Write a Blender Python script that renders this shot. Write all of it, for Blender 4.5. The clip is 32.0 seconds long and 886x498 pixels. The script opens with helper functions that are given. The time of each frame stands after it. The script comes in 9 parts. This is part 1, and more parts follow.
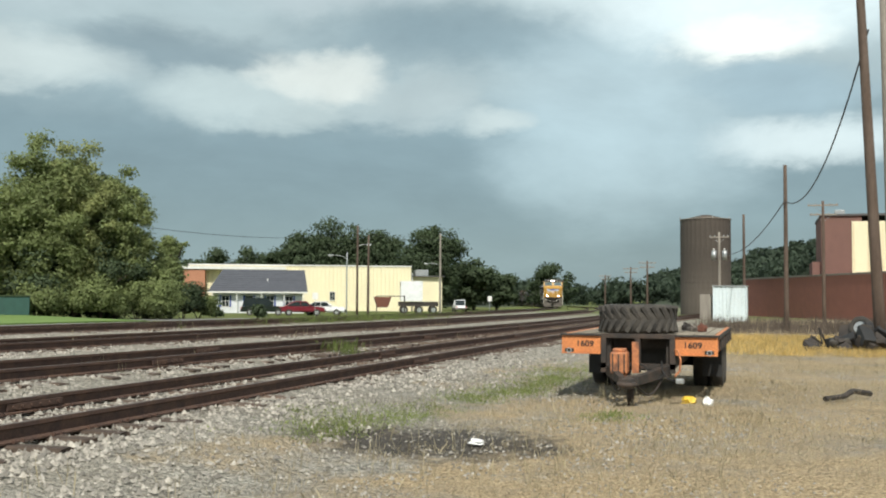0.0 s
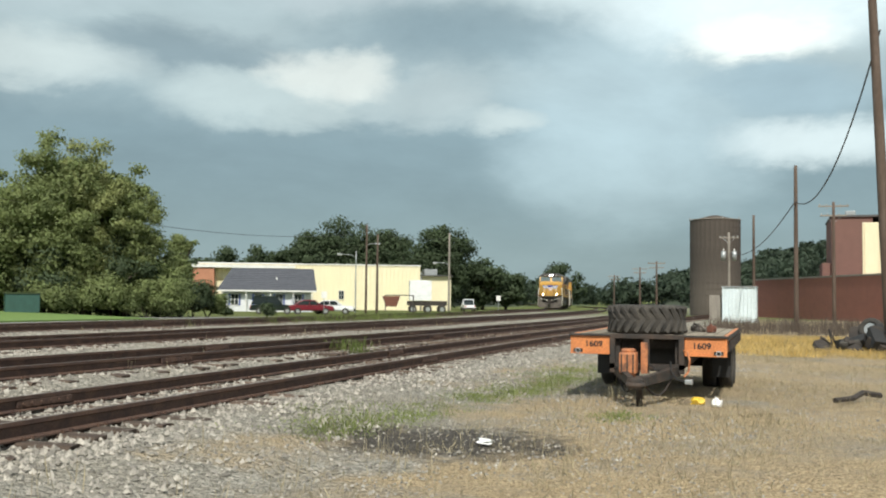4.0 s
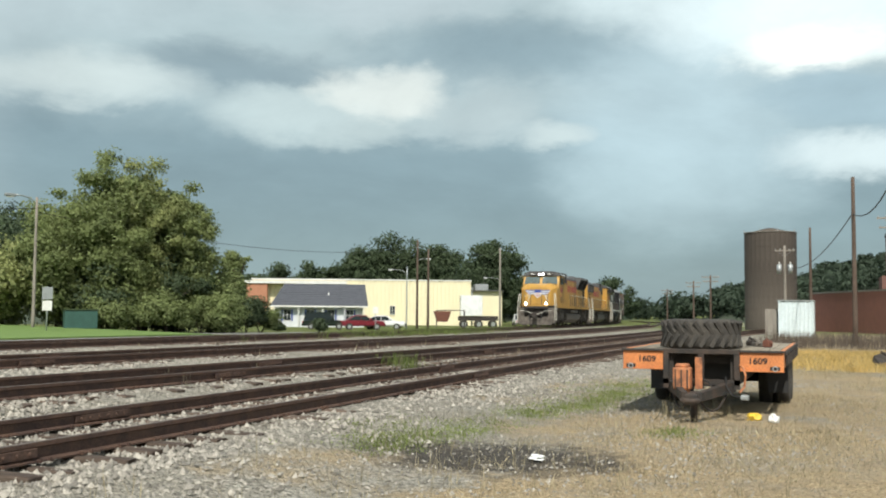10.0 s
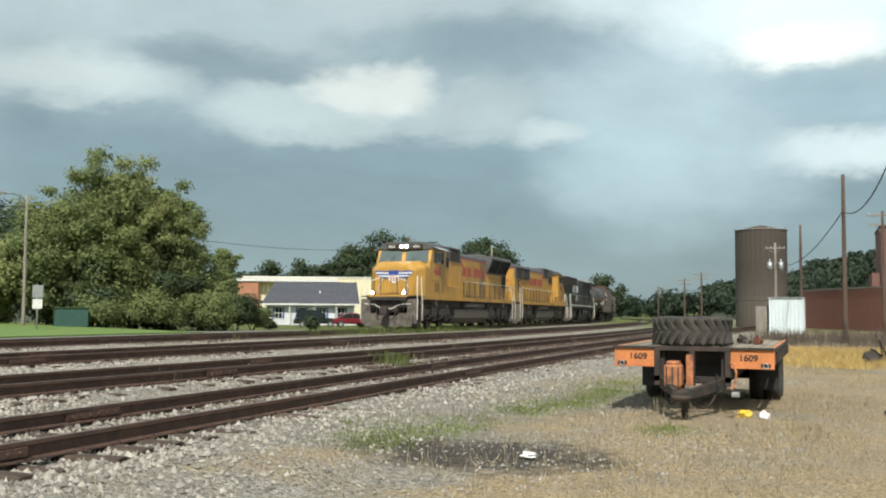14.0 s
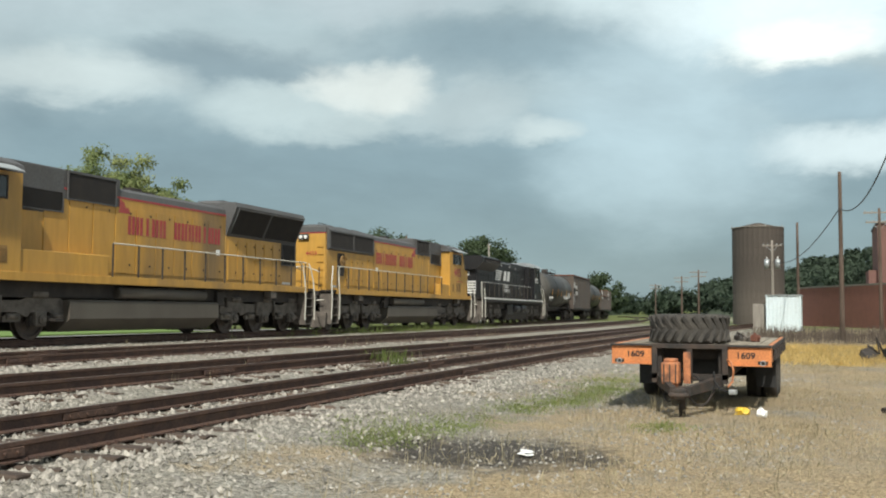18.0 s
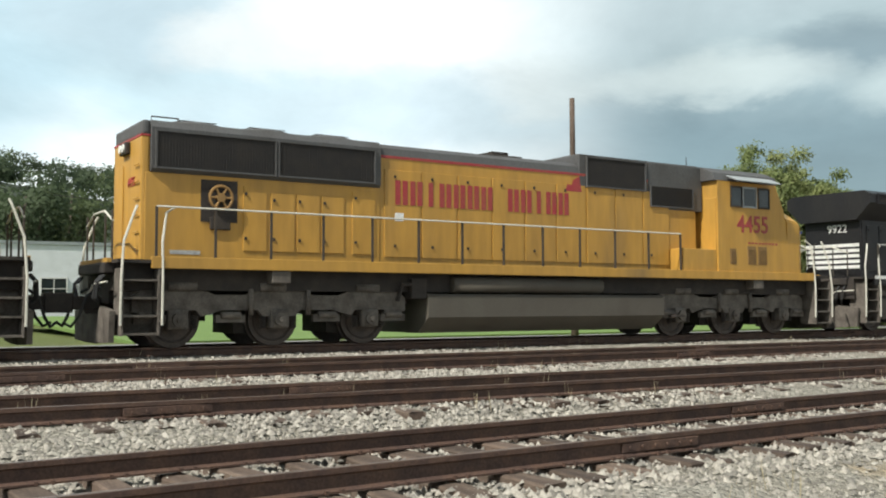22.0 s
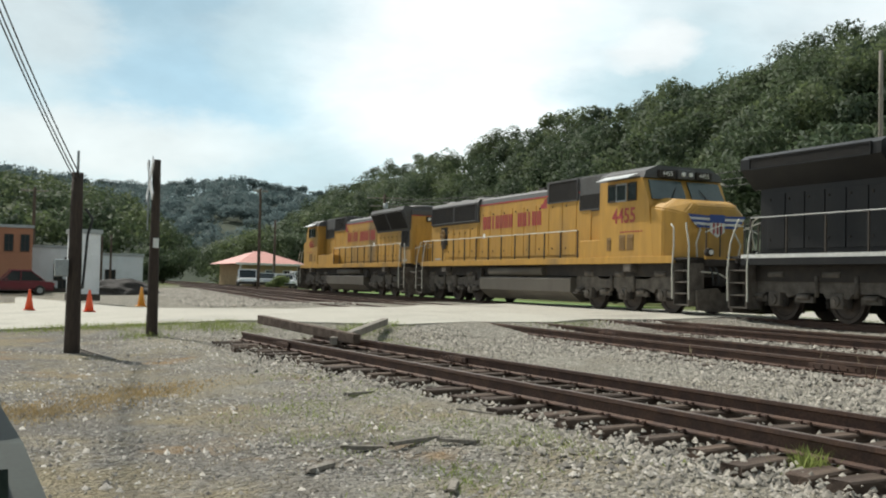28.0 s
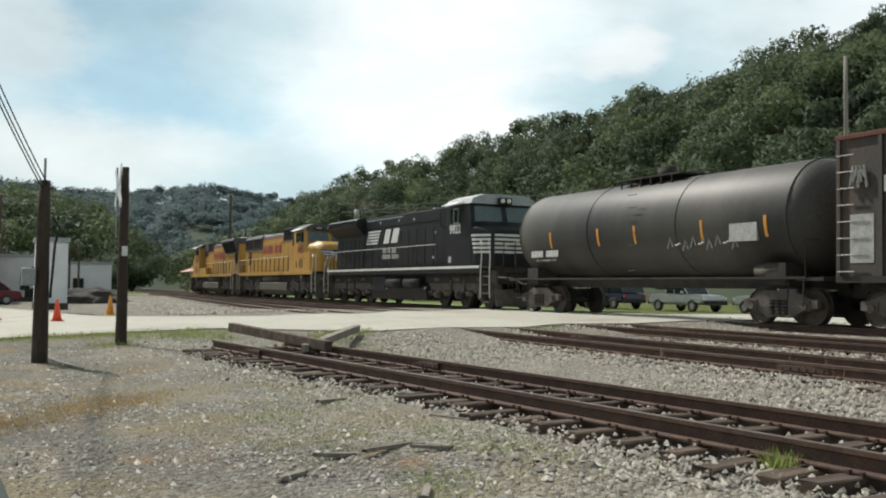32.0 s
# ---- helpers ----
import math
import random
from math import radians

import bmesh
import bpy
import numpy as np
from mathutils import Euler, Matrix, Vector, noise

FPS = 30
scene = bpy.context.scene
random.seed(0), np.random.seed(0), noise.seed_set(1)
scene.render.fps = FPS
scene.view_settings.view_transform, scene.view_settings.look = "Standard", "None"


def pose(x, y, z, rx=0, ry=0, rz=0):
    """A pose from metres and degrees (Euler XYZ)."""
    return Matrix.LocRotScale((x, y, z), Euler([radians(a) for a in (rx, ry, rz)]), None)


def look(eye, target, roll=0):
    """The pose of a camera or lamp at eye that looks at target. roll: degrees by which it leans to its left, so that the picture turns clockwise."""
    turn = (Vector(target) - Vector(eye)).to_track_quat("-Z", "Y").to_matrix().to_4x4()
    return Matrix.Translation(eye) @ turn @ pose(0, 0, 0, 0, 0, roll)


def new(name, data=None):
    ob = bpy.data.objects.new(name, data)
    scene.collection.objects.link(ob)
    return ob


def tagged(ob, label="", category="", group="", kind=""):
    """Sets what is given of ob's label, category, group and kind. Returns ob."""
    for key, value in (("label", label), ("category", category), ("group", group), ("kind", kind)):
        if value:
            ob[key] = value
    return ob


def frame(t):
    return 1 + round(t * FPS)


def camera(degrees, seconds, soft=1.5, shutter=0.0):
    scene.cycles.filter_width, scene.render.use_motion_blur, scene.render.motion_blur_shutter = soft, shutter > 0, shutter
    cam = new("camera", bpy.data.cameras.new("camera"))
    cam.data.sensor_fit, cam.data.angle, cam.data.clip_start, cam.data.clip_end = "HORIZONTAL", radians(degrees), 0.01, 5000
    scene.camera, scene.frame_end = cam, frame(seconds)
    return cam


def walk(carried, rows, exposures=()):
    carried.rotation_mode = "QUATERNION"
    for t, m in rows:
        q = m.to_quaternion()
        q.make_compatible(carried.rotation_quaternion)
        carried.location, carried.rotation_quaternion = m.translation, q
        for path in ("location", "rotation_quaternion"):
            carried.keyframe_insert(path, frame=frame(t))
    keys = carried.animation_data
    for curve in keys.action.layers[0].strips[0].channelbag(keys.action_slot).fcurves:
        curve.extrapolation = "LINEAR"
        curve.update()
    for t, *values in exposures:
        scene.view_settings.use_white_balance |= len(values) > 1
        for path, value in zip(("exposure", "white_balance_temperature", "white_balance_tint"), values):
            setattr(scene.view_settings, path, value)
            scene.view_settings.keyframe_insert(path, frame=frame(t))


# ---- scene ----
# x runs along the railway (the train comes from +x), y away from the viewer across the tracks, z up.
EYE = (0.0, 0.0, 1.5)
EXPOSURE = ((0.0, 0.02), (9.0, 0.07), (20.5, 0.03), (22.5, 0.22), (24.0, 0.4), (25.0, 0.1), (28.0, -0.13), (32.0, -0.18))
cam = camera(48.04, 32.0, soft=2.0)
AIM = [  # seconds, bearing from +y towards +x, tilt, roll
    (0, 71.90, 2.78, 0.35), (0.5, 71.82, 2.77, 0.43), (1, 71.80, 2.83, 0.45), (1.5, 71.77, 2.83, 0.40), (2, 71.75,
    2.82, 0.40), (2.5, 71.70, 2.87, 0.45), (4.5, 71.06, 2.67, 0.75), (5, 70.27, 2.80, 0.54), (5.5, 70.22, 2.95,
    0.36), (6, 69.27, 3.11, 0.52), (6.5, 68.57, 3.18, 0.55), (7, 68.45, 3.30, 0.40), (7.5, 68.50, 3.35, 0.41), (8,
    68.49, 3.32, 0.42), (8.5, 68.51, 3.33, 0.54), (9, 68.63, 3.44, 0.39), (9.5, 68.51, 3.49, 0.38), (10, 68.45,
    3.58, 0.43), (10.5, 68.45, 3.53, 0.49), (11, 68.50, 3.54, 0.42), (11.5, 68.59, 3.50, 0.40), (12, 68.67, 3.50,
    0.35), (12.5, 68.70, 3.56, 0.35), (13, 68.84, 3.54, 0.37), (13.5, 68.86, 3.46, 0.48), (14, 68.94, 3.45, 0.35),
    (14.5, 68.81, 3.48, 0.41), (16.5, 68.87, 3.49, 0.37), (17, 68.87, 3.50, 0.32), (17.5, 68.96, 3.40, 0.36), (18,
    69.10, 3.35, 0.21), (18.5, 69.01, 3.36, 0.17), (19, 69.06, 3.43, 0.19), (19.5, 68.92, 3.40, 0.17), (20, 69.56,
    3.15, -0.31), (20.5, 68.18, 3.19, -0.92), (21, 67.07, 1.64, 0.48), (21.5, 53.28, 2.43, 0.67), (22, 32.34,
    3.14, -0.32), (22.5, 4.91, 4.65, 1.15), (23, -10.29, 5.09, 0.60), (23.5, -20.04, 5.86, 0.03), (24, -40.57,
    5.35, 1.61), (24.5, -49.54, 3.44, 1.55), (25, -57.21, 2.24, 0.50), (25.5, -62.75, 1.72, 1.27), (27.5, -64.71,
    2.14, 1.35), (28, -64.30, 2.13, 1.18), (28.5, -63.81, 2.21, 1.04), (29, -63.26, 2.16, 0.91), (29.5, -62.76,
    2.13, 0.80), (30, -62.49, 2.27, 0.84), (30.5, -62.53, 2.50, 0.79), (31, -62.53, 2.54, 0.67), (31.5, -62.57,
    2.44, 0.69), (32, -62.66, 2.49, 0.69),
]


def aim(bearing, tilt, roll):
    b, e = radians(bearing), radians(tilt)
    way = Vector((math.sin(b) * math.cos(e), math.cos(b) * math.cos(e), math.sin(e)))
    return look(EYE, Vector(EYE) + way * 10.0, roll)


walk(cam, [(t, aim(b, e, r)) for t, b, e, r in AIM], EXPOSURE)

# ---- world and sun ----
SUN_WAY = Vector((-0.66, -0.20, 0.80)).normalized()


def build_world():
    """A Nishita sky behind broken cloud: brighter towards the sun, slate grey away from it."""
    world = bpy.data.worlds.new("sky")
    scene.world = world
    world.use_nodes = True
    nt = world.node_tree
    nd, lk = nt.nodes, nt.links.new
    nd.clear()

    def node(kind, op=None, **values):
        n = nd.new(kind)
        if op:
            n.operation = op
        for k, v in values.items():
            n.inputs[int(k[1:])].default_value = v
        return n

    def math2(op, a, b, clamp=False):
        n = node("ShaderNodeMath", op)
        n.use_clamp = clamp
        for i, v in enumerate((a, b)):
            if isinstance(v, (int, float)):
                n.inputs[i].default_value = v
            else:
                lk(v, n.inputs[i])
        return n.outputs[0]

    def span(src, a, b, c=0.0, d=1.0, smooth=True):
        n = node("ShaderNodeMapRange", _1=a, _2=b, _3=c, _4=d)
        n.interpolation_type = "SMOOTHSTEP" if smooth else "LINEAR"
        lk(src, n.inputs[0])
        return n.outputs[0]

    def mixed(f, a, b):
        n = nd.new("ShaderNodeMix")
        n.data_type = "RGBA"
        if isinstance(f, float):
            n.inputs[0].default_value = f
        else:
            lk(f, n.inputs[0])
        for i, v in ((6, a), (7, b)):
            if isinstance(v, tuple):
                n.inputs[i].default_value = (*v, 1)
            else:
                lk(v, n.inputs[i])
        return n.outputs[2]

    out = nd.new("ShaderNodeOutputWorld")
    bg = nd.new("ShaderNodeBackground")
    bg.inputs["Strength"].default_value = 1.0
    sky = nd.new("ShaderNodeTexSky")
    sky.sky_type = "NISHITA"
    sky.sun_disc = False
    sky.sun_elevation = math.asin(SUN_WAY.z)
    sky.sun_rotation = math.atan2(SUN_WAY.x, SUN_WAY.y)
    clear = nd.new("ShaderNodeMix")
    clear.data_type = "RGBA"
    clear.blend_type = "MULTIPLY"
    clear.inputs[0].default_value = 1.0
    lk(sky.outputs[0], clear.inputs[6])
    clear.inputs[7].default_value = (0.11, 0.11, 0.11, 1)
    geo = nd.new("ShaderNodeTexCoord")
    sep = nd.new("ShaderNodeSeparateXYZ")
    lk(geo.outputs["Generated"], sep.inputs[0])
    x, y, z = sep.outputs
    # bearing and height in degrees
    az = math2("MULTIPLY", math2("ARCTAN2", x, y), 57.2958)
    el = math2("MULTIPLY", math2("ARCSINE", z, 0.0), 57.2958)
    flat = nd.new("ShaderNodeCombineXYZ")
    lk(math2("MULTIPLY", az, 0.045), flat.inputs[0])
    lk(math2("MULTIPLY", el, 0.095), flat.inputs[1])

    def cloud(scale, detail, seed, rough=0.55, warp=0.4):
        n = nd.new("ShaderNodeTexNoise")
        n.noise_dimensions = "4D"
        n.inputs["W"].default_value = seed
        n.inputs["Scale"].default_value = scale
        n.inputs["Detail"].default_value = detail
        n.inputs["Roughness"].default_value = rough
        n.inputs["Distortion"].default_value = warp
        lk(flat.outputs[0], n.inputs["Vector"])
        return n.outputs[0]

    # the places are stirred by cloud noise, so that every bank has a torn outline
    puffs = cloud(1.6, 10.0, 7.3, 0.58, 0.1)
    broad = cloud(0.8, 4.0, 4.1, 0.5, 0.2)
    billow = cloud(2.6, 10.0, 2.2, 0.6, 0.2)
    az_s = math2("ADD", az, math2("MULTIPLY", math2("SUBTRACT", puffs, 0.5), 13.0))
    el_s = math2("ADD", el, math2("MULTIPLY", math2("SUBTRACT", billow, 0.5), 5.0))

    def bank(under, a, e, ra, re, colour, strength=0.9, gain=1.0):
        """A bank of cloud round bearing a and height e."""
        da = math2("DIVIDE", math2("SUBTRACT", az_s, a), ra)
        de = math2("DIVIDE", math2("SUBTRACT", el_s, e), re)
        d = math2("ADD", math2("MULTIPLY", da, da), math2("MULTIPLY", de, de))
        return mixed(span(d, 2.1, 0.0, 0.0, strength), under, tuple(c * gain for c in colour))

    # east: slate below, grey cloud base above, lit billows between
    slate = mixed(span(el_s, 8.5, 14.0), (0.25, 0.355, 0.385), (0.49, 0.61, 0.62))
    for row in (
            (45.0, 17.0, 9.0, 2.2, (0.43, 0.52, 0.53)), (63.0, 18.0, 9.0, 1.8, (0.43, 0.51, 0.52)), (57.0, 13.2, 6.5, 1.5, (0.20, 0.27, 0.29)),
            (73.0, 14.8, 8.0, 1.7, (0.215, 0.30, 0.325)), (82.0, 10.5, 7.0, 5.5, (0.40, 0.52, 0.55)), (47.5, 12.2, 6.5, 1.5, (0.53, 0.61, 0.59)),
            (61.5, 11.2, 5.5, 1.4, (0.46, 0.55, 0.54)), (65.0, 12.6, 2.6, 1.3, (0.66, 0.71, 0.66)), (69.5, 11.2, 3.2, 1.5, (0.40, 0.48, 0.48)),
            (74.2, 9.9, 2.2, 0.9, (0.46, 0.54, 0.53)), (88.0, 17.6, 9.5, 3.4, (0.76, 0.88, 0.88)), (89.0, 14.2, 3.4, 1.4, (0.88, 0.93, 0.86)),
            (91.5, 11.4, 4.0, 1.4, (0.30, 0.41, 0.45)), (92.0, 8.6, 5.0, 1.2, (0.62, 0.72, 0.72))):
        slate = bank(slate, *row, gain=1.32)
    # west: bright thin cloud with pale blue rifts
    bright = mixed(span(broad, 0.40, 0.56), (0.72, 0.94, 1.0), (1.10, 1.18, 1.17))
    for row in (
            (-79.0, 11.0, 5.5, 2.6, (0.52, 0.80, 0.95)), (-80.5, 15.6, 5.0, 2.4, (0.46, 0.72, 0.85)), (-73.0, 13.5, 4.0, 3.5, (0.70, 0.92, 0.98)),
            (-86.0, 13.5, 3.0, 3.0, (0.86, 0.99, 1.0)), (-64.0, 12.0, 8.0, 5.5, (1.32, 1.38, 1.36)), (-53.5, 10.6, 4.5, 2.4, (0.66, 0.88, 0.94)),
            (-53.0, 13.8, 2.4, 1.3, (1.15, 1.2, 1.18)), (-84.0, 7.4, 9.0, 1.8, (0.98, 1.06, 1.04)), (-30.0, 14.0, 14.0, 7.0, (1.12, 1.18, 1.17)),
            (4.0, 13.0, 8.0, 6.0, (0.60, 0.82, 0.90)), (-3.0, 15.0, 5.0, 3.0, (1.08, 1.14, 1.12)), (16.0, 15.5, 6.0, 3.0, (0.60, 0.76, 0.82)), (24.0, 15.0, 6.0, 1.8, (0.98, 1.03, 1.0)), (30.0, 11.0, 11.0, 2.2, (0.70, 0.85, 0.90)),
            (40.0, 12.5, 5.0, 1.6, (0.98, 1.04, 1.0)), (50.0, 14.0, 7.0, 6.0, (0.72, 0.86, 0.90))):
        bright = bank(bright, *row)
    tone = mixed(span(az, 47.0, 30.0), slate, bright)
    grain = nd.new("ShaderNodeMix")
    grain.data_type, grain.blend_type = "RGBA", "MULTIPLY"
    grain.inputs[0].default_value = 1.0
    lk(tone, grain.inputs[6])
    lk(span(cloud(1.7, 12.0, 9.6, 0.6, 0.3), 0.3, 0.7, 0.84, 1.16, False), grain.inputs[7])
    # behind the viewer: the same broken cloud
    behind = math2("MAXIMUM", span(az, 97.0, 118.0), span(az, -92.0, -112.0))
    tone = mixed(behind, grain.outputs[2], mixed(span(broad, 0.42, 0.58), (0.36, 0.46, 0.50), (0.80, 0.88, 0.88)))
    # the unseen sky overhead is dimmed to grey, to deepen the shadows below
    tone = mixed(span(z, 0.42, 0.8, 0.0, 0.9), tone, (0.27, 0.31, 0.33))
    full = mixed(0.88, clear.outputs[2], tone)
    ground = mixed(span(z, -0.02, 0.0), (0.16, 0.15, 0.12), full)
    lk(ground, bg.inputs[0])
    lk(bg.outputs[0], out.inputs[0])


build_world()
sun = new("sun", bpy.data.lights.new("sun", "SUN"))
sun.data.energy = 5.0
sun.data.angle = radians(1.5)
sun.data.color = (1.0, 0.965, 0.88)
sun.matrix_world = look(SUN_WAY * 50, (0, 0, 0))


# ---- helpers of the build ----
def part(name, bm, material, parent=None, label=""):
    me = bpy.data.meshes.new(name)
    bm.to_mesh(me)
    bm.free()
    me.materials.append(material)
    ob = new(name, me)
    if parent is not None:
        ob.parent = parent
    if label:
        ob["label"] = label
    return ob


def group_of(name, label, category, group=""):
    return tagged(new(name), label, category, group)


def quick_mesh(name, verts, faces, material):
    """A mesh from arrays: verts (n, 3), faces (m, k), all faces with k corners."""
    me = bpy.data.meshes.new(name)
    n, (m, k) = len(verts), faces.shape
    me.vertices.add(n)
    me.vertices.foreach_set("co", np.ascontiguousarray(verts, dtype=np.float32).ravel())
    me.loops.add(m * k)
    me.loops.foreach_set("vertex_index", np.ascontiguousarray(faces, dtype=np.int32).ravel())
    me.polygons.add(m)
    me.polygons.foreach_set("loop_start", np.arange(0, m * k, k, dtype=np.int32))
    me.polygons.foreach_set("loop_total", np.full(m, k, dtype=np.int32))
    me.update(calc_edges=True)
    me.materials.append(material)
    return me


def box(bm, x0, x1, y0, y1, z0, z1, bevel=0.0):
    vs = [bm.verts.new(c) for c in ((x0, y0, z0), (x1, y0, z0), (x1, y1, z0), (x0, y1, z0), (x0, y0, z1), (x1, y0, z1), (x1, y1, z1), (x0, y1, z1))]
    fs = [bm.faces.new([vs[i] for i in f]) for f in ((3, 2, 1, 0), (4, 5, 6, 7), (0, 1, 5, 4), (1, 2, 6, 5), (2, 3, 7, 6), (3, 0, 4, 7))]
    if bevel > 0:
        es = {e for f in fs for e in f.edges}
        bmesh.ops.bevel(bm, geom=list(es), offset=bevel, segments=2, affect="EDGES", profile=0.6)
    return bm


def boxm(x0, x1, y0, y1, z0, z1, bevel=0.0):
    return box(bmesh.new(), x0, x1, y0, y1, z0, z1, bevel)


def tube(bm, pts, r, n=8, cap=True):
    """A round bar along points; r is one radius or one per point."""
    pts = [Vector(p) for p in pts]
    rs = r if isinstance(r, (list, tuple)) else [r] * len(pts)
    rings = []
    for i, p in enumerate(pts):
        d = (pts[min(i + 1, len(pts) - 1)] - pts[max(i - 1, 0)]).normalized()
        a = d.orthogonal() if i == 0 else (a - d * a.dot(d))
        a.normalize()
        b = d.cross(a)
        rings.append([bm.verts.new(p + (a * math.cos(2 * math.pi * k / n) + b * math.sin(2 * math.pi * k / n)) * rs[i]) for k in range(n)])
    for r0, r1 in zip(rings, rings[1:]):
        for k in range(n):
            f = bm.faces.new((r0[k], r0[(k + 1) % n], r1[(k + 1) % n], r1[k]))
            f.smooth = n > 6
    if cap:
        bm.faces.new(rings[0][::-1])
        bm.faces.new(rings[-1])
    return bm


def tubem(pts, r, n=8):
    return tube(bmesh.new(), pts, r, n)


def prism(bm, outline, y0, y1, axis="y"):
    """An outline of (x, z) pairs pushed from y0 to y1 (or along x: pairs are (y, z))."""
    def at(p, d):
        return (p[0], d, p[1]) if axis == "y" else (d, p[0], p[1])
    a = [bm.verts.new(at(p, y0)) for p in outline]
    b = [bm.verts.new(at(p, y1)) for p in outline]
    n = len(outline)
    bm.faces.new(a)
    bm.faces.new(b[::-1])
    for i in range(n):
        bm.faces.new((a[(i + 1) % n], a[i], b[i], b[(i + 1) % n]))
    bmesh.ops.recalc_face_normals(bm, faces=bm.faces[:])
    return bm


def sweep(profile, pts, bm=None):
    """A profile of (side, up) pairs swept along level points (x, y, z)."""
    bm = bm or bmesh.new()
    rings = []
    pts = [Vector(p) for p in pts]
    for i, p in enumerate(pts):
        d = pts[min(i + 1, len(pts) - 1)] - pts[max(i - 1, 0)]
        d.z = 0
        d.normalize()
        side = Vector((-d.y, d.x, 0))
        rings.append([bm.verts.new(p + side * s + Vector((0, 0, u))) for s, u in profile])
    n = len(profile)
    for r0, r1 in zip(rings, rings[1:]):
        for k in range(n):
            bm.faces.new((r0[k], r0[(k + 1) % n], r1[(k + 1) % n], r1[k]))
    bm.faces.new(rings[0])
    bm.faces.new(rings[-1][::-1])
    bmesh.ops.recalc_face_normals(bm, faces=bm.faces[:])
    return bm


# ---- materials ----
def mat(name, base, rough=0.7, metal=0.0, second=None, scale=3.0, amount=0.5, grain=40.0, bump=0.2, streak=(1, 1, 1), glow=0.0, detail=6.0, per_object=0.0, per_island=0.0, spec=0.5, third=None, third_at=0.62, vary=0.22):
    """A weathered surface: base colour broken by stains (second) and fine grain, with bump."""
    m = bpy.data.materials.new(name)
    m.use_nodes = True
    nt = m.node_tree
    nd = nt.nodes
    lk = nt.links.new
    b = nd["Principled BSDF"]
    b.inputs["Roughness"].default_value = rough
    b.inputs["Metallic"].default_value = metal
    b.inputs["Specular IOR Level"].default_value = spec
    co = nd.new("ShaderNodeTexCoord")
    mp = nd.new("ShaderNodeMapping")
    mp.inputs["Scale"].default_value = streak
    lk(co.outputs["Object"], mp.inputs[0])
    n1 = nd.new("ShaderNodeTexNoise")
    n1.inputs["Scale"].default_value = scale
    n1.inputs["Detail"].default_value = detail
    n2 = nd.new("ShaderNodeTexNoise")
    n2.inputs["Scale"].default_value = grain
    n2.inputs["Detail"].default_value = 3.0
    lk(mp.outputs[0], n1.inputs["Vector"])
    lk(mp.outputs[0], n2.inputs["Vector"])
    ramp = nd.new("ShaderNodeValToRGB")
    ramp.color_ramp.elements[0].position = 0.38
    ramp.color_ramp.elements[1].position = 0.68
    lk(n1.outputs[0], ramp.inputs[0])
    mix = nd.new("ShaderNodeMix")
    mix.data_type = "RGBA"
    mix.inputs[6].default_value = (*base, 1)
    sec = second or tuple(c * 0.6 for c in base)
    mix.inputs[7].default_value = (*sec, 1)
    sc = nd.new("ShaderNodeMath")
    sc.operation = "MULTIPLY"
    sc.inputs[1].default_value = amount
    lk(ramp.outputs[0], sc.inputs[0])
    lk(sc.outputs[0], mix.inputs[0])
    last = mix.outputs[2]
    if third is not None:
        n3 = nd.new("ShaderNodeTexNoise")
        n3.inputs["Scale"].default_value = scale * 0.37
        n3.inputs["Detail"].default_value = 5.0
        lk(mp.outputs[0], n3.inputs["Vector"])
        r3 = nd.new("ShaderNodeValToRGB")
        r3.color_ramp.elements[0].position = third_at - 0.08
        r3.color_ramp.elements[1].position = third_at + 0.06
        lk(n3.outputs[0], r3.inputs[0])
        m3 = nd.new("ShaderNodeMix")
        m3.data_type = "RGBA"
        lk(r3.outputs[0], m3.inputs[0])
        lk(last, m3.inputs[6])
        m3.inputs[7].default_value = (*third, 1)
        last = m3.outputs[2]
    hsv = nd.new("ShaderNodeHueSaturation")
    lk(last, hsv.inputs["Color"])
    val = nd.new("ShaderNodeMapRange")
    val.inputs[1].default_value = 0.3
    val.inputs[2].default_value = 0.7
    val.inputs[3].default_value = 1 - vary
    val.inputs[4].default_value = 1 + vary
    lk(n2.outputs[0], val.inputs[0])
    value = val.outputs[0]
    for width, socket in ((per_object, "obj"), (per_island, "isl")):
        if width > 0:
            info = nd.new("ShaderNodeObjectInfo" if socket == "obj" else "ShaderNodeNewGeometry")
            rnd = info.outputs["Random" if socket == "obj" else "Random Per Island"]
            mr = nd.new("ShaderNodeMapRange")
            mr.inputs[3].default_value = 1 - width
            mr.inputs[4].default_value = 1 + width
            lk(rnd, mr.inputs[0])
            mu = nd.new("ShaderNodeMath")
            mu.operation = "MULTIPLY"
            lk(value, mu.inputs[0])
            lk(mr.outputs[0], mu.inputs[1])
            value = mu.outputs[0]
    lk(value, hsv.inputs["Value"])
    lk(hsv.outputs[0], b.inputs["Base Color"])
    if glow > 0:
        b.inputs["Emission Color"].default_value = (*base, 1)
        b.inputs["Emission Strength"].default_value = glow
    if bump > 0:
        bp = nd.new("ShaderNodeBump")
        bp.inputs["Strength"].default_value = bump
        bp.inputs["Distance"].default_value = 0.02
        lk(n2.outputs[0], bp.inputs["Height"])
        lk(bp.outputs[0], b.inputs["Normal"])
    return m


def solid(name, base, rough=0.6, metal=0.0, glow=0.0):
    return mat(name, base, rough, metal, amount=0.35, scale=2.0, bump=0.08, glow=glow)


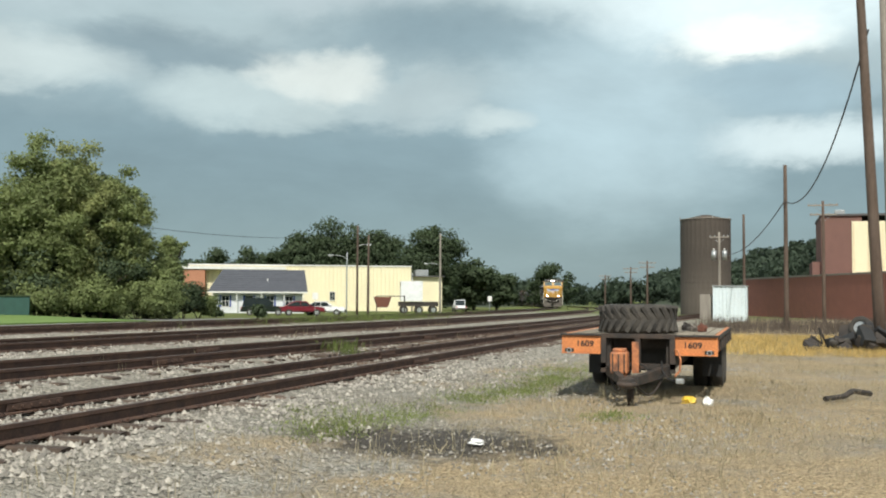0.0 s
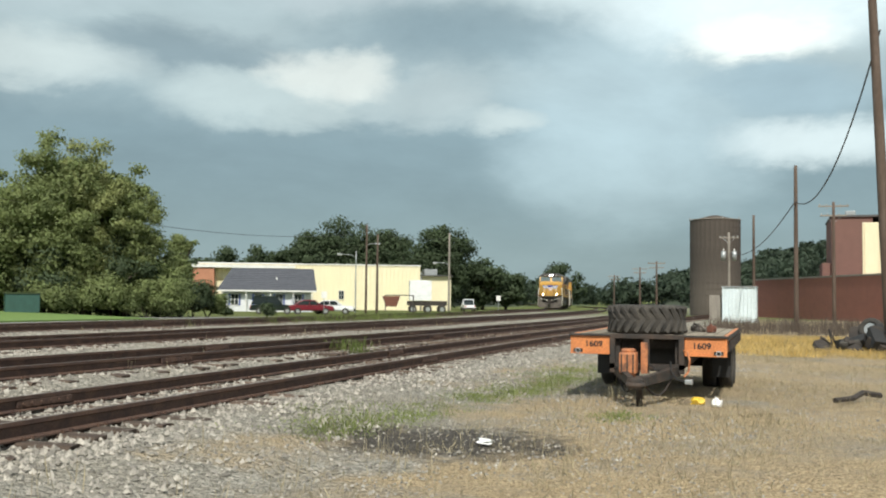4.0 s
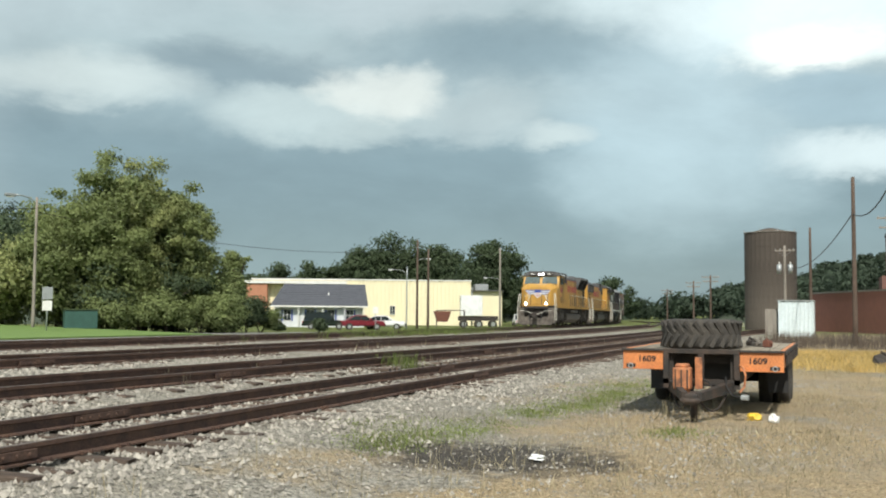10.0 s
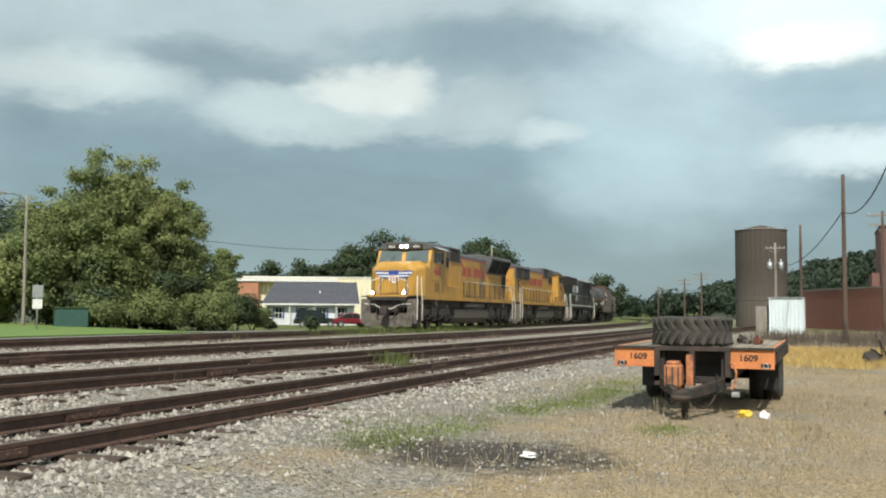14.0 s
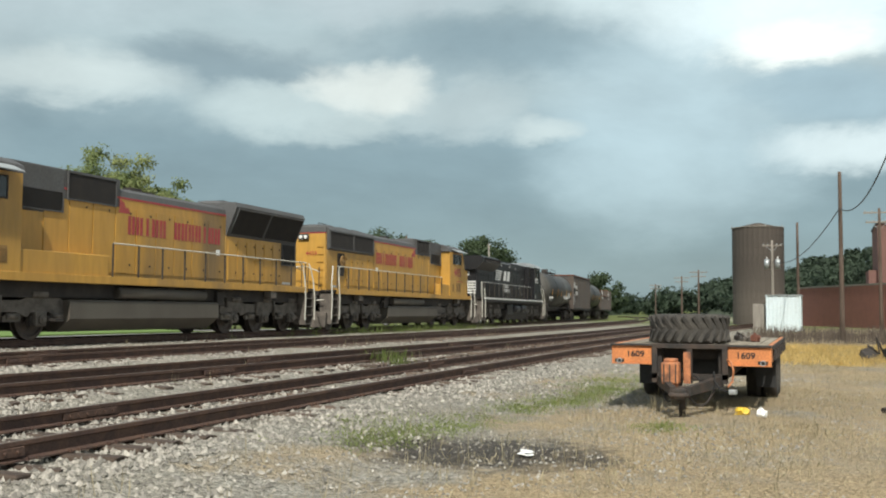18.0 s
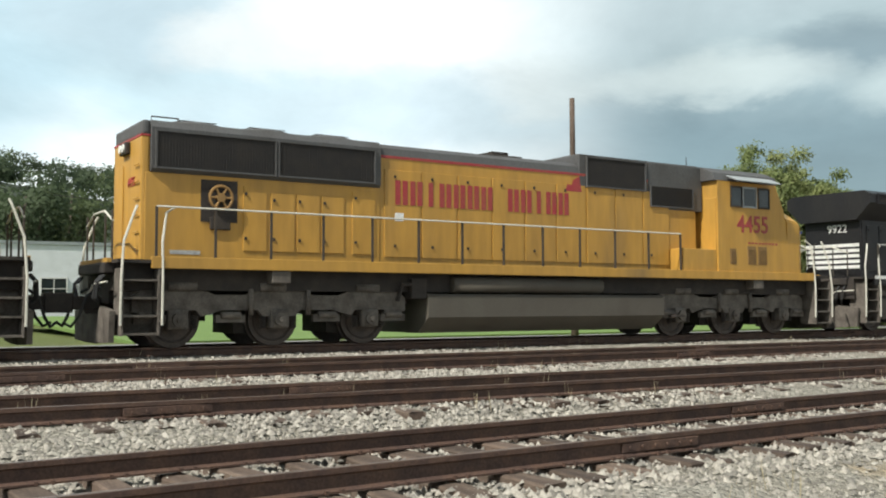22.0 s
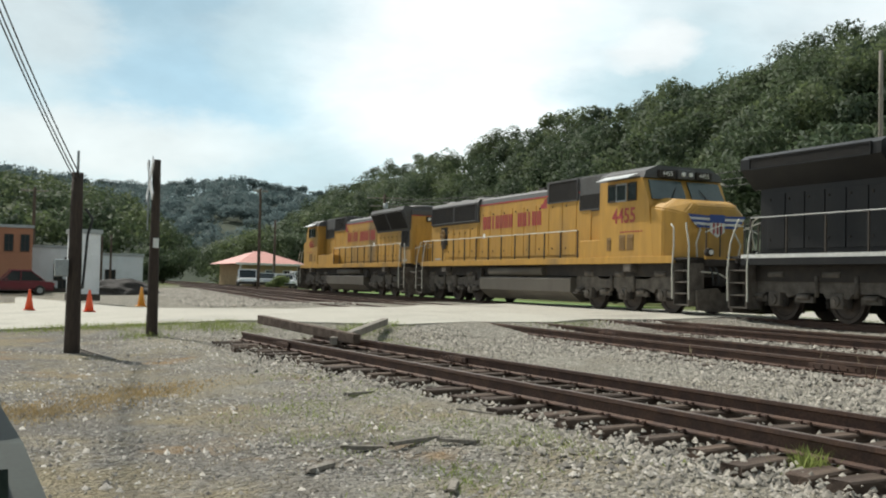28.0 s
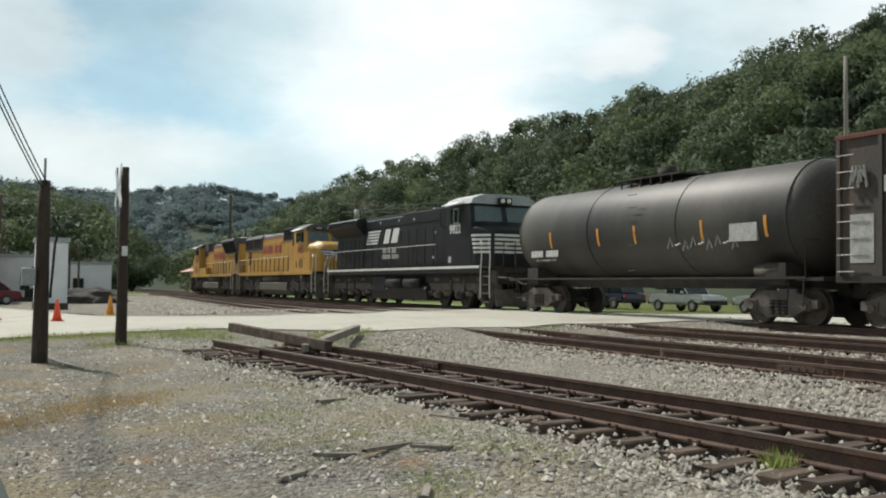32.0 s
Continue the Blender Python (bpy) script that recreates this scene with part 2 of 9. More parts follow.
STREAK = (0.9, 0.9, 0.16)
M_YELLOW = mat("dulled_yellow_paint", (0.49, 0.268, 0.047), 0.5, second=(0.37, 0.21, 0.05), scale=1.1, amount=0.65, grain=7, bump=0.02, streak=STREAK, third=(0.19, 0.125, 0.055), third_at=0.67, vary=0.1)
# browner and darker than the body yellow
M_VENT = mat("dark_brown_yellow", (0.27, 0.155, 0.05), 0.7, second=(0.16, 0.10, 0.045), scale=3.0, bump=0.1)
M_ROOF_GREY = mat("hood_grey_paint", (0.085, 0.085, 0.085), 0.6, second=(0.05, 0.045, 0.04), scale=1.5, streak=(1, 1, 0.4), bump=0.08)
M_RED = mat("faded_red_paint", (0.34, 0.035, 0.04), 0.5, second=(0.30, 0.09, 0.05), scale=2.5, bump=0.05)
M_BLUE = solid("blue_paint", (0.03, 0.07, 0.28), 0.4)
M_WHITE = mat("white_paint", (0.72, 0.72, 0.69), 0.5, second=(0.5, 0.48, 0.43), scale=3.0, amount=0.5, bump=0.05)
M_GRILLE = mat("black_grille", (0.018, 0.016, 0.015), 0.75, second=(0.035, 0.028, 0.022), scale=3, bump=0.2)
M_TRUCK = mat("dusty_truck_steel", (0.15, 0.13, 0.11), 0.85, 0.1, second=(0.06, 0.05, 0.042), scale=3.5, amount=0.8, grain=30, bump=0.35)
M_FRAME = mat("grimy_frame_steel", (0.030, 0.025, 0.022), 0.8, 0.1, second=(0.06, 0.048, 0.038), scale=3, amount=0.7, bump=0.25)
M_TANKGREY = mat("dusty_fuel_tank_paint", (0.10, 0.088, 0.07), 0.65, second=(0.075, 0.062, 0.05), scale=1.2, amount=0.8, streak=(1, 1, 0.5), bump=0.12, vary=0.1)
M_WHEEL = mat("worn_wheel_steel", (0.075, 0.062, 0.055), 0.6, 0.5, second=(0.13, 0.10, 0.08), scale=5, bump=0.15)
M_BLACKPAINT = mat("black_locomotive_paint", (0.011, 0.011, 0.013), 0.42, second=(0.026, 0.024, 0.022), scale=1.3, amount=0.6, streak=STREAK, bump=0.05, spec=0.3)
M_TANKBLACK = mat("sooty_tank_paint", (0.013, 0.013, 0.013), 0.55, second=(0.10, 0.092, 0.078), scale=0.42, amount=0.8, streak=(1.0, 0.25, 0.25), bump=0.06)
M_FREIGHT = mat("dirty_freight_car_paint", (0.055, 0.052, 0.05), 0.75, second=(0.10, 0.07, 0.05), scale=1.4, amount=0.7, streak=STREAK, bump=0.15)
M_RUSTRED = mat("oxide_red_steel", (0.14, 0.05, 0.03), 0.8, second=(0.08, 0.04, 0.03), scale=2.0, bump=0.2)
M_HANDRAIL = solid("pale_handrail_paint", (0.60, 0.58, 0.50), 0.5)
M_DARKRAIL = solid("dark_handrail", (0.05, 0.04, 0.03), 0.6)
M_SUNSHADE = solid("aluminium_sunshade", (0.55, 0.56, 0.55), 0.4, 0.6)
M_LAMP = mat("lit_headlight", (1.0, 0.93, 0.88), 0.2, glow=40.0, amount=0.0, bump=0)
M_LAMP2 = mat("unlit_headlight", (0.7, 0.7, 0.66), 0.15, amount=0.1, bump=0)
M_WIN = solid("tinted_window_glass", (0.02, 0.028, 0.03), 0.06)
# glossy like the side windows; sky reflection is added as a paler base
M_WINPALE = solid("sky_paled_windscreen_glass", (0.10, 0.13, 0.13), 0.05)
M_REFLECT = solid("orange_reflector_strip", (0.75, 0.33, 0.05), 0.4)
M_PALE = mat("chalky_lettering_paint", (0.45, 0.45, 0.43), 0.7, second=(0.2, 0.2, 0.19), scale=6, bump=0)
M_STEEL = mat("rusty_rail_side", (0.075, 0.045, 0.036), 0.75, 0.2, second=(0.13, 0.075, 0.05), scale=5, amount=0.8, bump=0.25)
M_RAILTOP = mat("worn_rail_head", (0.17, 0.125, 0.10), 0.45, 0.6, second=(0.11, 0.07, 0.055), scale=4, amount=0.8, bump=0.05)
M_SLEEPER = mat("weathered_sleeper_wood", (0.068, 0.046, 0.034), 0.95, second=(0.15, 0.113, 0.085), scale=5, amount=0.8, grain=60, streak=(1.0, 0.2, 1.0), bump=0.5, per_object=0.35)
M_CONCRETE = mat("pale_concrete_road", (0.43, 0.41, 0.35), 0.9, second=(0.33, 0.31, 0.26), scale=0.7, grain=30, bump=0.2, third=(0.26, 0.245, 0.21), third_at=0.66)
M_SILO = mat("stained_concrete_staves", (0.062, 0.051, 0.042), 0.95, second=(0.13, 0.11, 0.09), scale=0.45, amount=0.8, streak=(1, 1, 0.25), bump=0.3)
M_SHED = mat("pale_blue_white_metal", (0.60, 0.68, 0.70), 0.6, second=(0.48, 0.54, 0.54), scale=1.5, bump=0.08, streak=STREAK)
M_BRICK = mat("red_brick", (0.27, 0.115, 0.085), 0.95, second=(0.20, 0.09, 0.07), scale=1.1, bump=0.25, grain=35, per_object=0.1)
M_BLOCK = mat("brown_brick", (0.17, 0.092, 0.075), 0.95, second=(0.125, 0.072, 0.06), scale=0.9, bump=0.25, grain=35)
M_BRICKORANGE = mat("orange_brick", (0.40, 0.19, 0.115), 0.95, second=(0.33, 0.15, 0.09), scale=1.5, bump=0.25)
M_CREAM = mat("cream_metal_siding", (0.76, 0.69, 0.47), 0.6, second=(0.66, 0.60, 0.42), scale=0.5, amount=0.5, streak=(1, 1, 0.3), bump=0.05)
M_SHINGLE = mat("slate_grey_shingles", (0.075, 0.08, 0.095), 0.85, second=(0.05, 0.055, 0.065), scale=2, bump=0.4, per_object=0.15)
M_SIDING = mat("white_clapboard", (0.70, 0.72, 0.74), 0.7, second=(0.56, 0.58, 0.58), scale=1.5, bump=0.05)
M_POLE = mat("creosoted_pole", (0.08, 0.055, 0.04), 0.95, second=(0.13, 0.098, 0.078), scale=4, amount=0.7, streak=(1, 1, 0.12), bump=0.5)
M_POLEGREY = mat("silvered_pole", (0.26, 0.235, 0.20), 0.95, second=(0.17, 0.15, 0.125), scale=4, amount=0.7, streak=(1, 1, 0.12), bump=0.4)
M_POSTDARK = mat("dark_creosoted_post", (0.040, 0.028, 0.022), 0.95, second=(0.075, 0.055, 0.042), scale=6, amount=0.7, streak=(1, 1, 0.15), bump=0.6)
M_WIRE = solid("black_cable", (0.02, 0.02, 0.02), 0.6)
M_GALV = solid("galvanised_steel", (0.36, 0.38, 0.38), 0.45, 0.5)
M_ORANGE = mat("orange_trailer_paint", (0.60, 0.215, 0.07), 0.55, second=(0.44, 0.16, 0.06), scale=4, amount=0.7, bump=0.1, third=(0.11, 0.06, 0.04), third_at=0.72)
M_PLANK = mat("grey_deck_plank", (0.27, 0.235, 0.18), 0.95, second=(0.16, 0.135, 0.10), scale=5, amount=0.8, streak=(0.2, 1, 1), bump=0.4, per_object=0.2)
M_RUBBER = mat("old_tyre_rubber", (0.035, 0.032, 0.029), 0.9, second=(0.085, 0.075, 0.06), scale=4, amount=0.7, bump=0.4)
M_TRUNK = mat("bark", (0.085, 0.065, 0.05), 0.95, second=(0.14, 0.115, 0.09), scale=4, streak=(1, 1, 0.2), bump=0.6)


def leaf_mat(name, base, second, spread=0.3, thin=0.4):
    """Leaves: a matt face and light that comes through from behind."""
    m = mat(name, base, 0.7, second=second, scale=0.22, amount=0.8, grain=1.5, bump=0.0, per_island=spread, spec=0.3, vary=0.15)
    nt = m.node_tree
    b = nt.nodes["Principled BSDF"]
    tr = nt.nodes.new("ShaderNodeBsdfTranslucent")
    nt.links.new(b.inputs["Base Color"].links[0].from_socket, tr.inputs["Color"])
    mx = nt.nodes.new("ShaderNodeMixShader")
    mx.inputs[0].default_value = thin
    nt.links.new(b.outputs[0], mx.inputs[1])
    nt.links.new(tr.outputs[0], mx.inputs[2])
    nt.links.new(mx.outputs[0], nt.nodes["Material Output"].inputs["Surface"])
    return m


M_LEAF = leaf_mat("maple_leaves", (0.24, 0.285, 0.115), (0.16, 0.205, 0.085), 0.25, 0.5)
M_LEAFY = leaf_mat("yellowing_leaves", (0.32, 0.35, 0.145), (0.22, 0.26, 0.11), 0.25, 0.5)
M_LEAFD = leaf_mat("dark_leaves", (0.075, 0.105, 0.052), (0.052, 0.078, 0.04), 0.22)
M_HILLLEAF = leaf_mat("hillside_leaves", (0.088, 0.120, 0.062), (0.062, 0.090, 0.048), 0.13)
M_HILLLIGHT = leaf_mat("light_hillside_leaves", (0.125, 0.16, 0.074), (0.092, 0.122, 0.058), 0.13, 0.5)
M_HILLDARK = leaf_mat("deep_hillside_leaves", (0.070, 0.100, 0.058), (0.054, 0.08, 0.047), 0.13)
# the far ridge's haze is put into this pale, bluish leaf colour
M_HILLHAZE = leaf_mat("haze_paled_leaves", (0.15, 0.205, 0.205), (0.13, 0.18, 0.185), 0.04, 0.5)
M_EASTWOOD = leaf_mat("dusky_leaves", (0.062, 0.088, 0.056), (0.048, 0.07, 0.046), 0.1)
M_WEED = leaf_mat("green_weeds", (0.16, 0.20, 0.06), (0.11, 0.15, 0.045), 0.4)
M_YOUNGGRASS = leaf_mat("thin_young_grass", (0.26, 0.31, 0.095), (0.20, 0.25, 0.08), 0.3, 0.5)
M_DRY = leaf_mat("dry_grass", (0.66, 0.48, 0.18), (0.52, 0.37, 0.14), 0.3)
M_RUSTGRASS = leaf_mat("withered_orange_grass", (0.42, 0.31, 0.15), (0.34, 0.26, 0.14), 0.3)
M_STRAW = leaf_mat("pale_straw", (0.40, 0.345, 0.225), (0.32, 0.27, 0.165), 0.3)
M_STONE = mat("ballast_stone", (0.31, 0.288, 0.247), 0.95, second=(0.19, 0.175, 0.148), scale=9, grain=90, bump=0.3, per_island=0.5)
M_GREYSTONE = mat("grey_coarse_stone", (0.36, 0.34, 0.305), 0.95, second=(0.20, 0.18, 0.155), scale=9, grain=90, bump=0.3, per_island=0.7)
M_DARKSTONE = mat("coal_and_cinders", (0.065, 0.058, 0.052), 0.95, second=(0.035, 0.03, 0.028), scale=9, grain=90, bump=0.4, per_island=0.5)
M_CONE = solid("orange_red_cone_plastic", (0.75, 0.10, 0.035), 0.5)
M_PAPER = solid("white_litter", (0.8, 0.8, 0.78), 0.7)
M_YBAG = solid("yellow_plastic_bag", (0.75, 0.50, 0.05), 0.5)
M_HILLSOIL = mat("forest_floor", (0.045, 0.06, 0.035), 1.0, second=(0.02, 0.03, 0.015), scale=0.1, bump=0)
M_LAWN = mat("mown_lawn", (0.125, 0.20, 0.045), 0.95, second=(0.085, 0.145, 0.036), scale=1.0, grain=25, bump=0.5)
M_ASPHALT = mat("grey_street_asphalt", (0.21, 0.205, 0.195), 0.95, second=(0.15, 0.145, 0.14), scale=0.8, bump=0.3)


def ground_material():
    """Gravel, bare earth and worn grass, blended by broad patches and small stones."""
    m = bpy.data.materials.new("gravel_and_earth_yard")
    m.use_nodes = True
    nt = m.node_tree
    nd, lk = nt.nodes, nt.links.new
    b = nd["Principled BSDF"]
    b.inputs["Roughness"].default_value = 0.95
    b.inputs["Specular IOR Level"].default_value = 0.2
    co = nd.new("ShaderNodeTexCoord").outputs["Object"]

    def noise_of(scale, detail=6.0, rough=0.6):
        n = nd.new("ShaderNodeTexNoise")
        n.inputs["Scale"].default_value = scale
        n.inputs["Detail"].default_value = detail
        n.inputs["Roughness"].default_value = rough
        lk(co, n.inputs["Vector"])
        return n.outputs[0]

    def step(src, lo, hi):
        r = nd.new("ShaderNodeMapRange")
        r.inputs[1].default_value, r.inputs[2].default_value = lo, hi
        lk(src, r.inputs[0])
        return r.outputs[0]

    def mixed(f, a, c):
        x = nd.new("ShaderNodeMix")
        x.data_type = "RGBA"
        lk(f, x.inputs[0])
        for s, v in ((6, a), (7, c)):
            if isinstance(v, tuple):
                x.inputs[s].default_value = (*v, 1)
            else:
                lk(v, x.inputs[s])
        return x.outputs[2]

    def maths(op, a, c):
        x = nd.new("ShaderNodeMath")
        x.operation = op
        for s, v in ((0, a), (1, c)):
            if isinstance(v, (int, float)):
                x.inputs[s].default_value = v
            else:
                lk(v, x.inputs[s])
        x.use_clamp = True
        return x.outputs[0]

    vor = nd.new("ShaderNodeTexVoronoi")
    vor.inputs["Scale"].default_value = 19.0
    lk(co, vor.inputs["Vector"])
    vor2 = nd.new("ShaderNodeTexVoronoi")
    vor2.inputs["Scale"].default_value = 46.0
    lk(co, vor2.inputs["Vector"])
    bw = nd.new("ShaderNodeSeparateColor")
    lk(vor.outputs["Color"], bw.inputs[0])
    bw2 = nd.new("ShaderNodeSeparateColor")
    lk(vor2.outputs["Color"], bw2.inputs[0])
    stone = mixed(bw.outputs[0], (0.18, 0.168, 0.138), (0.42, 0.398, 0.34))
    grit = mixed(bw2.outputs[0], (0.115, 0.103, 0.083), (0.42, 0.39, 0.32))
    gravel = mixed(step(noise_of(0.9), 0.42, 0.58), stone, grit)
    earth = mixed(bw2.outputs[1], (0.19, 0.145, 0.092), (0.46, 0.375, 0.255))
    sep = nd.new("ShaderNodeSeparateXYZ")
    lk(co, sep.inputs[0])
    # away from the tracks the gravel gives way to trodden earth and dry grass
    wide = nd.new("ShaderNodeMath")
    wide.operation = "ADD"
    lk(sep.outputs[1], wide.inputs[0])
    nn = nd.new("ShaderNodeMapRange")
    nn.inputs[1].default_value, nn.inputs[2].default_value, nn.inputs[3].default_value, nn.inputs[4].default_value = 0.3, 0.7, -2.2, 2.2
    lk(noise_of(0.5), nn.inputs[0])
    lk(nn.outputs[0], wide.inputs[1])
    near = step(wide.outputs[0], 4.4, 2.4)
    east = step(sep.outputs[0], -4.0, 3.0)
    east_earth = mixed(step(noise_of(1.4), 0.36, 0.60), gravel, earth)
    coarse = mixed(step(noise_of(0.8), 0.45, 0.62), mixed(bw.outputs[1], (0.085, 0.078, 0.068), (0.33, 0.315, 0.285)), mixed(bw2.outputs[1], (0.10, 0.088, 0.072), (0.28, 0.26, 0.225)))
    yard = mixed(step(sep.outputs[0], -1.0, 4.0), coarse, east_earth)
    col = mixed(near, gravel, yard)
    straw = mixed(bw2.outputs[2], (0.235, 0.175, 0.098), (0.54, 0.425, 0.265))
    f = maths("MULTIPLY", maths("MULTIPLY", near, east), step(noise_of(0.42, 8.0, 0.7), 0.38, 0.54))
    col = mixed(f, col, straw)
    rust = maths("MULTIPLY", maths("MULTIPLY", near, step(sep.outputs[0], -4.0, -7.0)), step(noise_of(0.4, 7.0, 0.65), 0.55, 0.68))
    col = mixed(rust, col, mixed(bw2.outputs[2], (0.30, 0.175, 0.07), (0.36, 0.26, 0.15)))
    worn = maths("MULTIPLY", maths("MULTIPLY", step(wide.outputs[0], 5.2, 3.4), step(sep.outputs[0], -2.0, -4.5)), step(noise_of(0.33, 9.0, 0.72), 0.47, 0.60))
    col = mixed(maths("MULTIPLY", worn, 0.8), col, mixed(bw2.outputs[2], (0.17, 0.145, 0.085), (0.42, 0.36, 0.235)))
    # beyond the railway: grass and weeds, and so out to the far fields
    grass = mixed(noise_of(0.8), (0.075, 0.115, 0.03), (0.19, 0.20, 0.07))
    col = mixed(step(sep.outputs[1], 23.5, 25.0), col, grass)
    far = maths("MAXIMUM", step(sep.outputs[0], 70.0, 110.0), step(sep.outputs[0], -60.0, -90.0))
    col = mixed(maths("MULTIPLY", far, step(noise_of(0.05), 0.40, 0.55)), col, grass)
    dirt = step(noise_of(0.23, 7.0, 0.6), 0.60, 0.74)
    col = mixed(maths("MULTIPLY", dirt, 0.55), col, (0.12, 0.105, 0.085))
    col = mixed(maths("MULTIPLY", step(noise_of(4.5, 9.0, 0.78), 0.50, 0.70), 0.32), col, (0.11, 0.093, 0.068))
    # oil soaked cinders by the trailer
    dx = maths_free(nt, "MULTIPLY", maths_free(nt, "ADD", sep.outputs[0], -10.0), 0.75)
    dy = maths_free(nt, "MULTIPLY", maths_free(nt, "ADD", sep.outputs[1], -3.35), 0.62)
    rr = maths_free(nt, "ADD", maths_free(nt, "MULTIPLY", dx, dx), maths_free(nt, "MULTIPLY", dy, dy))
    rr = maths_free(nt, "ADD", rr, maths_free(nt, "MULTIPLY", noise_of(2.2, 8.0, 0.75), 3.2))
    col = mixed(maths("MULTIPLY", step(rr, 2.6, 1.9), 0.95), col, mixed(bw2.outputs[0], (0.03, 0.027, 0.024), (0.10, 0.09, 0.078)))
    lk(col, b.inputs["Base Color"])
    hh = maths_free(nt, "ADD", maths_free(nt, "MULTIPLY", vor.outputs["Distance"], -1.0), maths_free(nt, "MULTIPLY", vor2.outputs["Distance"], -0.5))
    bp = nd.new("ShaderNodeBump")
    bp.inputs["Strength"].default_value = 1.0
    bp.inputs["Distance"].default_value = 0.05
    lk(hh, bp.inputs["Height"])
    lk(bp.outputs[0], b.inputs["Normal"])
    return m


def maths_free(nt, op, a, c):
    x = nt.nodes.new("ShaderNodeMath")
    x.operation = op
    for s, v in ((0, a), (1, c)):
        if isinstance(v, (int, float)):
            x.inputs[s].default_value = v
        else:
            nt.links.new(v, x.inputs[s])
    return x.outputs[0]


M_GROUND = ground_material()


# ---- the lie of the land ----
TRACKS = {  # near rail at x = 0, slope, curvature, height of the rail tops
    "a": (6.13, 0.0391, -4.8e-4, 0.39),
    "b": (10.13, -0.0463, 6.55e-4, 0.55),
    "d": (14.2, -0.02, 5.0e-4, 0.63),
    "c": (19.14, -0.004, 4.6e-4, 0.704),
}
GAUGE = 1.5


def track_y(k, x):
    a, b, c, _ = TRACKS[k]
    xc = min(max(x, -170.0), 260.0)
    y = a + b * xc + c * xc * xc + 5.63e-7 * xc ** 3
    slope = b + 2 * c * xc + 3 * 5.63e-7 * xc * xc
    return y + slope * (x - xc)


def fall(x):
    return -0.0046 * min(max(x, -150.0), 250.0)


def rail_z(k, x):
    return TRACKS[k][3] + fall(x)


def road_edge(y):
    """The road's edge towards the viewer."""
    return float(np.interp(y, (6.8, 9.2), (-26.1, -21.4)))


def road_top(x, y):
    """The crossing road: level with the rail heads between the tracks."""
    ys, zs = [-100, 0, 4], [0.05, 0.08, 0.25]
    for k in "bdc":
        yk = track_y(k, x)
        ys += [yk - 0.5, yk + 2.0]
        zs += [TRACKS[k][3] - 0.012] * 2
    ys += [ys[-1] + 6, 200]
    zs += [0.45, 0.4]
    return float(np.interp(y, ys, zs)) + fall(x)


def ground_z(x, y):
    ys, zs = [-1e5, track_y("a", x) - 2.6, track_y("a", x) - 1.0], [0.0, 0.02, 0.12 if x < 4 else 0.18]
    for k in "abdc":
        yk = track_y(k, x)
        if yk > ys[-1]:
            ys += [yk - 0.4, yk + 1.9]
            bed = 0.2 if k != "a" else float(np.interp(x, (-2.0, 10.0), (0.29, 0.2)))
            zs += [TRACKS[k][3] - bed] * 2
    ys += [ys[-1] + 3, 1e5]
    zs += [float(np.interp(x, (40.0, 80.0), (0.38, 0.0)))] * 2
    z = float(np.interp(y, ys, zs)) + fall(x)
    e = road_edge(y)
    near_road = float(np.interp(x, (-45.0, -38.0, e + 0.4, e + 3.0), (0.0, 1.0, 1.0, 0.0)))
    if near_road > 0 and -12 < y < 40:
        z += near_road * max(0.0, road_top(x, y) - 0.03 - z)
    return z


# ---- ground and tracks ----
def build_ground():
    xs = [-4000, -1500, -700, -400, -250] + list(range(-170, -30, 5)) + [i * 0.75 for i in range(-40, 41)] + list(range(31, 262, 4)) + [300, 400, 600, 1000, 2000, 4000]
    ys = [-4000, -1000, -300, -100, -40, -20, -12, -8] + [i * 0.4 for i in range(-15, 75)] + [32, 36, 40, 50, 70, 100, 200, 500, 1500, 4000]
    bm = bmesh.new()
    grid = []
    for x in xs:
        row = []
        for y in ys:
            z = ground_z(x, y)
            if abs(x) < 60 and -15 < y < 30:
                z += 0.05 * noise.noise((x * 0.35, y * 0.5, 0)) + 0.02 * noise.noise((x * 1.3, y * 1.3, 3))
            row.append(bm.verts.new((x, y, z)))
        grid.append(row)
    for g0, g1 in zip(grid, grid[1:]):
        for i in range(len(ys) - 1):
            bm.faces.new((g0[i], g1[i], g1[i + 1], g0[i + 1])).smooth = True
    tagged(part("ground", bm, M_GROUND), "gravel and trodden earth railway yard with dry grass", "ground", kind="structure")


build_ground()
RAIL = [(-0.036, 0), (-0.036, -0.035), (-0.010, -0.05), (-0.010, -0.135), (-0.072, -0.15), (-0.072, -0.165), (0.072, -0.165), (0.072, -0.15), (0.010, -0.135), (0.010, -0.05), (0.036, -0.035), (0.036, 0)]
RAIL_ENDS = {"a": (-20.0, 232.0), "b": (-164.0, 232.0), "d": (-164.0, 232.0), "c": (-330.0, 300.0)}


def rail_points(k, off, x0, x1, step=3.0):
    n = int((x1 - x0) / step)
    return [(x, track_y(k, x) + off, rail_z(k, x)) for x in (x0 + (x1 - x0) * i / n for i in range(n + 1))]


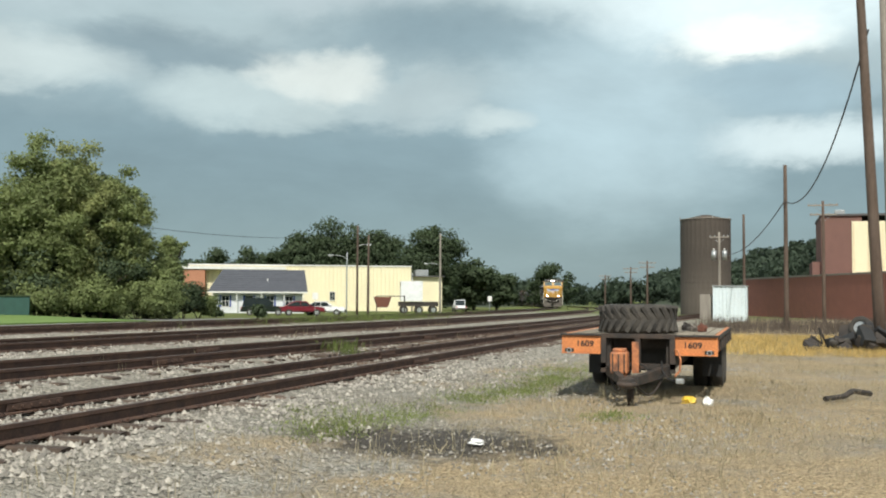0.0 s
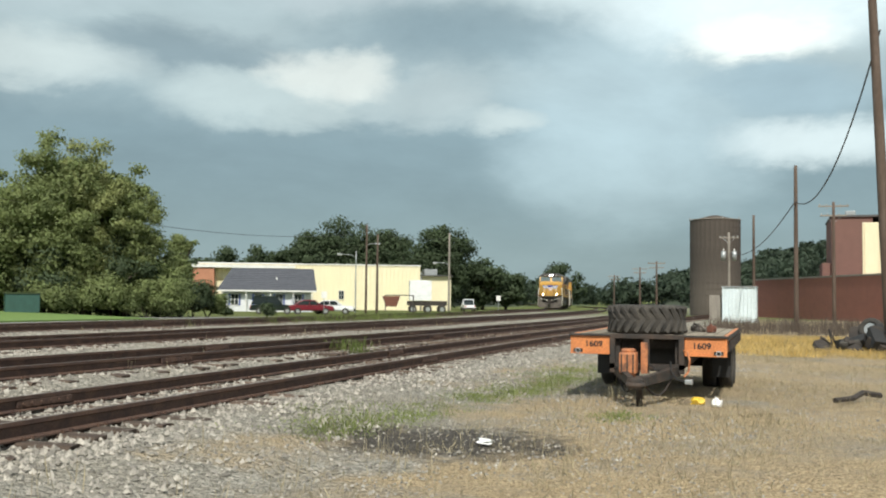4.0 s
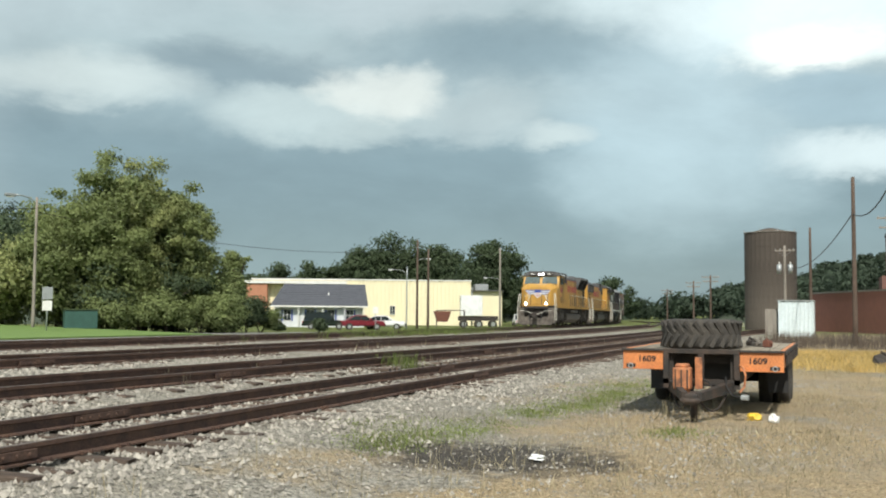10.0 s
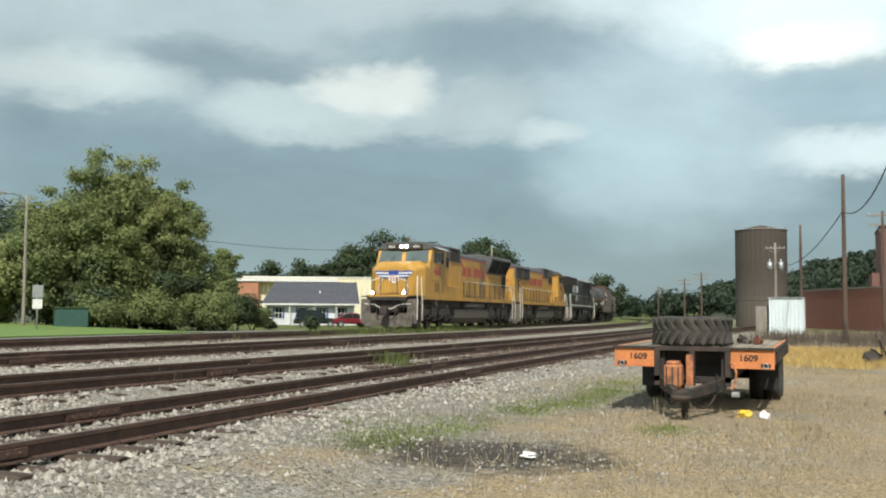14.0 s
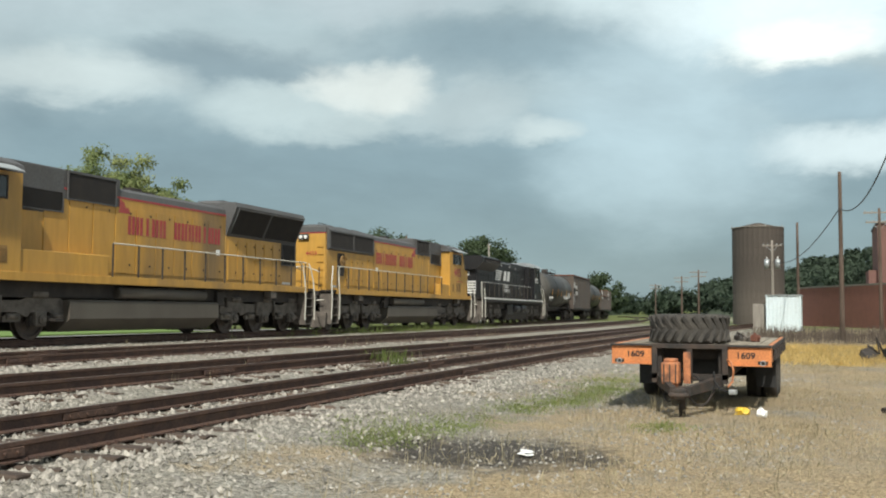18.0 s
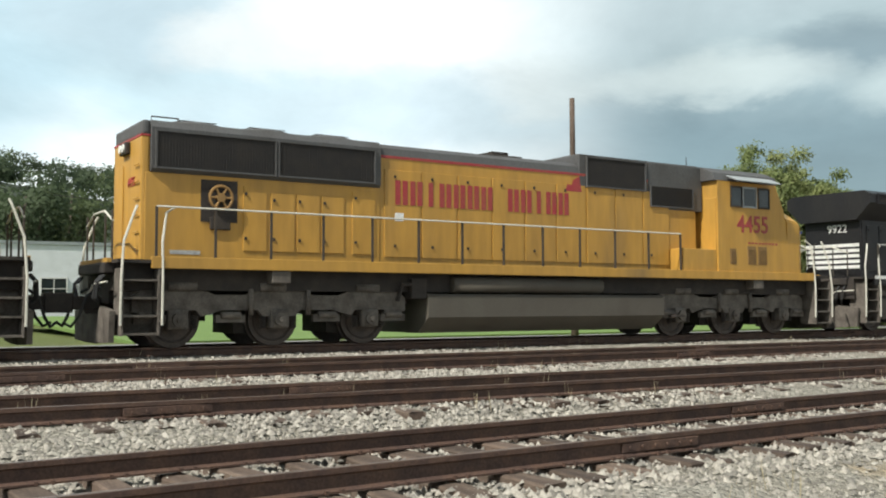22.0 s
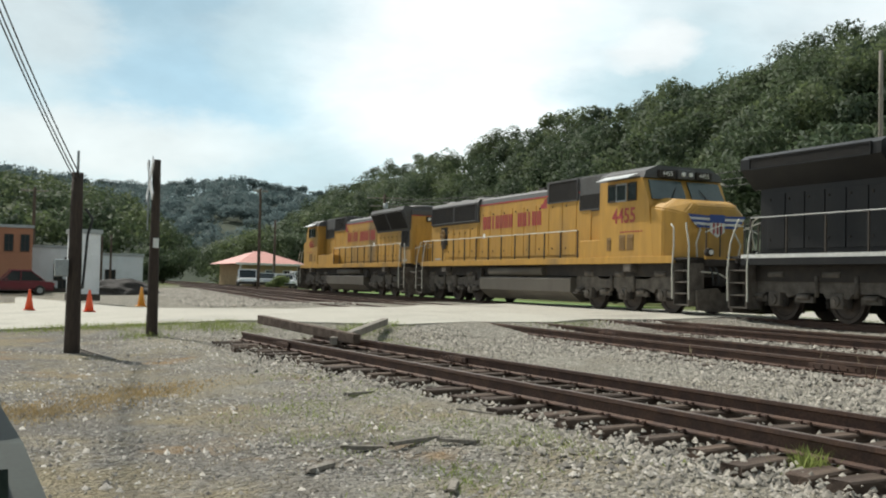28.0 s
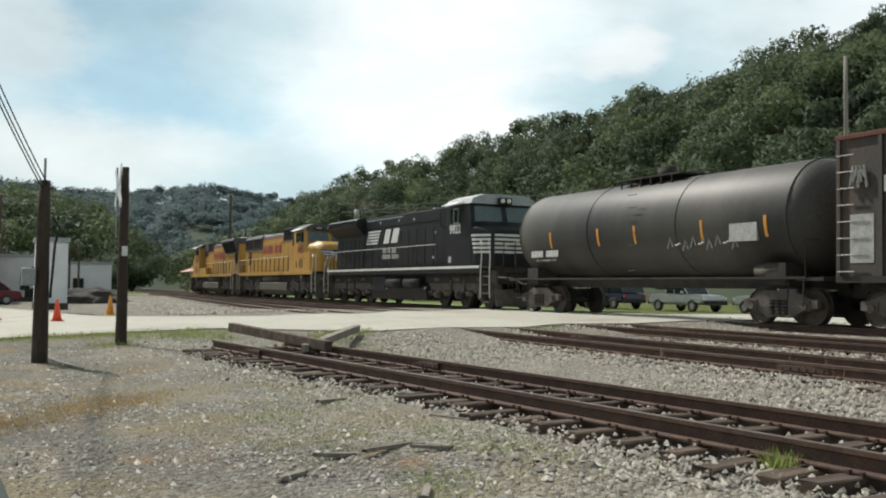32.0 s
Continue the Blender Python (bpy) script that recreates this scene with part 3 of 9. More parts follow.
def tie_mesh(seed):
    """A worn sleeper with split, uneven ends."""
    rnd = random.Random(seed)
    w, h = rnd.uniform(0.10, 0.125), 0.17
    bm = bmesh.new()
    rows = []
    n = 7
    for i in range(n):
        y = -1.32 + 2.64 * i / (n - 1) + (rnd.uniform(-0.10, 0.10) if i in (0, n - 1) else 0)
        e = 0.012 if i in (0, n - 1) else 0.0
        rows.append([bm.verts.new(c) for c in ((-w + rnd.uniform(0, 0.012), y + rnd.uniform(-0.02, 0.02), -h), (-w + rnd.uniform(0, 0.015), y, -0.02 - e), (-w + 0.025, y + rnd.uniform(-0.03, 0.03), -e - rnd.uniform(0, 0.008)), (w - 0.025, y + rnd.uniform(-0.03, 0.03), -e - rnd.uniform(0, 0.008)), (w - rnd.uniform(0, 0.015), y, -0.02 - e), (w - rnd.uniform(0, 0.012), y, -h))])
    for a, b in zip(rows, rows[1:]):
        for k in range(5):
            bm.faces.new((a[k], a[k + 1], b[k + 1], b[k]))
    bm.faces.new(rows[0])
    bm.faces.new(rows[-1][::-1])
    bmesh.ops.recalc_face_normals(bm, faces=bm.faces[:])
    me = bpy.data.meshes.new("sleeper")
    bm.to_mesh(me)
    bm.free()
    me.materials.append(M_SLEEPER)
    return me


TIES = [tie_mesh(i) for i in range(6)]


def build_track(k, label, x_near0, x_near1):
    tr = group_of("railway_track", label, "railway track", "parallel tracks of the yard")
    x0, x1 = RAIL_ENDS[k]
    for off in (0.0, GAUGE):
        rl = part("rail", sweep(RAIL, rail_points(k, off, x0, x1)), M_STEEL, tr)
        part("rail_head", sweep([(-0.030, 0.003), (-0.030, -0.004), (0.030, -0.004), (0.030, 0.003)], rail_points(k, off, x0, x1)), M_RAILTOP, rl, "worn running surface")
    rnd = random.Random(ord(k))
    x = x_near0
    while x < x_near1:
        t = new("sleeper", TIES[rnd.randrange(6)])
        t.parent = tr
        t.matrix_basis = pose(x, track_y(k, x) + GAUGE / 2 + rnd.uniform(-0.12, 0.12), rail_z(k, x) - 0.168 - rnd.uniform(0, 0.012), rnd.uniform(-0.8, 0.8), rnd.uniform(-3, 3), math.degrees(math.atan((track_y(k, x + 1) - track_y(k, x)))) + rnd.uniform(-4, 4))
        x += 0.53 + rnd.uniform(-0.07, 0.07)
    bm = bmesh.new()
    for a, b in ((max(x0, -110.0), x_near0), (x_near1, 110.0)):
        x = a
        while x < b:
            y, z = track_y(k, x) + GAUGE / 2, rail_z(k, x) - 0.166
            box(bm, x - 0.115, x + 0.115, y - 1.3, y + 1.3, z - 0.17, z)
            x += 0.53
    if len(bm.verts):
        tagged(part("far_sleepers", bm, M_SLEEPER, tr), kind="stuff")
    # joint bars with bolts, and tie plates
    for off in (0.0, GAUGE):
        for xj in range(int(x_near0) + 3, int(x_near1), 12):
            xj += 1.7 * off + rnd.uniform(-1, 1)
            for s in (-1, 1):
                y = track_y(k, xj) + off + s * 0.03
                z = rail_z(k, xj)
                bm = boxm(xj - 0.45, xj + 0.45, y - 0.014, y + 0.014, z - 0.125, z - 0.045, 0.006)
                for q in (-0.36, -0.22, -0.07, 0.07, 0.22, 0.36):
                    tube(bm, [(xj + q, y, z - 0.085), (xj + q, y + s * 0.035, z - 0.085)], 0.016, 6)
                part("joint_bar", bm, M_STEEL, tr)
    bm = bmesh.new()
    x = x_near0
    while x < x_near1:
        for off in (0.0, GAUGE):
            for s in (-1, 1):
                y = track_y(k, x) + off + s * 0.085
                box(bm, x - 0.07, x - 0.045, y - 0.012, y + 0.02, rail_z(k, x) - 0.165, rail_z(k, x) - 0.135)
                box(bm, x + 0.045, x + 0.07, y - 0.012, y + 0.02, rail_z(k, x) - 0.165, rail_z(k, x) - 0.135)
        x += 0.53
    tagged(part("rail_spikes", bm, M_STEEL, tr), kind="stuff")
    return tr


build_track("a", "rusty dead-end track on weathered wooden sleepers", -20.3, 52)
build_track("b", "rusty middle track in pale stone ballast", -24, 46)
build_track("d", "brown rails of the third track with weeds", -24, 46)
build_track("c", "main line rails on ballast under the train", -24, 46)


def scatter(name, label, material, spots, sizes, squash=0.7, seed=1, category="stones"):
    """Angular stones as one mesh: each an uneven lump, bedded in the ground."""
    rng = np.random.default_rng(seed)
    n = len(spots)
    base = np.array([(1, 0, 0), (-1, 0, 0), (0, 1, 0), (0, -1, 0), (0, 0, 1)], float)
    tri = np.array([(0, 2, 4), (2, 1, 4), (1, 3, 4), (3, 0, 4)])
    v = base[None] * rng.uniform(0.6, 1.25, (n, 5, 1)) + rng.normal(0, 0.22, (n, 5, 3))
    v[:, :4, 2] -= 0.35
    a = rng.uniform(0, 6.283, n)
    c, s = np.cos(a)[:, None], np.sin(a)[:, None]
    x, y, z = v[..., 0] * c - v[..., 1] * s, v[..., 0] * s + v[..., 1] * c, v[..., 2] * squash
    v = np.stack([x, y, z], -1) * np.asarray(sizes)[:, None, None] + np.asarray(spots)[:, None, :]
    f = (tri[None] + (np.arange(n) * 5)[:, None, None]).reshape(-1, 3)
    return tagged(new(name, quick_mesh(name, v.reshape(-1, 3), f, material)), label, category, kind="stuff")


def ballast():
    rng = np.random.default_rng(7)
    spots, sizes = [], []
    for _ in range(165000):
        x = float(rng.normal(-2, 13))
        if not -24.6 < x < 45:
            continue
        y = float(rng.uniform(4.2, 21.5))
        keep = 1.0 if y > 5.2 else 0.35
        if x < road_edge(y) + 0.25:
            continue
        if rng.random() > keep:
            continue
        g = ground_z(x, y)
        spots.append((x, y, g + float(rng.uniform(-0.015, 0.03))))
        sizes.append(float(rng.uniform(0.018, 0.046)))
    for _ in range(9000):  # stones that half bury the near sleepers
        x = float(rng.uniform(-20.4, 10))
        y = track_y("a", x) + float(rng.choice([rng.uniform(-0.75, -0.08), rng.uniform(0.1, GAUGE - 0.1), rng.uniform(GAUGE + 0.08, GAUGE + 0.7)]))
        spots.append((x, y, rail_z("a", x) - 0.168 - float(rng.uniform(0.025, 0.09))))
        sizes.append(float(rng.uniform(0.015, 0.036)))
    for _ in range(16000):  # the bed of the tracks beyond the crossing
        x = float(rng.uniform(-95, -37.5))
        y = track_y("b", x) + float(rng.uniform(-4.5, 1.5))
        spots.append((x, y, ground_z(x, y) + float(rng.uniform(-0.02, 0.03))))
        sizes.append(float(rng.uniform(0.04, 0.085)))
    scatter("ballast", "pale broken stone ballast between the rails", M_STONE, spots, sizes, 0.75, 3, "ballast")
    spots, sizes = [], []
    for _ in range(70000):
        d = float(rng.uniform(2.2, 30) ** 1.0)
        az = float(rng.uniform(radians(-95), radians(100)))
        x, y = d * math.sin(az), d * math.cos(az)
        if y > 5.0 or x < -24.5:
            continue
        clump = noise.noise((x * 0.5, y * 0.5, 9)) + 0.35 * (y / 5) - 0.1 * (x > 0)
        if rng.random() > 0.35 + 0.9 * clump:
            continue
        spots.append((x, y, ground_z(x, y) + 0.01))
        sizes.append(float(rng.uniform(0.007, 0.022)))
    for _ in range(16000):  # grit of the trailer's yard
        x, y = float(rng.uniform(6, 24)), float(rng.uniform(-7, 4.6))
        if ((x - 10) * 0.75) ** 2 + ((y - 3.35) * 0.62) ** 2 < 1.1 or noise.noise((x * 0.6, y * 0.6, 21)) < -0.1:
            continue
        spots.append((x, y, ground_z(x, y) + 0.004))
        sizes.append(float(rng.uniform(0.006, 0.016)))
    for _ in range(9000):  # larger pale stones
        x, y = float(rng.uniform(5, 26)), float(rng.uniform(-5, 5.2))
        if noise.noise((x * 0.4, y * 0.4, 33)) + 0.12 * (y - 2.0) < -0.05:
            continue
        spots.append((x, y, ground_z(x, y) + 0.006))
        sizes.append(float(rng.uniform(0.010, 0.028)))
    wide, big = [], []
    for _ in range(52000):
        d = 2.5 + 24 * float(rng.random()) ** 0.8
        az = float(rng.uniform(radians(-95), radians(-8)))
        x, y = d * math.sin(az), d * math.cos(az)
        if y > 5.4 or x < -24.5 or rng.random() > 0.55 + 0.9 * noise.noise((x * 0.45, y * 0.45, 4)):
            continue
        wide.append((x, y, ground_z(x, y) + 0.008))
        big.append(float(rng.choice([0.012, 0.018, 0.026, 0.038], p=[0.4, 0.35, 0.19, 0.06])) * float(rng.uniform(0.8, 1.2)))
    scatter("coarse_gravel", "grey coarse gravel by the dead-end track", M_GREYSTONE, wide, big, 0.7, 6, "gravel")
    scatter("loose_gravel", "loose pale gravel scattered over the yard", M_STONE, spots, sizes, 0.7, 4, "gravel")


ballast()


def build_road():
    """The concrete road that crosses the tracks, and its apron."""
    bm = bmesh.new()
    ys = [-60, -30, -12, -4, 0, 3, 5] + [5.5 + i * 0.5 for i in range(36)] + [26, 30, 45, 70]
    rows = []
    for y in ys:
        ex = 0.0 if y > 5.6 else min(32.0, (5.6 - y) * 9.0)
        wx = float(np.interp(y, (6.0, 10.0, 16.0, 24.0), (-36.6, -32.4, -33.4, -35.4)))
        xs = [wx + (road_edge(y) - wx) * q / 5 for q in range(6)]
        rows.append([bm.verts.new((x - (ex if i == 0 else 0), y, max(ground_z(x, y), road_top(x, y)) + 0.015)) for i, x in enumerate(xs)])
    for a, b in zip(rows, rows[1:]):
        for i in range(5):
            bm.faces.new((a[i], a[i + 1], b[i + 1], b[i]))
    r = bmesh.ops.extrude_face_region(bm, geom=bm.faces[:])
    bmesh.ops.translate(bm, vec=(0, 0, -0.25), verts=[v for v in r["geom"] if isinstance(v, bmesh.types.BMVert)])
    bmesh.ops.recalc_face_normals(bm, faces=bm.faces[:])
    tagged(part("road", bm, M_CONCRETE), "pale concrete road over the level crossing", "road", kind="structure")


build_road()


# ---- the train ----
def words(text, size, material, parent, m, name="number", depth=0.006, stretch=1.0, bold=0.0):
    cu = bpy.data.curves.new(name, "FONT")
    cu.body, cu.size, cu.align_x, cu.align_y, cu.extrude = text, size, "CENTER", "CENTER", depth
    cu.offset = bold
    tmp = bpy.data.objects.new(name, cu)
    me = bpy.data.meshes.new_from_object(tmp)
    bpy.data.objects.remove(tmp)
    me.materials.clear()
    me.materials.append(material)
    ob = new(name, me)
    ob.parent = parent
    ob.matrix_basis = m @ Matrix.Diagonal((stretch, 1, 1, 1))
    return ob


def side_pose(x, y, z, sy):
    """Upright on a long side: sy -1 faces -y, +1 faces +y."""
    return pose(x, y, z, 90, 0, 0 if sy < 0 else 180)


def strokes(parent, x0, x1, z0, z1, y, sy, material, pattern, name="letter_shape"):
    """A brand name as a row of plain upright shapes, no letters; pattern gives the strokes of each place in turn."""
    w = (x1 - x0) / len(pattern)
    for i, ch in enumerate(pattern):
        if ch == " ":
            continue
        a = x0 + i * w
        bm = bmesh.new()
        ys = sorted((y, y + sy * 0.006))
        if ch == "1":
            box(bm, a + w * 0.34, a + w * 0.66, *ys, z0, z1)
        else:  # two plain upright bars
            for s in (a + w * 0.08, a + w * 0.56):
                box(bm, s, s + w * 0.34, *ys, z0, z1)
        part(name, bm, material, parent)


def wheel_mesh(r=0.53):
    bm = bmesh.new()
    prof = [(0.0, 0.10), (0.10, 0.10), (0.13, 0.06), (0.30, 0.045), (0.40, 0.05), (0.44, 0.085), (r, 0.08), (r, -0.055), (r + 0.028, -0.06), (r + 0.028, -0.085), (0.0, -0.085)]
    n = 28
    rings = [[bm.verts.new((q * math.cos(2 * math.pi * k / n), -s, q * math.sin(2 * math.pi * k / n))) for k in range(n)] if q > 0 else [bm.verts.new((0, -s, 0))] for q, s in prof]
    for a, b in zip(rings, rings[1:]):
        for k in range(n):
            k2 = (k + 1) % n
            if len(a) == 1:
                bm.faces.new((a[0], b[k2], b[k]))
            elif len(b) == 1:
                bm.faces.new((a[k], a[k2], b[0]))
            else:
                bm.faces.new((a[k], a[k2], b[k2], b[k]))
    bmesh.ops.recalc_face_normals(bm, faces=bm.faces[:])
    for k in range(5):  # lightening marks on the web, so that the turning shows
        t = 2 * math.pi * k / 5
        box(bm, 0.22 * math.cos(t) - 0.035, 0.22 * math.cos(t) + 0.035, -0.068, -0.05, 0.22 * math.sin(t) - 0.035, 0.22 * math.sin(t) + 0.035)
    me = bpy.data.meshes.new("wheel")
    bm.to_mesh(me)
    bm.free()
    me.materials.append(M_WHEEL)
    return me


WHEEL = wheel_mesh()
WHEEL_SMALL = wheel_mesh(0.46)
WHEELS = []  # (wheel, radius): turned along the way


def add_wheel(parent, x, sy, r=0.53, mesh=None):
    w = new("wheel", mesh or WHEEL)
    w.parent = parent
    w.matrix_basis = pose(x, sy * 0.75, r, 0, 0, 0 if sy < 0 else 180)
    return w


def loco_truck(parent, xc, face):
    """A three-axle truck: side frames, axle boxes, springs, brake gear, wheels. face: +1 or -1, which end leads."""
    for sy in (-1, 1):
        y0, y1 = sorted((sy * 1.02, sy * 1.16))
        out = [(-2.95, 0.98), (-2.75, 1.12), (-1.6, 1.12), (-1.35, 1.02), (-0.75, 1.02), (-0.5, 1.10), (0.5, 1.10), (0.75, 1.02), (1.35, 1.02), (1.6, 1.12), (2.75, 1.12), (2.95, 0.98), (2.95, 0.70), (2.5, 0.60), (2.42, 0.72), (1.72, 0.72), (1.62, 0.60), (1.2, 0.72), (0.45, 0.72), (0.36, 0.60), (-0.36, 0.60), (-0.45, 0.72), (-1.2, 0.72), (-1.62, 0.60), (-1.72, 0.72), (-2.42, 0.72), (-2.5, 0.60), (-2.95, 0.70)]
        fr = part("truck_side_frame", prism(bmesh.new(), [(xc + a, b) for a, b in out], y0, y1), M_TRUCK, parent)
        for a in (-2.62, -1.04, 1.04, 2.62):  # brake gear
            bm = bmesh.new()
            tube(bm, [(xc + a - 0.2, sy * 1.2, 0.62), (xc + a + 0.2, sy * 1.2, 0.62)], 0.07, 8)
            box(bm, xc + a - 0.3, xc + a + 0.3, *sorted((sy * 1.1, sy * 1.2)), 0.48, 0.63)
            part("brake_gear", bm, M_TRUCK, fr)
        for a in (-2.0, 0.15, 2.0):
            bm = bmesh.new()
            tube(bm, [(xc + a - 0.28, sy * 1.14, 1.18), (xc + a + 0.28, sy * 1.14, 1.18)], 0.1, 10)
            part("brake_cylinder", bm, M_TRUCK, fr)
        for a in (-0.62, 0.62):
            part("damper", tubem([(xc + a, sy * 1.2, 0.62), (xc + a, sy * 1.2, 1.14)], 0.055, 8), M_TRUCK, fr)
        for a in (-2.075, 0, 2.075):
            bm = boxm(xc + a - 0.2, xc + a + 0.2, *sorted((sy * 0.9, sy * 1.2)), 0.36, 0.74, 0.04)
            tube(bm, [(xc + a, sy * 1.18, 0.54), (xc + a, sy * 1.27, 0.54)], 0.13, 14)
            tube(bm, [(xc + a, sy * 1.25, 0.54), (xc + a, sy * 1.30, 0.54)], 0.06, 8)
            part("axle_box", bm, M_TRUCK, fr)
            for dx in (-0.33, 0.33):
                pts = [(xc + a + dx + 0.065 * math.cos(q * 1.047), sy * 1.09 + 0.065 * math.sin(q * 1.047), 0.36 + q * 0.0085) for q in range(31)]
                part("spring", tubem(pts, 0.015, 5), M_FRAME, fr)
        for a in (-2.075, 0, 2.075):
            WHEELS.append((add_wheel(parent, xc + a, sy), 0.53))
    part("truck_centre", boxm(xc - 2.6, xc + 2.6, -1.0, 1.0, 0.82, 1.0), M_FRAME, parent)
    for a in (-2.075, 0, 2.075):
        bm = tubem([(xc + a, -0.75, 0.53), (xc + a, 0.75, 0.53)], 0.1, 10)
        box(bm, xc + a - 0.05, xc + a + 0.75, -0.6, 0.6, 0.25, 0.8)
        part("traction_motor", bm, M_FRAME, parent)


def grille(parent, x0, x1, z0, z1, y, sy, upright=True, tilt=0.0, name="radiator_grille", frame_mat=None):
    g = part(name, boxm(x0, x1, *sorted((y, y + sy * 0.02)), z0, z1), M_GRILLE, parent, "sooty black grille")
    bm = bmesh.new()
    n = int((x1 - x0) / 0.06) if upright else int((z1 - z0) / 0.07)
    for i in range(1, n):
        if upright:
            a = x0 + (x1 - x0) * i / n
            box(bm, a - 0.009, a + 0.009, *sorted((y + sy * 0.02, y + sy * 0.028)), z0 + 0.02, z1 - 0.02)
        else:
            a = z0 + (z1 - z0) * i / n
            box(bm, x0 + 0.02, x1 - 0.02, *sorted((y + sy * 0.02, y + sy * 0.038)), a - 0.012, a + 0.012)
    part("grille_lattice", bm, M_GRILLE, g)
    bm = bmesh.new()
    t = 0.035
    for a, b, c, d in ((x0 - t, x1 + t, z1, z1 + t), (x0 - t, x1 + t, z0 - t, z0), (x0 - t, x0, z0, z1), (x1, x1 + t, z0, z1)):
        box(bm, a, b, *sorted((y - sy * 0.002, y + sy * 0.045)), c, d)
    part("grille_frame", bm, frame_mat or M_ROOF_GREY, g)
    return g


def end_steps(loco, xe, inward, sill_mat, pale):
    """Corner steps, handrails and pilot at one end; inward is +1 when the loco lies towards +x."""
    for sy in (-1, 1):
        w = sorted((xe + inward * 0.12, xe + inward * 0.82))
        st = part("step_well", boxm(w[0], w[1], *sorted((sy * 0.98, sy * 1.06)), 0.28, 1.5), M_TRUCK, loco)
        bm = boxm(w[0] if inward > 0 else w[1] - 0.035, w[0] + 0.035 if inward > 0 else w[1], *sorted((sy * 1.06, sy * 1.52)), 0.26, 1.5)
        part("step_side", bm, M_TRUCK, st)
        part("step_side", boxm(w[1] - 0.035 if inward > 0 else w[0], w[1] if inward > 0 else w[0] + 0.035, *sorted((sy * 1.06, sy * 1.52)), 0.26, 1.5), M_TRUCK, st)
        for k in range(4):
            part("step_tread", boxm(w[0] + 0.03, w[1] - 0.03, *sorted((sy * 1.05, sy * 1.50)), 0.27 + k * 0.33, 0.31 + k * 0.33), M_TRUCK, st)
        for a in (0.10, 0.86):
            x = xe + inward * a
            part("grab_rail", tubem([(x, sy * 1.53, 0.45), (x, sy * 1.55, 1.3), (x + inward * (0.0 if a > 0.5 else 0.05), sy * 1.50, 2.0), (x + inward * (0.08 if a > 0.5 else 0.25), sy * 1.45, 2.55), (x + inward * (0.25 if a > 0.5 else 0.30), sy * 1.42, 2.66)], 0.024, 6), pale, loco, "pale painted steel grab rail")
    # end platform rail, anticlimber, pilot, coupler
    for y in (-0.95, -0.45, 0.45, 0.95):
        part("end_stanchion", tubem([(xe + inward * 0.08, y, 1.62), (xe + inward * 0.08, y, 2.6)], 0.02, 6), M_DARKRAIL, loco)
    part("end_handrail", tubem([(xe + inward * 0.08, -0.98, 2.4), (xe + inward * 0.08, -0.4, 2.62), (xe + inward * 0.08, 0.4, 2.62), (xe + inward * 0.08, 0.98, 2.4)], 0.022, 6), pale, loco)
    part("anticlimber", boxm(*sorted((xe - inward * 0.08, xe + inward * 0.25)), -1.0, 1.0, 1.42, 1.62, 0.03), M_FRAME, loco)
    part("end_sill", boxm(*sorted((xe - inward * 0.03, xe + inward * 0.05)), -1.05, 1.05, 1.62, 1.70), sill_mat, loco)
    prof = [(-1.3, 0.14), (-0.35, 0.10), (0.35, 0.10), (1.3, 0.14), (1.36, 0.72), (0.62, 0.80), (0.5, 0.66), (-0.5, 0.66), (-0.62, 0.80), (-1.36, 0.72)]
    pl = part("pilot_plow", prism(bmesh.new(), prof, *sorted((xe - inward * 0.05, xe + inward * 0.05)), axis="x"), M_TRUCK, loco)
    cp = boxm(*sorted((xe - inward * 0.62, xe + inward * 0.1)), -0.13, 0.13, 0.74, 1.0, 0.03)
    box(cp, *sorted((xe - inward * 0.72, xe - inward * 0.42)), -0.2, 0.2, 0.68, 1.06, 0.04)
    part("coupler", cp, M_FRAME, loco)
    part("uncoupling_lever", tubem([(xe - inward * 0.08, -1.25, 1.25), (xe - inward * 0.16, -0.7, 1.22), (xe - inward * 0.2, -0.25, 1.0), (xe - inward * 0.2, 0.25, 1.0), (xe - inward * 0.16, 0.7, 1.22), (xe - inward * 0.08, 1.25, 1.25)], 0.022, 6), M_HANDRAIL, loco)
    for y in (-0.95, -0.75, 0.72, 0.92):
        part("multiple_unit_hose", tubem([(xe - inward * 0.04, y, 1.38), (xe - inward * 0.16, y, 1.25), (xe - inward * 0.18, y * 0.96, 0.95), (xe - inward * 0.1, y * 0.9, 0.86)], 0.028, 6), M_WIRE, loco)
    for y in (-0.55, 0.5):
        part("air_hose", tubem([(xe, y, 1.15), (xe - inward * 0.25, y, 1.0), (xe - inward * 0.38, y * 0.9, 0.6), (xe - inward * 0.5, y * 0.7, 0.42), (xe - inward * 0.62, y * 0.5, 0.5)], 0.03, 6), M_WIRE, loco)


def handrails(loco, x0, x1, n, pale, dark, y=1.48):
    for sy in (-1, 1):
        part("handrail", tubem([(x0, sy * y, 2.66), (x1, sy * y, 2.66)], 0.02, 6), pale, loco)
        for i in range(n):
            x = x0 + (x1 - x0) * i / (n - 1)
            bm = boxm(x - 0.022, x + 0.022, *sorted((sy * (y - 0.03), sy * (y + 0.01))), 1.6, 2.66)
            part("stanchion", bm, dark, loco)


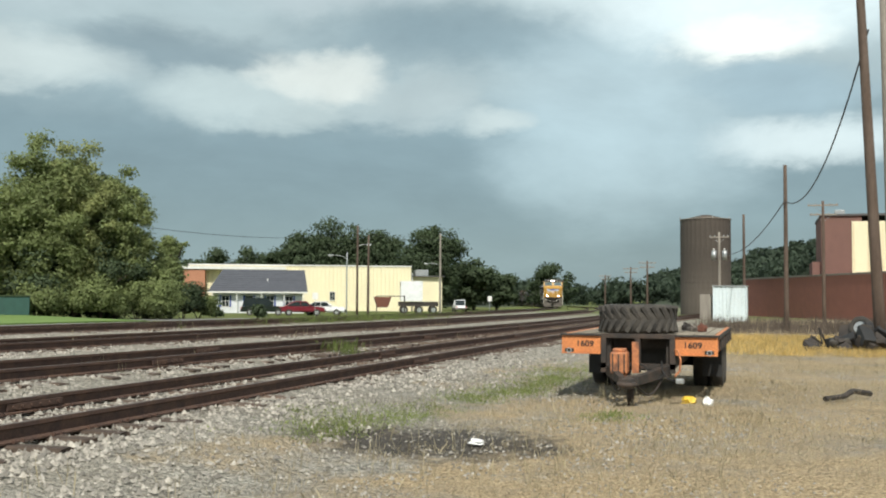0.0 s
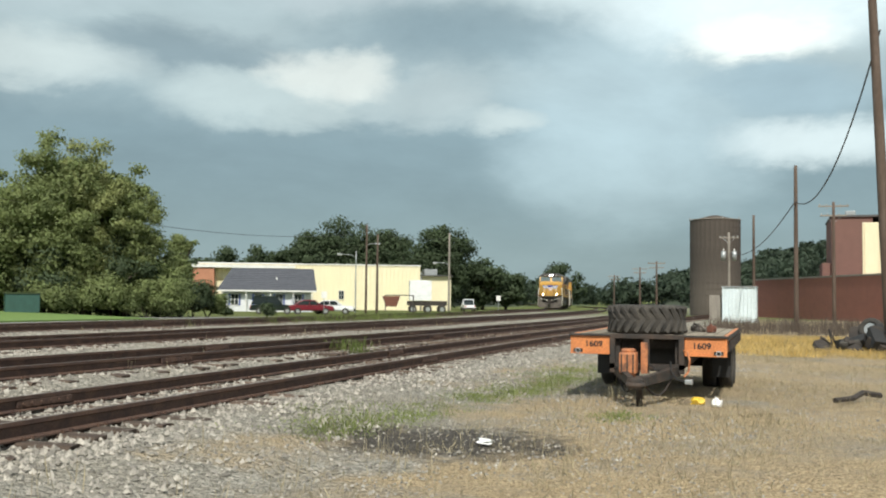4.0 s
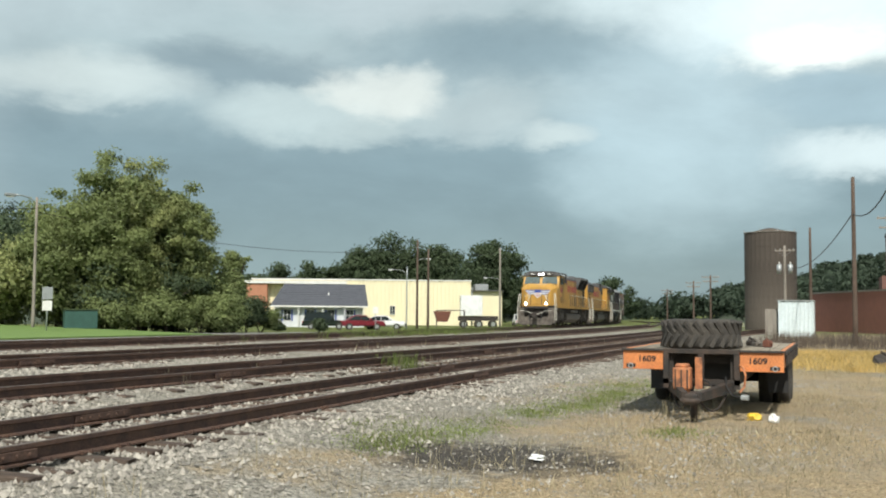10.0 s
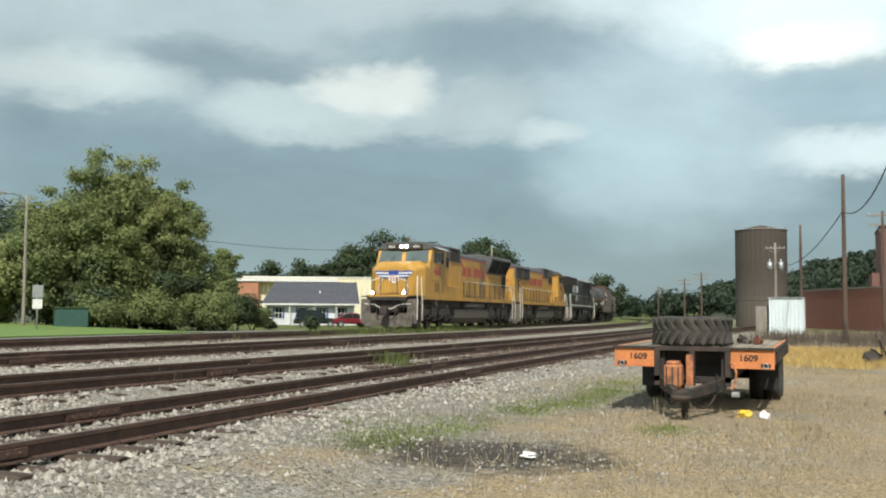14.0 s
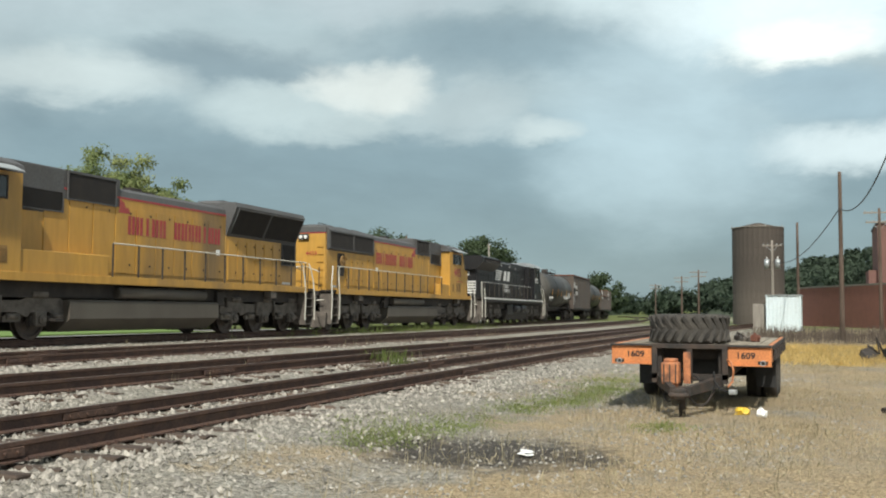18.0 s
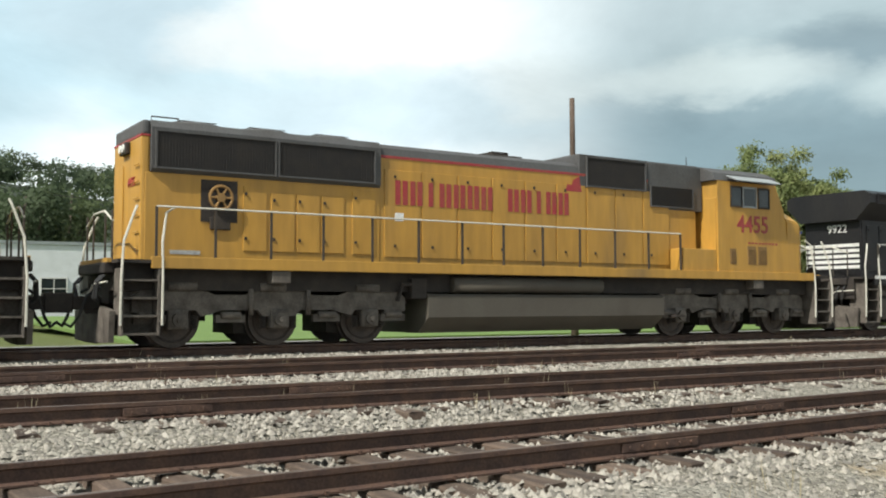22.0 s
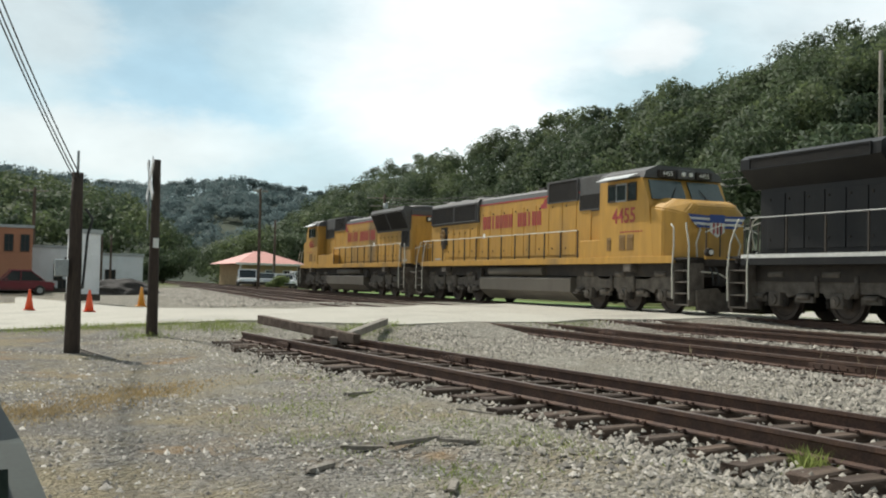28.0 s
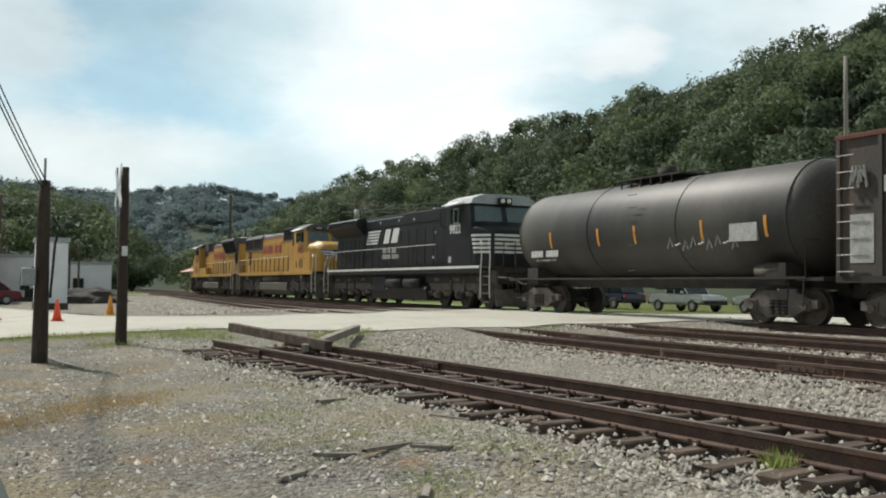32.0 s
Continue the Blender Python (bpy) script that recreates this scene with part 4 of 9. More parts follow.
def hood_panels(parent, x0, x1, z0, z1, y, sy, n, material, latch=True):
    for i in range(n):
        a, b = x0 + (x1 - x0) * i / n + 0.025, x0 + (x1 - x0) * (i + 1) / n - 0.025
        d = part("hood_door", boxm(a, b, *sorted((y - sy * 0.01, y + sy * 0.022)), z0, z1, 0.008), material, parent)
        if latch:
            for zz in (z0 + 0.22, z1 - 0.18):
                part("latch", boxm((a + b) / 2 + 0.18, (a + b) / 2 + 0.225, *sorted((y + sy * 0.02, y + sy * 0.045)), zz, zz + 0.06), M_FRAME, d)


def cab_windows(loco, xf, xb, y, sy, z0, z1, shade):
    """Side windows of a cab between xf (front) and xb."""
    panes = ((0.0, 0.22), (0.30, 0.58), (0.62, 0.84))
    w = xb - xf
    for k, (a, b) in enumerate(panes):
        bm = boxm(xf + w * a, xf + w * b, *sorted((y, y + sy * 0.015)), z0 + 0.02, z1 - 0.02)
        win = part("side_window", bm, M_WIN, loco, "dark side window")
        bm = bmesh.new()
        for p, q, r, s in ((xf + w * a - 0.04, xf + w * b + 0.04, z1 - 0.02, z1 + 0.03), (xf + w * a - 0.04, xf + w * b + 0.04, z0 - 0.03, z0 + 0.02), (xf + w * a - 0.04, xf + w * a, z0, z1), (xf + w * b, xf + w * b + 0.04, z0, z1)):
            box(bm, p, q, *sorted((y, y + sy * 0.03)), r, s)
        part("window_frame", bm, M_GALV if k == 1 else M_FRAME, win)
    if shade:
        bm = bmesh.new()
        vs = [bm.verts.new(c) for c in ((xf - 0.1, y, z1 + 0.28), (xf + w * 0.95, y, z1 + 0.28), (xf + w * 0.95, y + sy * 0.38, z1 + 0.12), (xf - 0.1, y + sy * 0.38, z1 + 0.12))]
        bm.faces.new(vs)
        r = bmesh.ops.extrude_face_region(bm, geom=bm.faces[:])
        bmesh.ops.translate(bm, vec=(0, 0, 0.02), verts=[v for v in r["geom"] if isinstance(v, bmesh.types.BMVert)])
        part("sunshade", bm, M_SUNSHADE, loco, "pale metal sunshade over the cab window")


def yellow_loco(number, flared, lit, label):
    lo = group_of("diesel_locomotive", label, "locomotive", "locomotives of the train")
    frame = boxm(-10.2, 10.2, -1.2, 1.2, 1.1, 1.6)
    box(frame, -10.2, 10.2, -0.5, 0.5, 0.85, 1.1)
    part("underframe", frame, M_FRAME, lo)
    part("walkway", boxm(-10.3, 10.3, -1.5, 1.5, 1.60, 1.66), M_FRAME, lo)
    for sy in (-1, 1):
        part("side_sill", boxm(-9.5, 9.690, *sorted((sy * 1.44, sy * 1.53)), 1.50, 1.72, 0.012), M_YELLOW, lo)
    # hoods: yellow flanks, a red line and a grey roof
    part("engine_hood", boxm(-5.2, 4.6, -0.98, 0.98, 1.66, 4.03), M_YELLOW, lo)
    part("engine_hood_roof", prism(bmesh.new(), [(-0.98, 4.09), (0.98, 4.09), (0.94, 4.26), (0.78, 4.36), (-0.78, 4.36), (-0.94, 4.26)], -5.2, 4.6, axis="x"), M_ROOF_GREY, lo, "grey hood roof")
    part("red_line", boxm(-5.2, 4.6, -0.99, 0.99, 4.03, 4.09), M_RED, lo)
    part("radiator_hood", boxm(4.6, 9.690, -1.0, 1.0, 1.66, 3.36, 0.02), M_YELLOW, lo)
    wide = 1.42 if flared else 1.06
    prof = [(-1.0, 3.36), (1.0, 3.36), (wide, 4.36), (wide - 0.08, 4.52), (-wide + 0.08, 4.52), (-wide, 4.36)] if flared else [(-1.0, 3.36), (1.0, 3.36), (1.06, 3.42), (1.06, 4.22), (0.96, 4.36), (-0.96, 4.36), (-1.06, 4.22), (-1.06, 3.42)]
    part("radiator_housing", prism(bmesh.new(), prof, 4.6, 9.590, axis="x"), M_ROOF_GREY, lo, "grey radiator housing")
    part("hood_end", boxm(9.590, 9.760, -0.98, 0.98, 1.66, 4.06, 0.05), M_YELLOW, lo)
    part("hood_end_cap", boxm(9.590, 9.740, -0.98, 0.98, 4.07, 4.36, 0.05), M_ROOF_GREY, lo)
    part("red_line", boxm(9.590, 9.765, -0.985, 0.985, 4.045, 4.085), M_RED, lo)
    for sy in (-1, 1):
        if flared:
            for a, b in ((4.78, 6.95), (7.05, 9.440)):
                g = grille(lo, a, b, 0.0, 0.90, 0.0, sy)
                g.matrix_basis = pose(0, sy * 1.03, 3.46, sy * -24.5 if sy > 0 else 24.5, 0, 0)
            grille(lo, 8.5, 9.5, 2.55, 3.32, sy * 1.0, sy, name="intake_grille")
            hood_panels(lo, 4.7, 8.4, 1.86, 3.22, sy * 1.0, sy, 6, M_YELLOW)
        else:
            for a, b in ((4.78, 6.98), (7.08, 9.490)):
                grille(lo, a, b, 3.46, 4.14, sy * 1.06, sy)
            hood_panels(lo, 4.7, 5.3, 1.9, 3.25, sy * 1.0, sy, 1, M_YELLOW)
            hood_panels(lo, 5.45, 7.15, 1.9, 3.1, sy * 1.0, sy, 3, M_YELLOW)
            hood_panels(lo, 7.2, 7.75, 1.9, 3.2, sy * 1.0, sy, 1, M_YELLOW)
            # no hollow here: a dark plate on the hood paints the recess's shade
            rec = part("brake_recess_shade", boxm(7.85, 8.6, *sorted((sy * 0.985, sy * 1.012)), 2.45, 3.28), M_FRAME, lo)
            bm = bmesh.new()
            pts = [(8.22 + 0.23 * math.cos(k * math.pi / 10), sy * 1.10, 2.93 + 0.23 * math.sin(k * math.pi / 10)) for k in range(21)]
            tube(bm, pts, 0.03, 6)
            for k in range(6):
                t = k * math.pi / 3
                tube(bm, [(8.22, sy * 1.10, 2.93), (8.22 + 0.22 * math.cos(t), sy * 1.10, 2.93 + 0.22 * math.sin(t))], 0.025, 6)
            tube(bm, [(8.22, sy * 1.02, 2.93), (8.22, sy * 1.13, 2.93)], 0.09, 10)
            part("hand_brake_wheel", bm, M_VENT, rec)
            part("sand_box", boxm(8.0, 8.42, *sorted((sy * 1.0, sy * 1.06)), 2.3, 2.55, 0.02), M_FRAME, lo)
        hood_panels(lo, -4.2, 4.5, 1.86, 3.78, sy * 0.98, sy, 9, M_YELLOW)
        strokes(lo, -0.75, 4.25, 3.02, 3.56, sy * 1.006, sy, M_RED, "22122 2222122")
        part("emblem_wing", prism(bmesh.new(), [(-1.15, 3.62), (-0.62, 3.62), (-0.70, 3.80), (-0.84, 3.78), (-0.90, 3.92), (-1.08, 4.0)], *sorted((sy * 0.99, sy * 1.004))), M_RED, lo)
        grille(lo, -3.30, -1.33, 3.80, 4.50, sy * 1.0, sy, name="brake_resistor_grille")
        part("resistor_housing", boxm(-3.42, -1.1, *sorted((sy * 0.9, sy * 0.988)), 3.74, 4.58, 0.01), M_ROOF_GREY, lo)
        part("cabinet_housing", boxm(-5.45, -3.43, *sorted((sy * 0.9, sy * 0.992)), 3.34, 4.54, 0.01), M_ROOF_GREY, lo)
        grille(lo, -5.05, -3.52, 3.42, 3.92, sy * 1.0, sy, upright=False, name="cabinet_grille")
        part("builder_label", boxm(4.0, 4.22, *sorted((sy * 1.0, sy * 1.008)), 2.66, 2.84), M_PAPER, lo)
        part("data_panel", boxm(8.6, 9.2, *sorted((sy * 1.0, sy * 1.006)), 1.80, 1.88), M_PALE, lo)
    for x in (5.5, 7.0, 8.5):
        bm = bmesh.new()
        crest = 4.50 if flared else 4.34
        tube(bm, [(x, 0, crest), (x, 0, crest + 0.08), (x, 0, crest + 0.15)], [0.80, 0.77, 0.56], 24)
        fan = part("radiator_fan", bm, M_ROOF_GREY, lo)
        bm = bmesh.new()
        for k in range(9):
            box(bm, x - 0.4, x + 0.4, -0.5 + k * 0.12, -0.47 + k * 0.12, crest + 0.152, crest + 0.165)
        part("fan_guard", bm, M_FRAME, fan)
    bm = boxm(0.2, 1.4, -0.35, 0.35, 4.36, 4.48, 0.03)
    box(bm, 0.5, 1.0, -0.18, 0.18, 4.48, 4.58, 0.02)
    part("exhaust_stack", bm, M_FRAME, lo)
    part("roof_hatch", boxm(-5.45, -1.1, -0.9, 0.9, 4.30, 4.60, 0.05), M_ROOF_GREY, lo)
    bm = bmesh.new()
    for y in (-0.5, 0.5):
        tube(bm, [(9.440, y, 4.36), (9.440, y, 4.52), (8.9, y, 4.52), (8.9, y, 4.36)], 0.015, 6)
    part("roof_grab_iron", bm, M_DARKRAIL, lo)
    part("antenna", tubem([(-5.6, 0.3, 4.55), (-5.6, 0.3, 4.95)], 0.012, 5), M_FRAME, lo)
    # rear end: light cluster, door outline, number bars
    part("rear_light", boxm(9.760, 9.860, -0.24, 0.24, 3.78, 4.02, 0.03), M_FRAME, lo)
    for y in (-0.11, 0.11):
        part("headlight", tubem([(9.850, y, 3.9), (9.890, y, 3.9)], 0.08, 12), M_LAMP2, lo)
    part("end_door", boxm(9.760, 9.785, -0.75, -0.2, 1.75, 3.6, 0.02), M_YELLOW, lo)
    words(number, 0.26, M_RED, lo, pose(9.772, 0.35, 3.2, 90, 0, 90), "end_number")
    for k in range(6):
        part("end_ladder_rung", tubem([(9.800, 0.62, 1.9 + k * 0.32), (9.800, 0.92, 1.9 + k * 0.32)], 0.014, 5), M_YELLOW, lo)
    # cab, nose, windscreens
    cab = part("cab", prism(bmesh.new(), [(-8.5, 1.66), (-5.5, 1.66), (-5.5, 4.16), (-7.86, 4.16), (-8.2, 3.45)], -1.5, 1.5), M_YELLOW, lo)
    roof = [(-1.5, 4.17), (1.5, 4.17), (1.42, 4.38), (1.0, 4.56), (-1.0, 4.56), (-1.42, 4.38)]
    part("cab_roof", prism(bmesh.new(), roof, -7.95, -5.4, axis="x"), M_ROOF_GREY, lo, "grey cab roof")
    nose = bmesh.new()
    ring = []
    for px, half, shoulder, flat, top in ((-8.3, 1.5, 3.22, 1.05, 3.52), (-8.9, 1.48, 3.14, 1.0, 3.46), (-9.42, 1.12, 3.0, 0.8, 3.32), (-9.55, 1.02, 2.9, 0.7, 3.2)):
        ring.append([nose.verts.new((px, q, z)) for q, z in ((-half, 1.66), (half, 1.66), (half, shoulder), (flat, top), (-flat, top), (-half, shoulder))])
    for a, c in zip(ring, ring[1:]):
        for i in range(6):
            nose.faces.new((a[i], a[(i + 1) % 6], c[(i + 1) % 6], c[i]))
    nose.faces.new(ring[-1])
    nose.faces.new(ring[0][::-1])
    bmesh.ops.recalc_face_normals(nose, faces=nose.faces[:])
    bmesh.ops.bevel(nose, geom=[e for e in nose.edges], offset=0.04, segments=2, affect="EDGES")
    part("nose", nose, M_YELLOW, lo)
    part("nose_door", boxm(-9.575, -9.525, -0.33, 0.33, 1.72, 2.72, 0.02), M_YELLOW, lo)
    # the emblem: plain wings and shield
    em = bmesh.new()
    for y0, y1, z0, z1 in ((-0.27, 0.27, 2.74, 2.98),):
        box(em, -9.600, -9.585, y0, y1, z0, z1)
    part("emblem_crest", em, M_BLUE, lo)
    part("emblem_shield", prism(bmesh.new(), [(-0.27, 2.74), (0.27, 2.74), (0.27, 2.46), (0.0, 2.30), (-0.27, 2.46)], -9.595, -9.580, axis="x"), M_WHITE, lo)
    em = bmesh.new()
    for k in range(3):
        box(em, -9.610, -9.597, -0.17 + k * 0.14, -0.11 + k * 0.14, 2.40, 2.73)
    part("emblem_stripes", em, M_RED, lo)
    for sy in (-1, 1):
        for k, (ln, mt) in enumerate(((0.80, M_BLUE), (0.76, M_WHITE), (0.70, M_BLUE), (0.62, M_WHITE), (0.52, M_BLUE))):
            z = 2.94 - k * 0.075
            bm = bmesh.new()
            vs = [(-9.595, sy * 0.26, z), (-9.595, sy * (0.26 + ln), z + 0.03), (-9.595, sy * (0.24 + ln * 0.95), z - 0.06), (-9.595, sy * 0.26, z - 0.06)]
            q = [bm.verts.new(v) for v in vs] + [bm.verts.new((v[0] + 0.02, v[1], v[2])) for v in vs]
            for f in ((0, 1, 2, 3), (7, 6, 5, 4), (0, 4, 5, 1), (1, 5, 6, 2), (2, 6, 7, 3), (3, 7, 4, 0)):
                bm.faces.new([q[i] for i in f])
            bmesh.ops.recalc_face_normals(bm, faces=bm.faces[:])
            part("emblem_feather", bm, mt, lo)
        # windscreens follow the rake of the cab front
        bm = bmesh.new()
        vs = [(-8.23, sy * 0.12, 3.52), (-8.23, sy * 1.38, 3.48), (-7.93, sy * 1.32, 4.10), (-7.93, sy * 0.12, 4.10)]
        q = [bm.verts.new((v[0] - 0.03, v[1], v[2])) for v in vs] + [bm.verts.new((v[0] + 0.03, v[1], v[2])) for v in vs]
        for f in ((0, 1, 2, 3), (7, 6, 5, 4), (0, 4, 5, 1), (1, 5, 6, 2), (2, 6, 7, 3), (3, 7, 4, 0)):
            bm.faces.new([q[i] for i in f])
        bmesh.ops.recalc_face_normals(bm, faces=bm.faces[:])
        part("windscreen", bm, M_WINPALE, lo, "glossy windscreen, its colour paled for the mirrored sky")
        part("wiper", tubem([(-8.29, sy * 0.7, 3.5), (-8.14, sy * 0.45, 3.85)], 0.014, 5), M_FRAME, lo)
        cab_windows(lo, -7.55, -5.75, sy * 1.5, sy, 3.50, 4.02, True)
        words(number, 0.66, M_RED, lo, side_pose(-6.9, sy * 1.503, 3.0, sy), "cab_number", stretch=0.98, bold=0.010)
        part("battery_box", boxm(-5.5, -2.1 if flared else -4.2, *sorted((sy * 1.0, sy * 1.46)), 1.70, 2.30, 0.03), M_YELLOW, lo)
        for x0, x1, z1 in ((-7.45, -7.08, 2.42), (-7.0, -6.65, 2.42), (-6.2, -5.95, 2.34)):
            vent = part("side_vent", boxm(x0, x1, *sorted((sy * 1.49, sy * 1.508)), 1.92, z1, 0.006), M_VENT, lo)
            for q in range(5):
                zz = 1.97 + q * (z1 - 2.0) / 5
                part("louvre", boxm(x0 + 0.03, x1 - 0.03, *sorted((sy * 1.505, sy * 1.522)), zz, zz + 0.03), M_VENT, vent)
        bm = bmesh.new()
        for k in range(9):
            box(bm, -7.9 + k * 0.14, -7.82 + k * 0.14, *sorted((sy * 1.5, sy * 1.506)), 2.48, 2.53)
        part("data_marks", bm, M_RED, lo)
        part("cab_door", boxm(-5.52, -5.46, *sorted((sy * 1.05, sy * 1.45)), 1.75, 3.7, 0.02), M_YELLOW, lo)
        part("nose_handrail", tubem([(-9.625, sy * 0.75, 1.7), (-9.66, sy * 0.82, 2.1), (-9.585, sy * 0.62, 2.5), (-9.445, sy * 0.62, 3.0)], 0.025, 6), M_HANDRAIL, lo)
        part("ditch_light", tubem([(-10.36, sy * 0.85, 1.82), (-10.2, sy * 0.85, 1.82)], 0.12, 12), M_FRAME, lo)
        part("ditch_light_lens", tubem([(-10.39, sy * 0.85, 1.82), (-10.36, sy * 0.85, 1.82)], 0.075, 12), M_LAMP if lit else M_LAMP2, lo, "lit ditch light" if lit else "unlit ditch light")
        part("fuel_tank_end_step", boxm(-4.2, -3.9, *sorted((sy * 1.2, sy * 1.5)), 0.5, 0.56), M_FRAME, lo)
    part("headlight_box", boxm(-8.10, -7.8, -0.32, 0.32, 4.17, 4.46, 0.04), M_ROOF_GREY, lo)
    for y in (-0.14, 0.14):
        part("headlight", tubem([(-8.15, y, 4.31), (-8.09, y, 4.31)], 0.07, 12), M_LAMP if lit else M_LAMP2, lo, "lit headlight" if lit else "unlit headlight")
    for sy in (-1, 1):
        nb = part("number_board", boxm(-8.08, -7.8, *sorted((sy * 0.4, sy * 1.0)), 4.19, 4.42, 0.02), M_FRAME, lo)
        words(number, 0.2, M_WHITE, nb, pose(-8.086, sy * 0.7, 4.30, 90, 0, -90), "board_number")
    # below the deck
    out = [(-1.4, 1.0), (-1.32, 1.06), (1.32, 1.06), (1.4, 1.0), (1.4, 0.55), (0.95, 0.2), (-0.95, 0.2), (-1.4, 0.55)]
    tank = part("fuel_tank", prism(bmesh.new(), out, -3.55, 3.6, axis="x"), M_TANKGREY, lo, "dusty grey-brown fuel tank")
    for sy in (-1, 1):
        part("air_reservoir", tubem([(-1.5, sy * 1.22, 1.28), (2.9, sy * 1.22, 1.28)], 0.19, 14), M_TANKGREY, lo)
        part("sill_bracket", boxm(6.9, 7.3, *sorted((sy * 1.2, sy * 1.5)), 1.25, 1.5, 0.02), M_TRUCK, lo)
        part("sill_bracket", boxm(-7.3, -6.9, *sorted((sy * 1.2, sy * 1.5)), 1.25, 1.5, 0.02), M_TRUCK, lo)
        bm = bmesh.new()
        tube(bm, [(3.6, sy * 1.3, 1.3), (4.2, sy * 1.3, 1.25), (4.3, sy * 1.25, 0.9)], 0.05, 6)
        box(bm, 3.6, 4.0, *sorted((sy * 0.9, sy * 1.35)), 0.95, 1.4, 0.03)
        part("piping", bm, M_FRAME, lo)
    loco_truck(lo, -6.45, -1)
    loco_truck(lo, 7.0, 1)
    end_steps(lo, -10.35, 1, M_YELLOW, M_HANDRAIL)
    end_steps(lo, 10.35, -1, M_YELLOW, M_HANDRAIL)
    handrails(lo, -1.95 if flared else -4.1, 9.6, 11 if flared else 13, M_HANDRAIL, M_DARKRAIL)
    return lo


def black_loco(number, label):
    lo = group_of("diesel_locomotive", label, "locomotive", "locomotives of the train")
    part("underframe", boxm(-9.75, 10.4, -1.2, 1.2, 1.0, 1.6), M_FRAME, lo)
    part("walkway", boxm(-9.75, 10.4, -1.5, 1.5, 1.60, 1.66), M_FRAME, lo)
    for sy in (-1, 1):
        part("side_sill", boxm(-8.75, 9.8, *sorted((sy * 1.44, sy * 1.53)), 1.42, 1.70), M_BLACKPAINT, lo)
        part("sill_stripe", boxm(-8.75, 9.8, *sorted((sy * 1.52, sy * 1.536)), 1.60, 1.70), M_WHITE, lo, "white sill stripe")
    part("engine_hood", boxm(-4.5, 5.2, -1.0, 1.0, 1.66, 4.30, 0.06), M_BLACKPAINT, lo)
    part("radiator_hood", boxm(5.2, 9.6, -1.0, 1.0, 1.66, 3.55, 0.03), M_BLACKPAINT, lo)
    prof = [(-1.0, 3.45), (1.0, 3.45), (1.5, 3.95), (1.5, 4.22), (1.3, 4.34), (-1.3, 4.34), (-1.5, 4.22), (-1.5, 3.95)]
    part("radiator_wing", prism(bmesh.new(), prof, 5.3, 9.9, axis="x"), M_BLACKPAINT, lo, "black overhanging radiator wing")
    part("end_panel", boxm(9.6, 9.68, -0.98, 0.98, 1.66, 3.5, 0.02), M_BLACKPAINT, lo)
    for k in range(5):
        part("end_stripe", boxm(9.68, 9.69, -0.95, 0.95, 1.95 + k * 0.17, 2.05 + k * 0.17), M_WHITE, lo, "white end stripe")
    part("cabinet", boxm(-5.650, -4.5, -1.25, 1.25, 1.66, 4.25, 0.04), M_BLACKPAINT, lo)
    for sy in (-1, 1):
        hood_panels(lo, -4.3, 5.0, 1.85, 3.5, sy * 1.0, sy, 10, M_BLACKPAINT, latch=False)
        hood_panels(lo, 5.4, 9.4, 1.85, 3.3, sy * 1.0, sy, 6, M_BLACKPAINT)
        grille(lo, -5.4, -4.6, 3.45, 4.15, sy * 1.25, sy, upright=False, name="intake_grille", frame_mat=M_BLACKPAINT)
        grille(lo, 5.6, 9.5, 3.96, 4.20, sy * 1.5, sy, name="radiator_grille", frame_mat=M_BLACKPAINT)
        # the mark: plain stripes, a slanted block and bars below
        e = sy * 1.024
        lg = bmesh.new()
        at = (lambda u: 5.0 - u) if sy > 0 else (lambda u: 0.5 + u)
        for k in range(5):
            box(lg, *sorted((at(0.07 * k), at(1.55 + 0.12 * k))), *sorted((e, e + sy * 0.006)), 2.96 + k * 0.145, 3.05 + k * 0.145)
        part("mark_stripes", lg, M_WHITE, lo)
        for u, v in ((2.35, 3.05), (3.35, 4.15)):
            part("mark_block", prism(bmesh.new(), [(at(u), 2.95), (at(v), 2.95), (at(v + 0.3), 3.64), (at(u + 0.35), 3.64)], *sorted((e, e + sy * 0.006))), M_WHITE, lo)
        strokes(lo, *sorted((at(2.3), at(4.0))), 2.46, 2.68, e, sy, M_PALE, "2222122", "letter_shape")
        strokes(lo, *sorted((at(2.25), at(4.35))), 2.18, 2.40, e, sy, M_PALE, "22222222", "letter_shape")
        part("hood_seam", boxm(-4.4, 9.4, *sorted((sy * 1.0, sy * 1.03)), 3.78, 3.82), M_BLACKPAINT, lo)
        # pale strip stands for sunlight on the angled top of the hood
        part("roof_edge_glint", boxm(0.25, 4.95, *sorted((sy * 0.97, sy * 1.012)), 4.13, 4.19, 0.01), M_GALV, lo, "pale strip painted as the sunlit edge of the hood roof")
        for a, z in ((-3.6, 3.2), (-2.4, 2.5), (-3.4, 2.1), (-1.2, 3.9), (0.6, 3.95), (3.0, 3.95)):
            part("panel_label", boxm(a, a + 0.14, *sorted((sy * 1.0, sy * 1.03)), z, z + 0.1), M_PALE, lo)
        cab_windows(lo, -7.2, -5.85, sy * 1.5, sy, 3.46, 4.04, True)
        words(number, 0.52, M_WHITE, lo, side_pose(-6.5, sy * 1.503, 3.2, sy), "cab_number", bold=0.010)
        part("cab_label", boxm(-6.150, -5.900, *sorted((sy * 1.5, sy * 1.506)), 1.85, 2.1), M_PALE, lo)
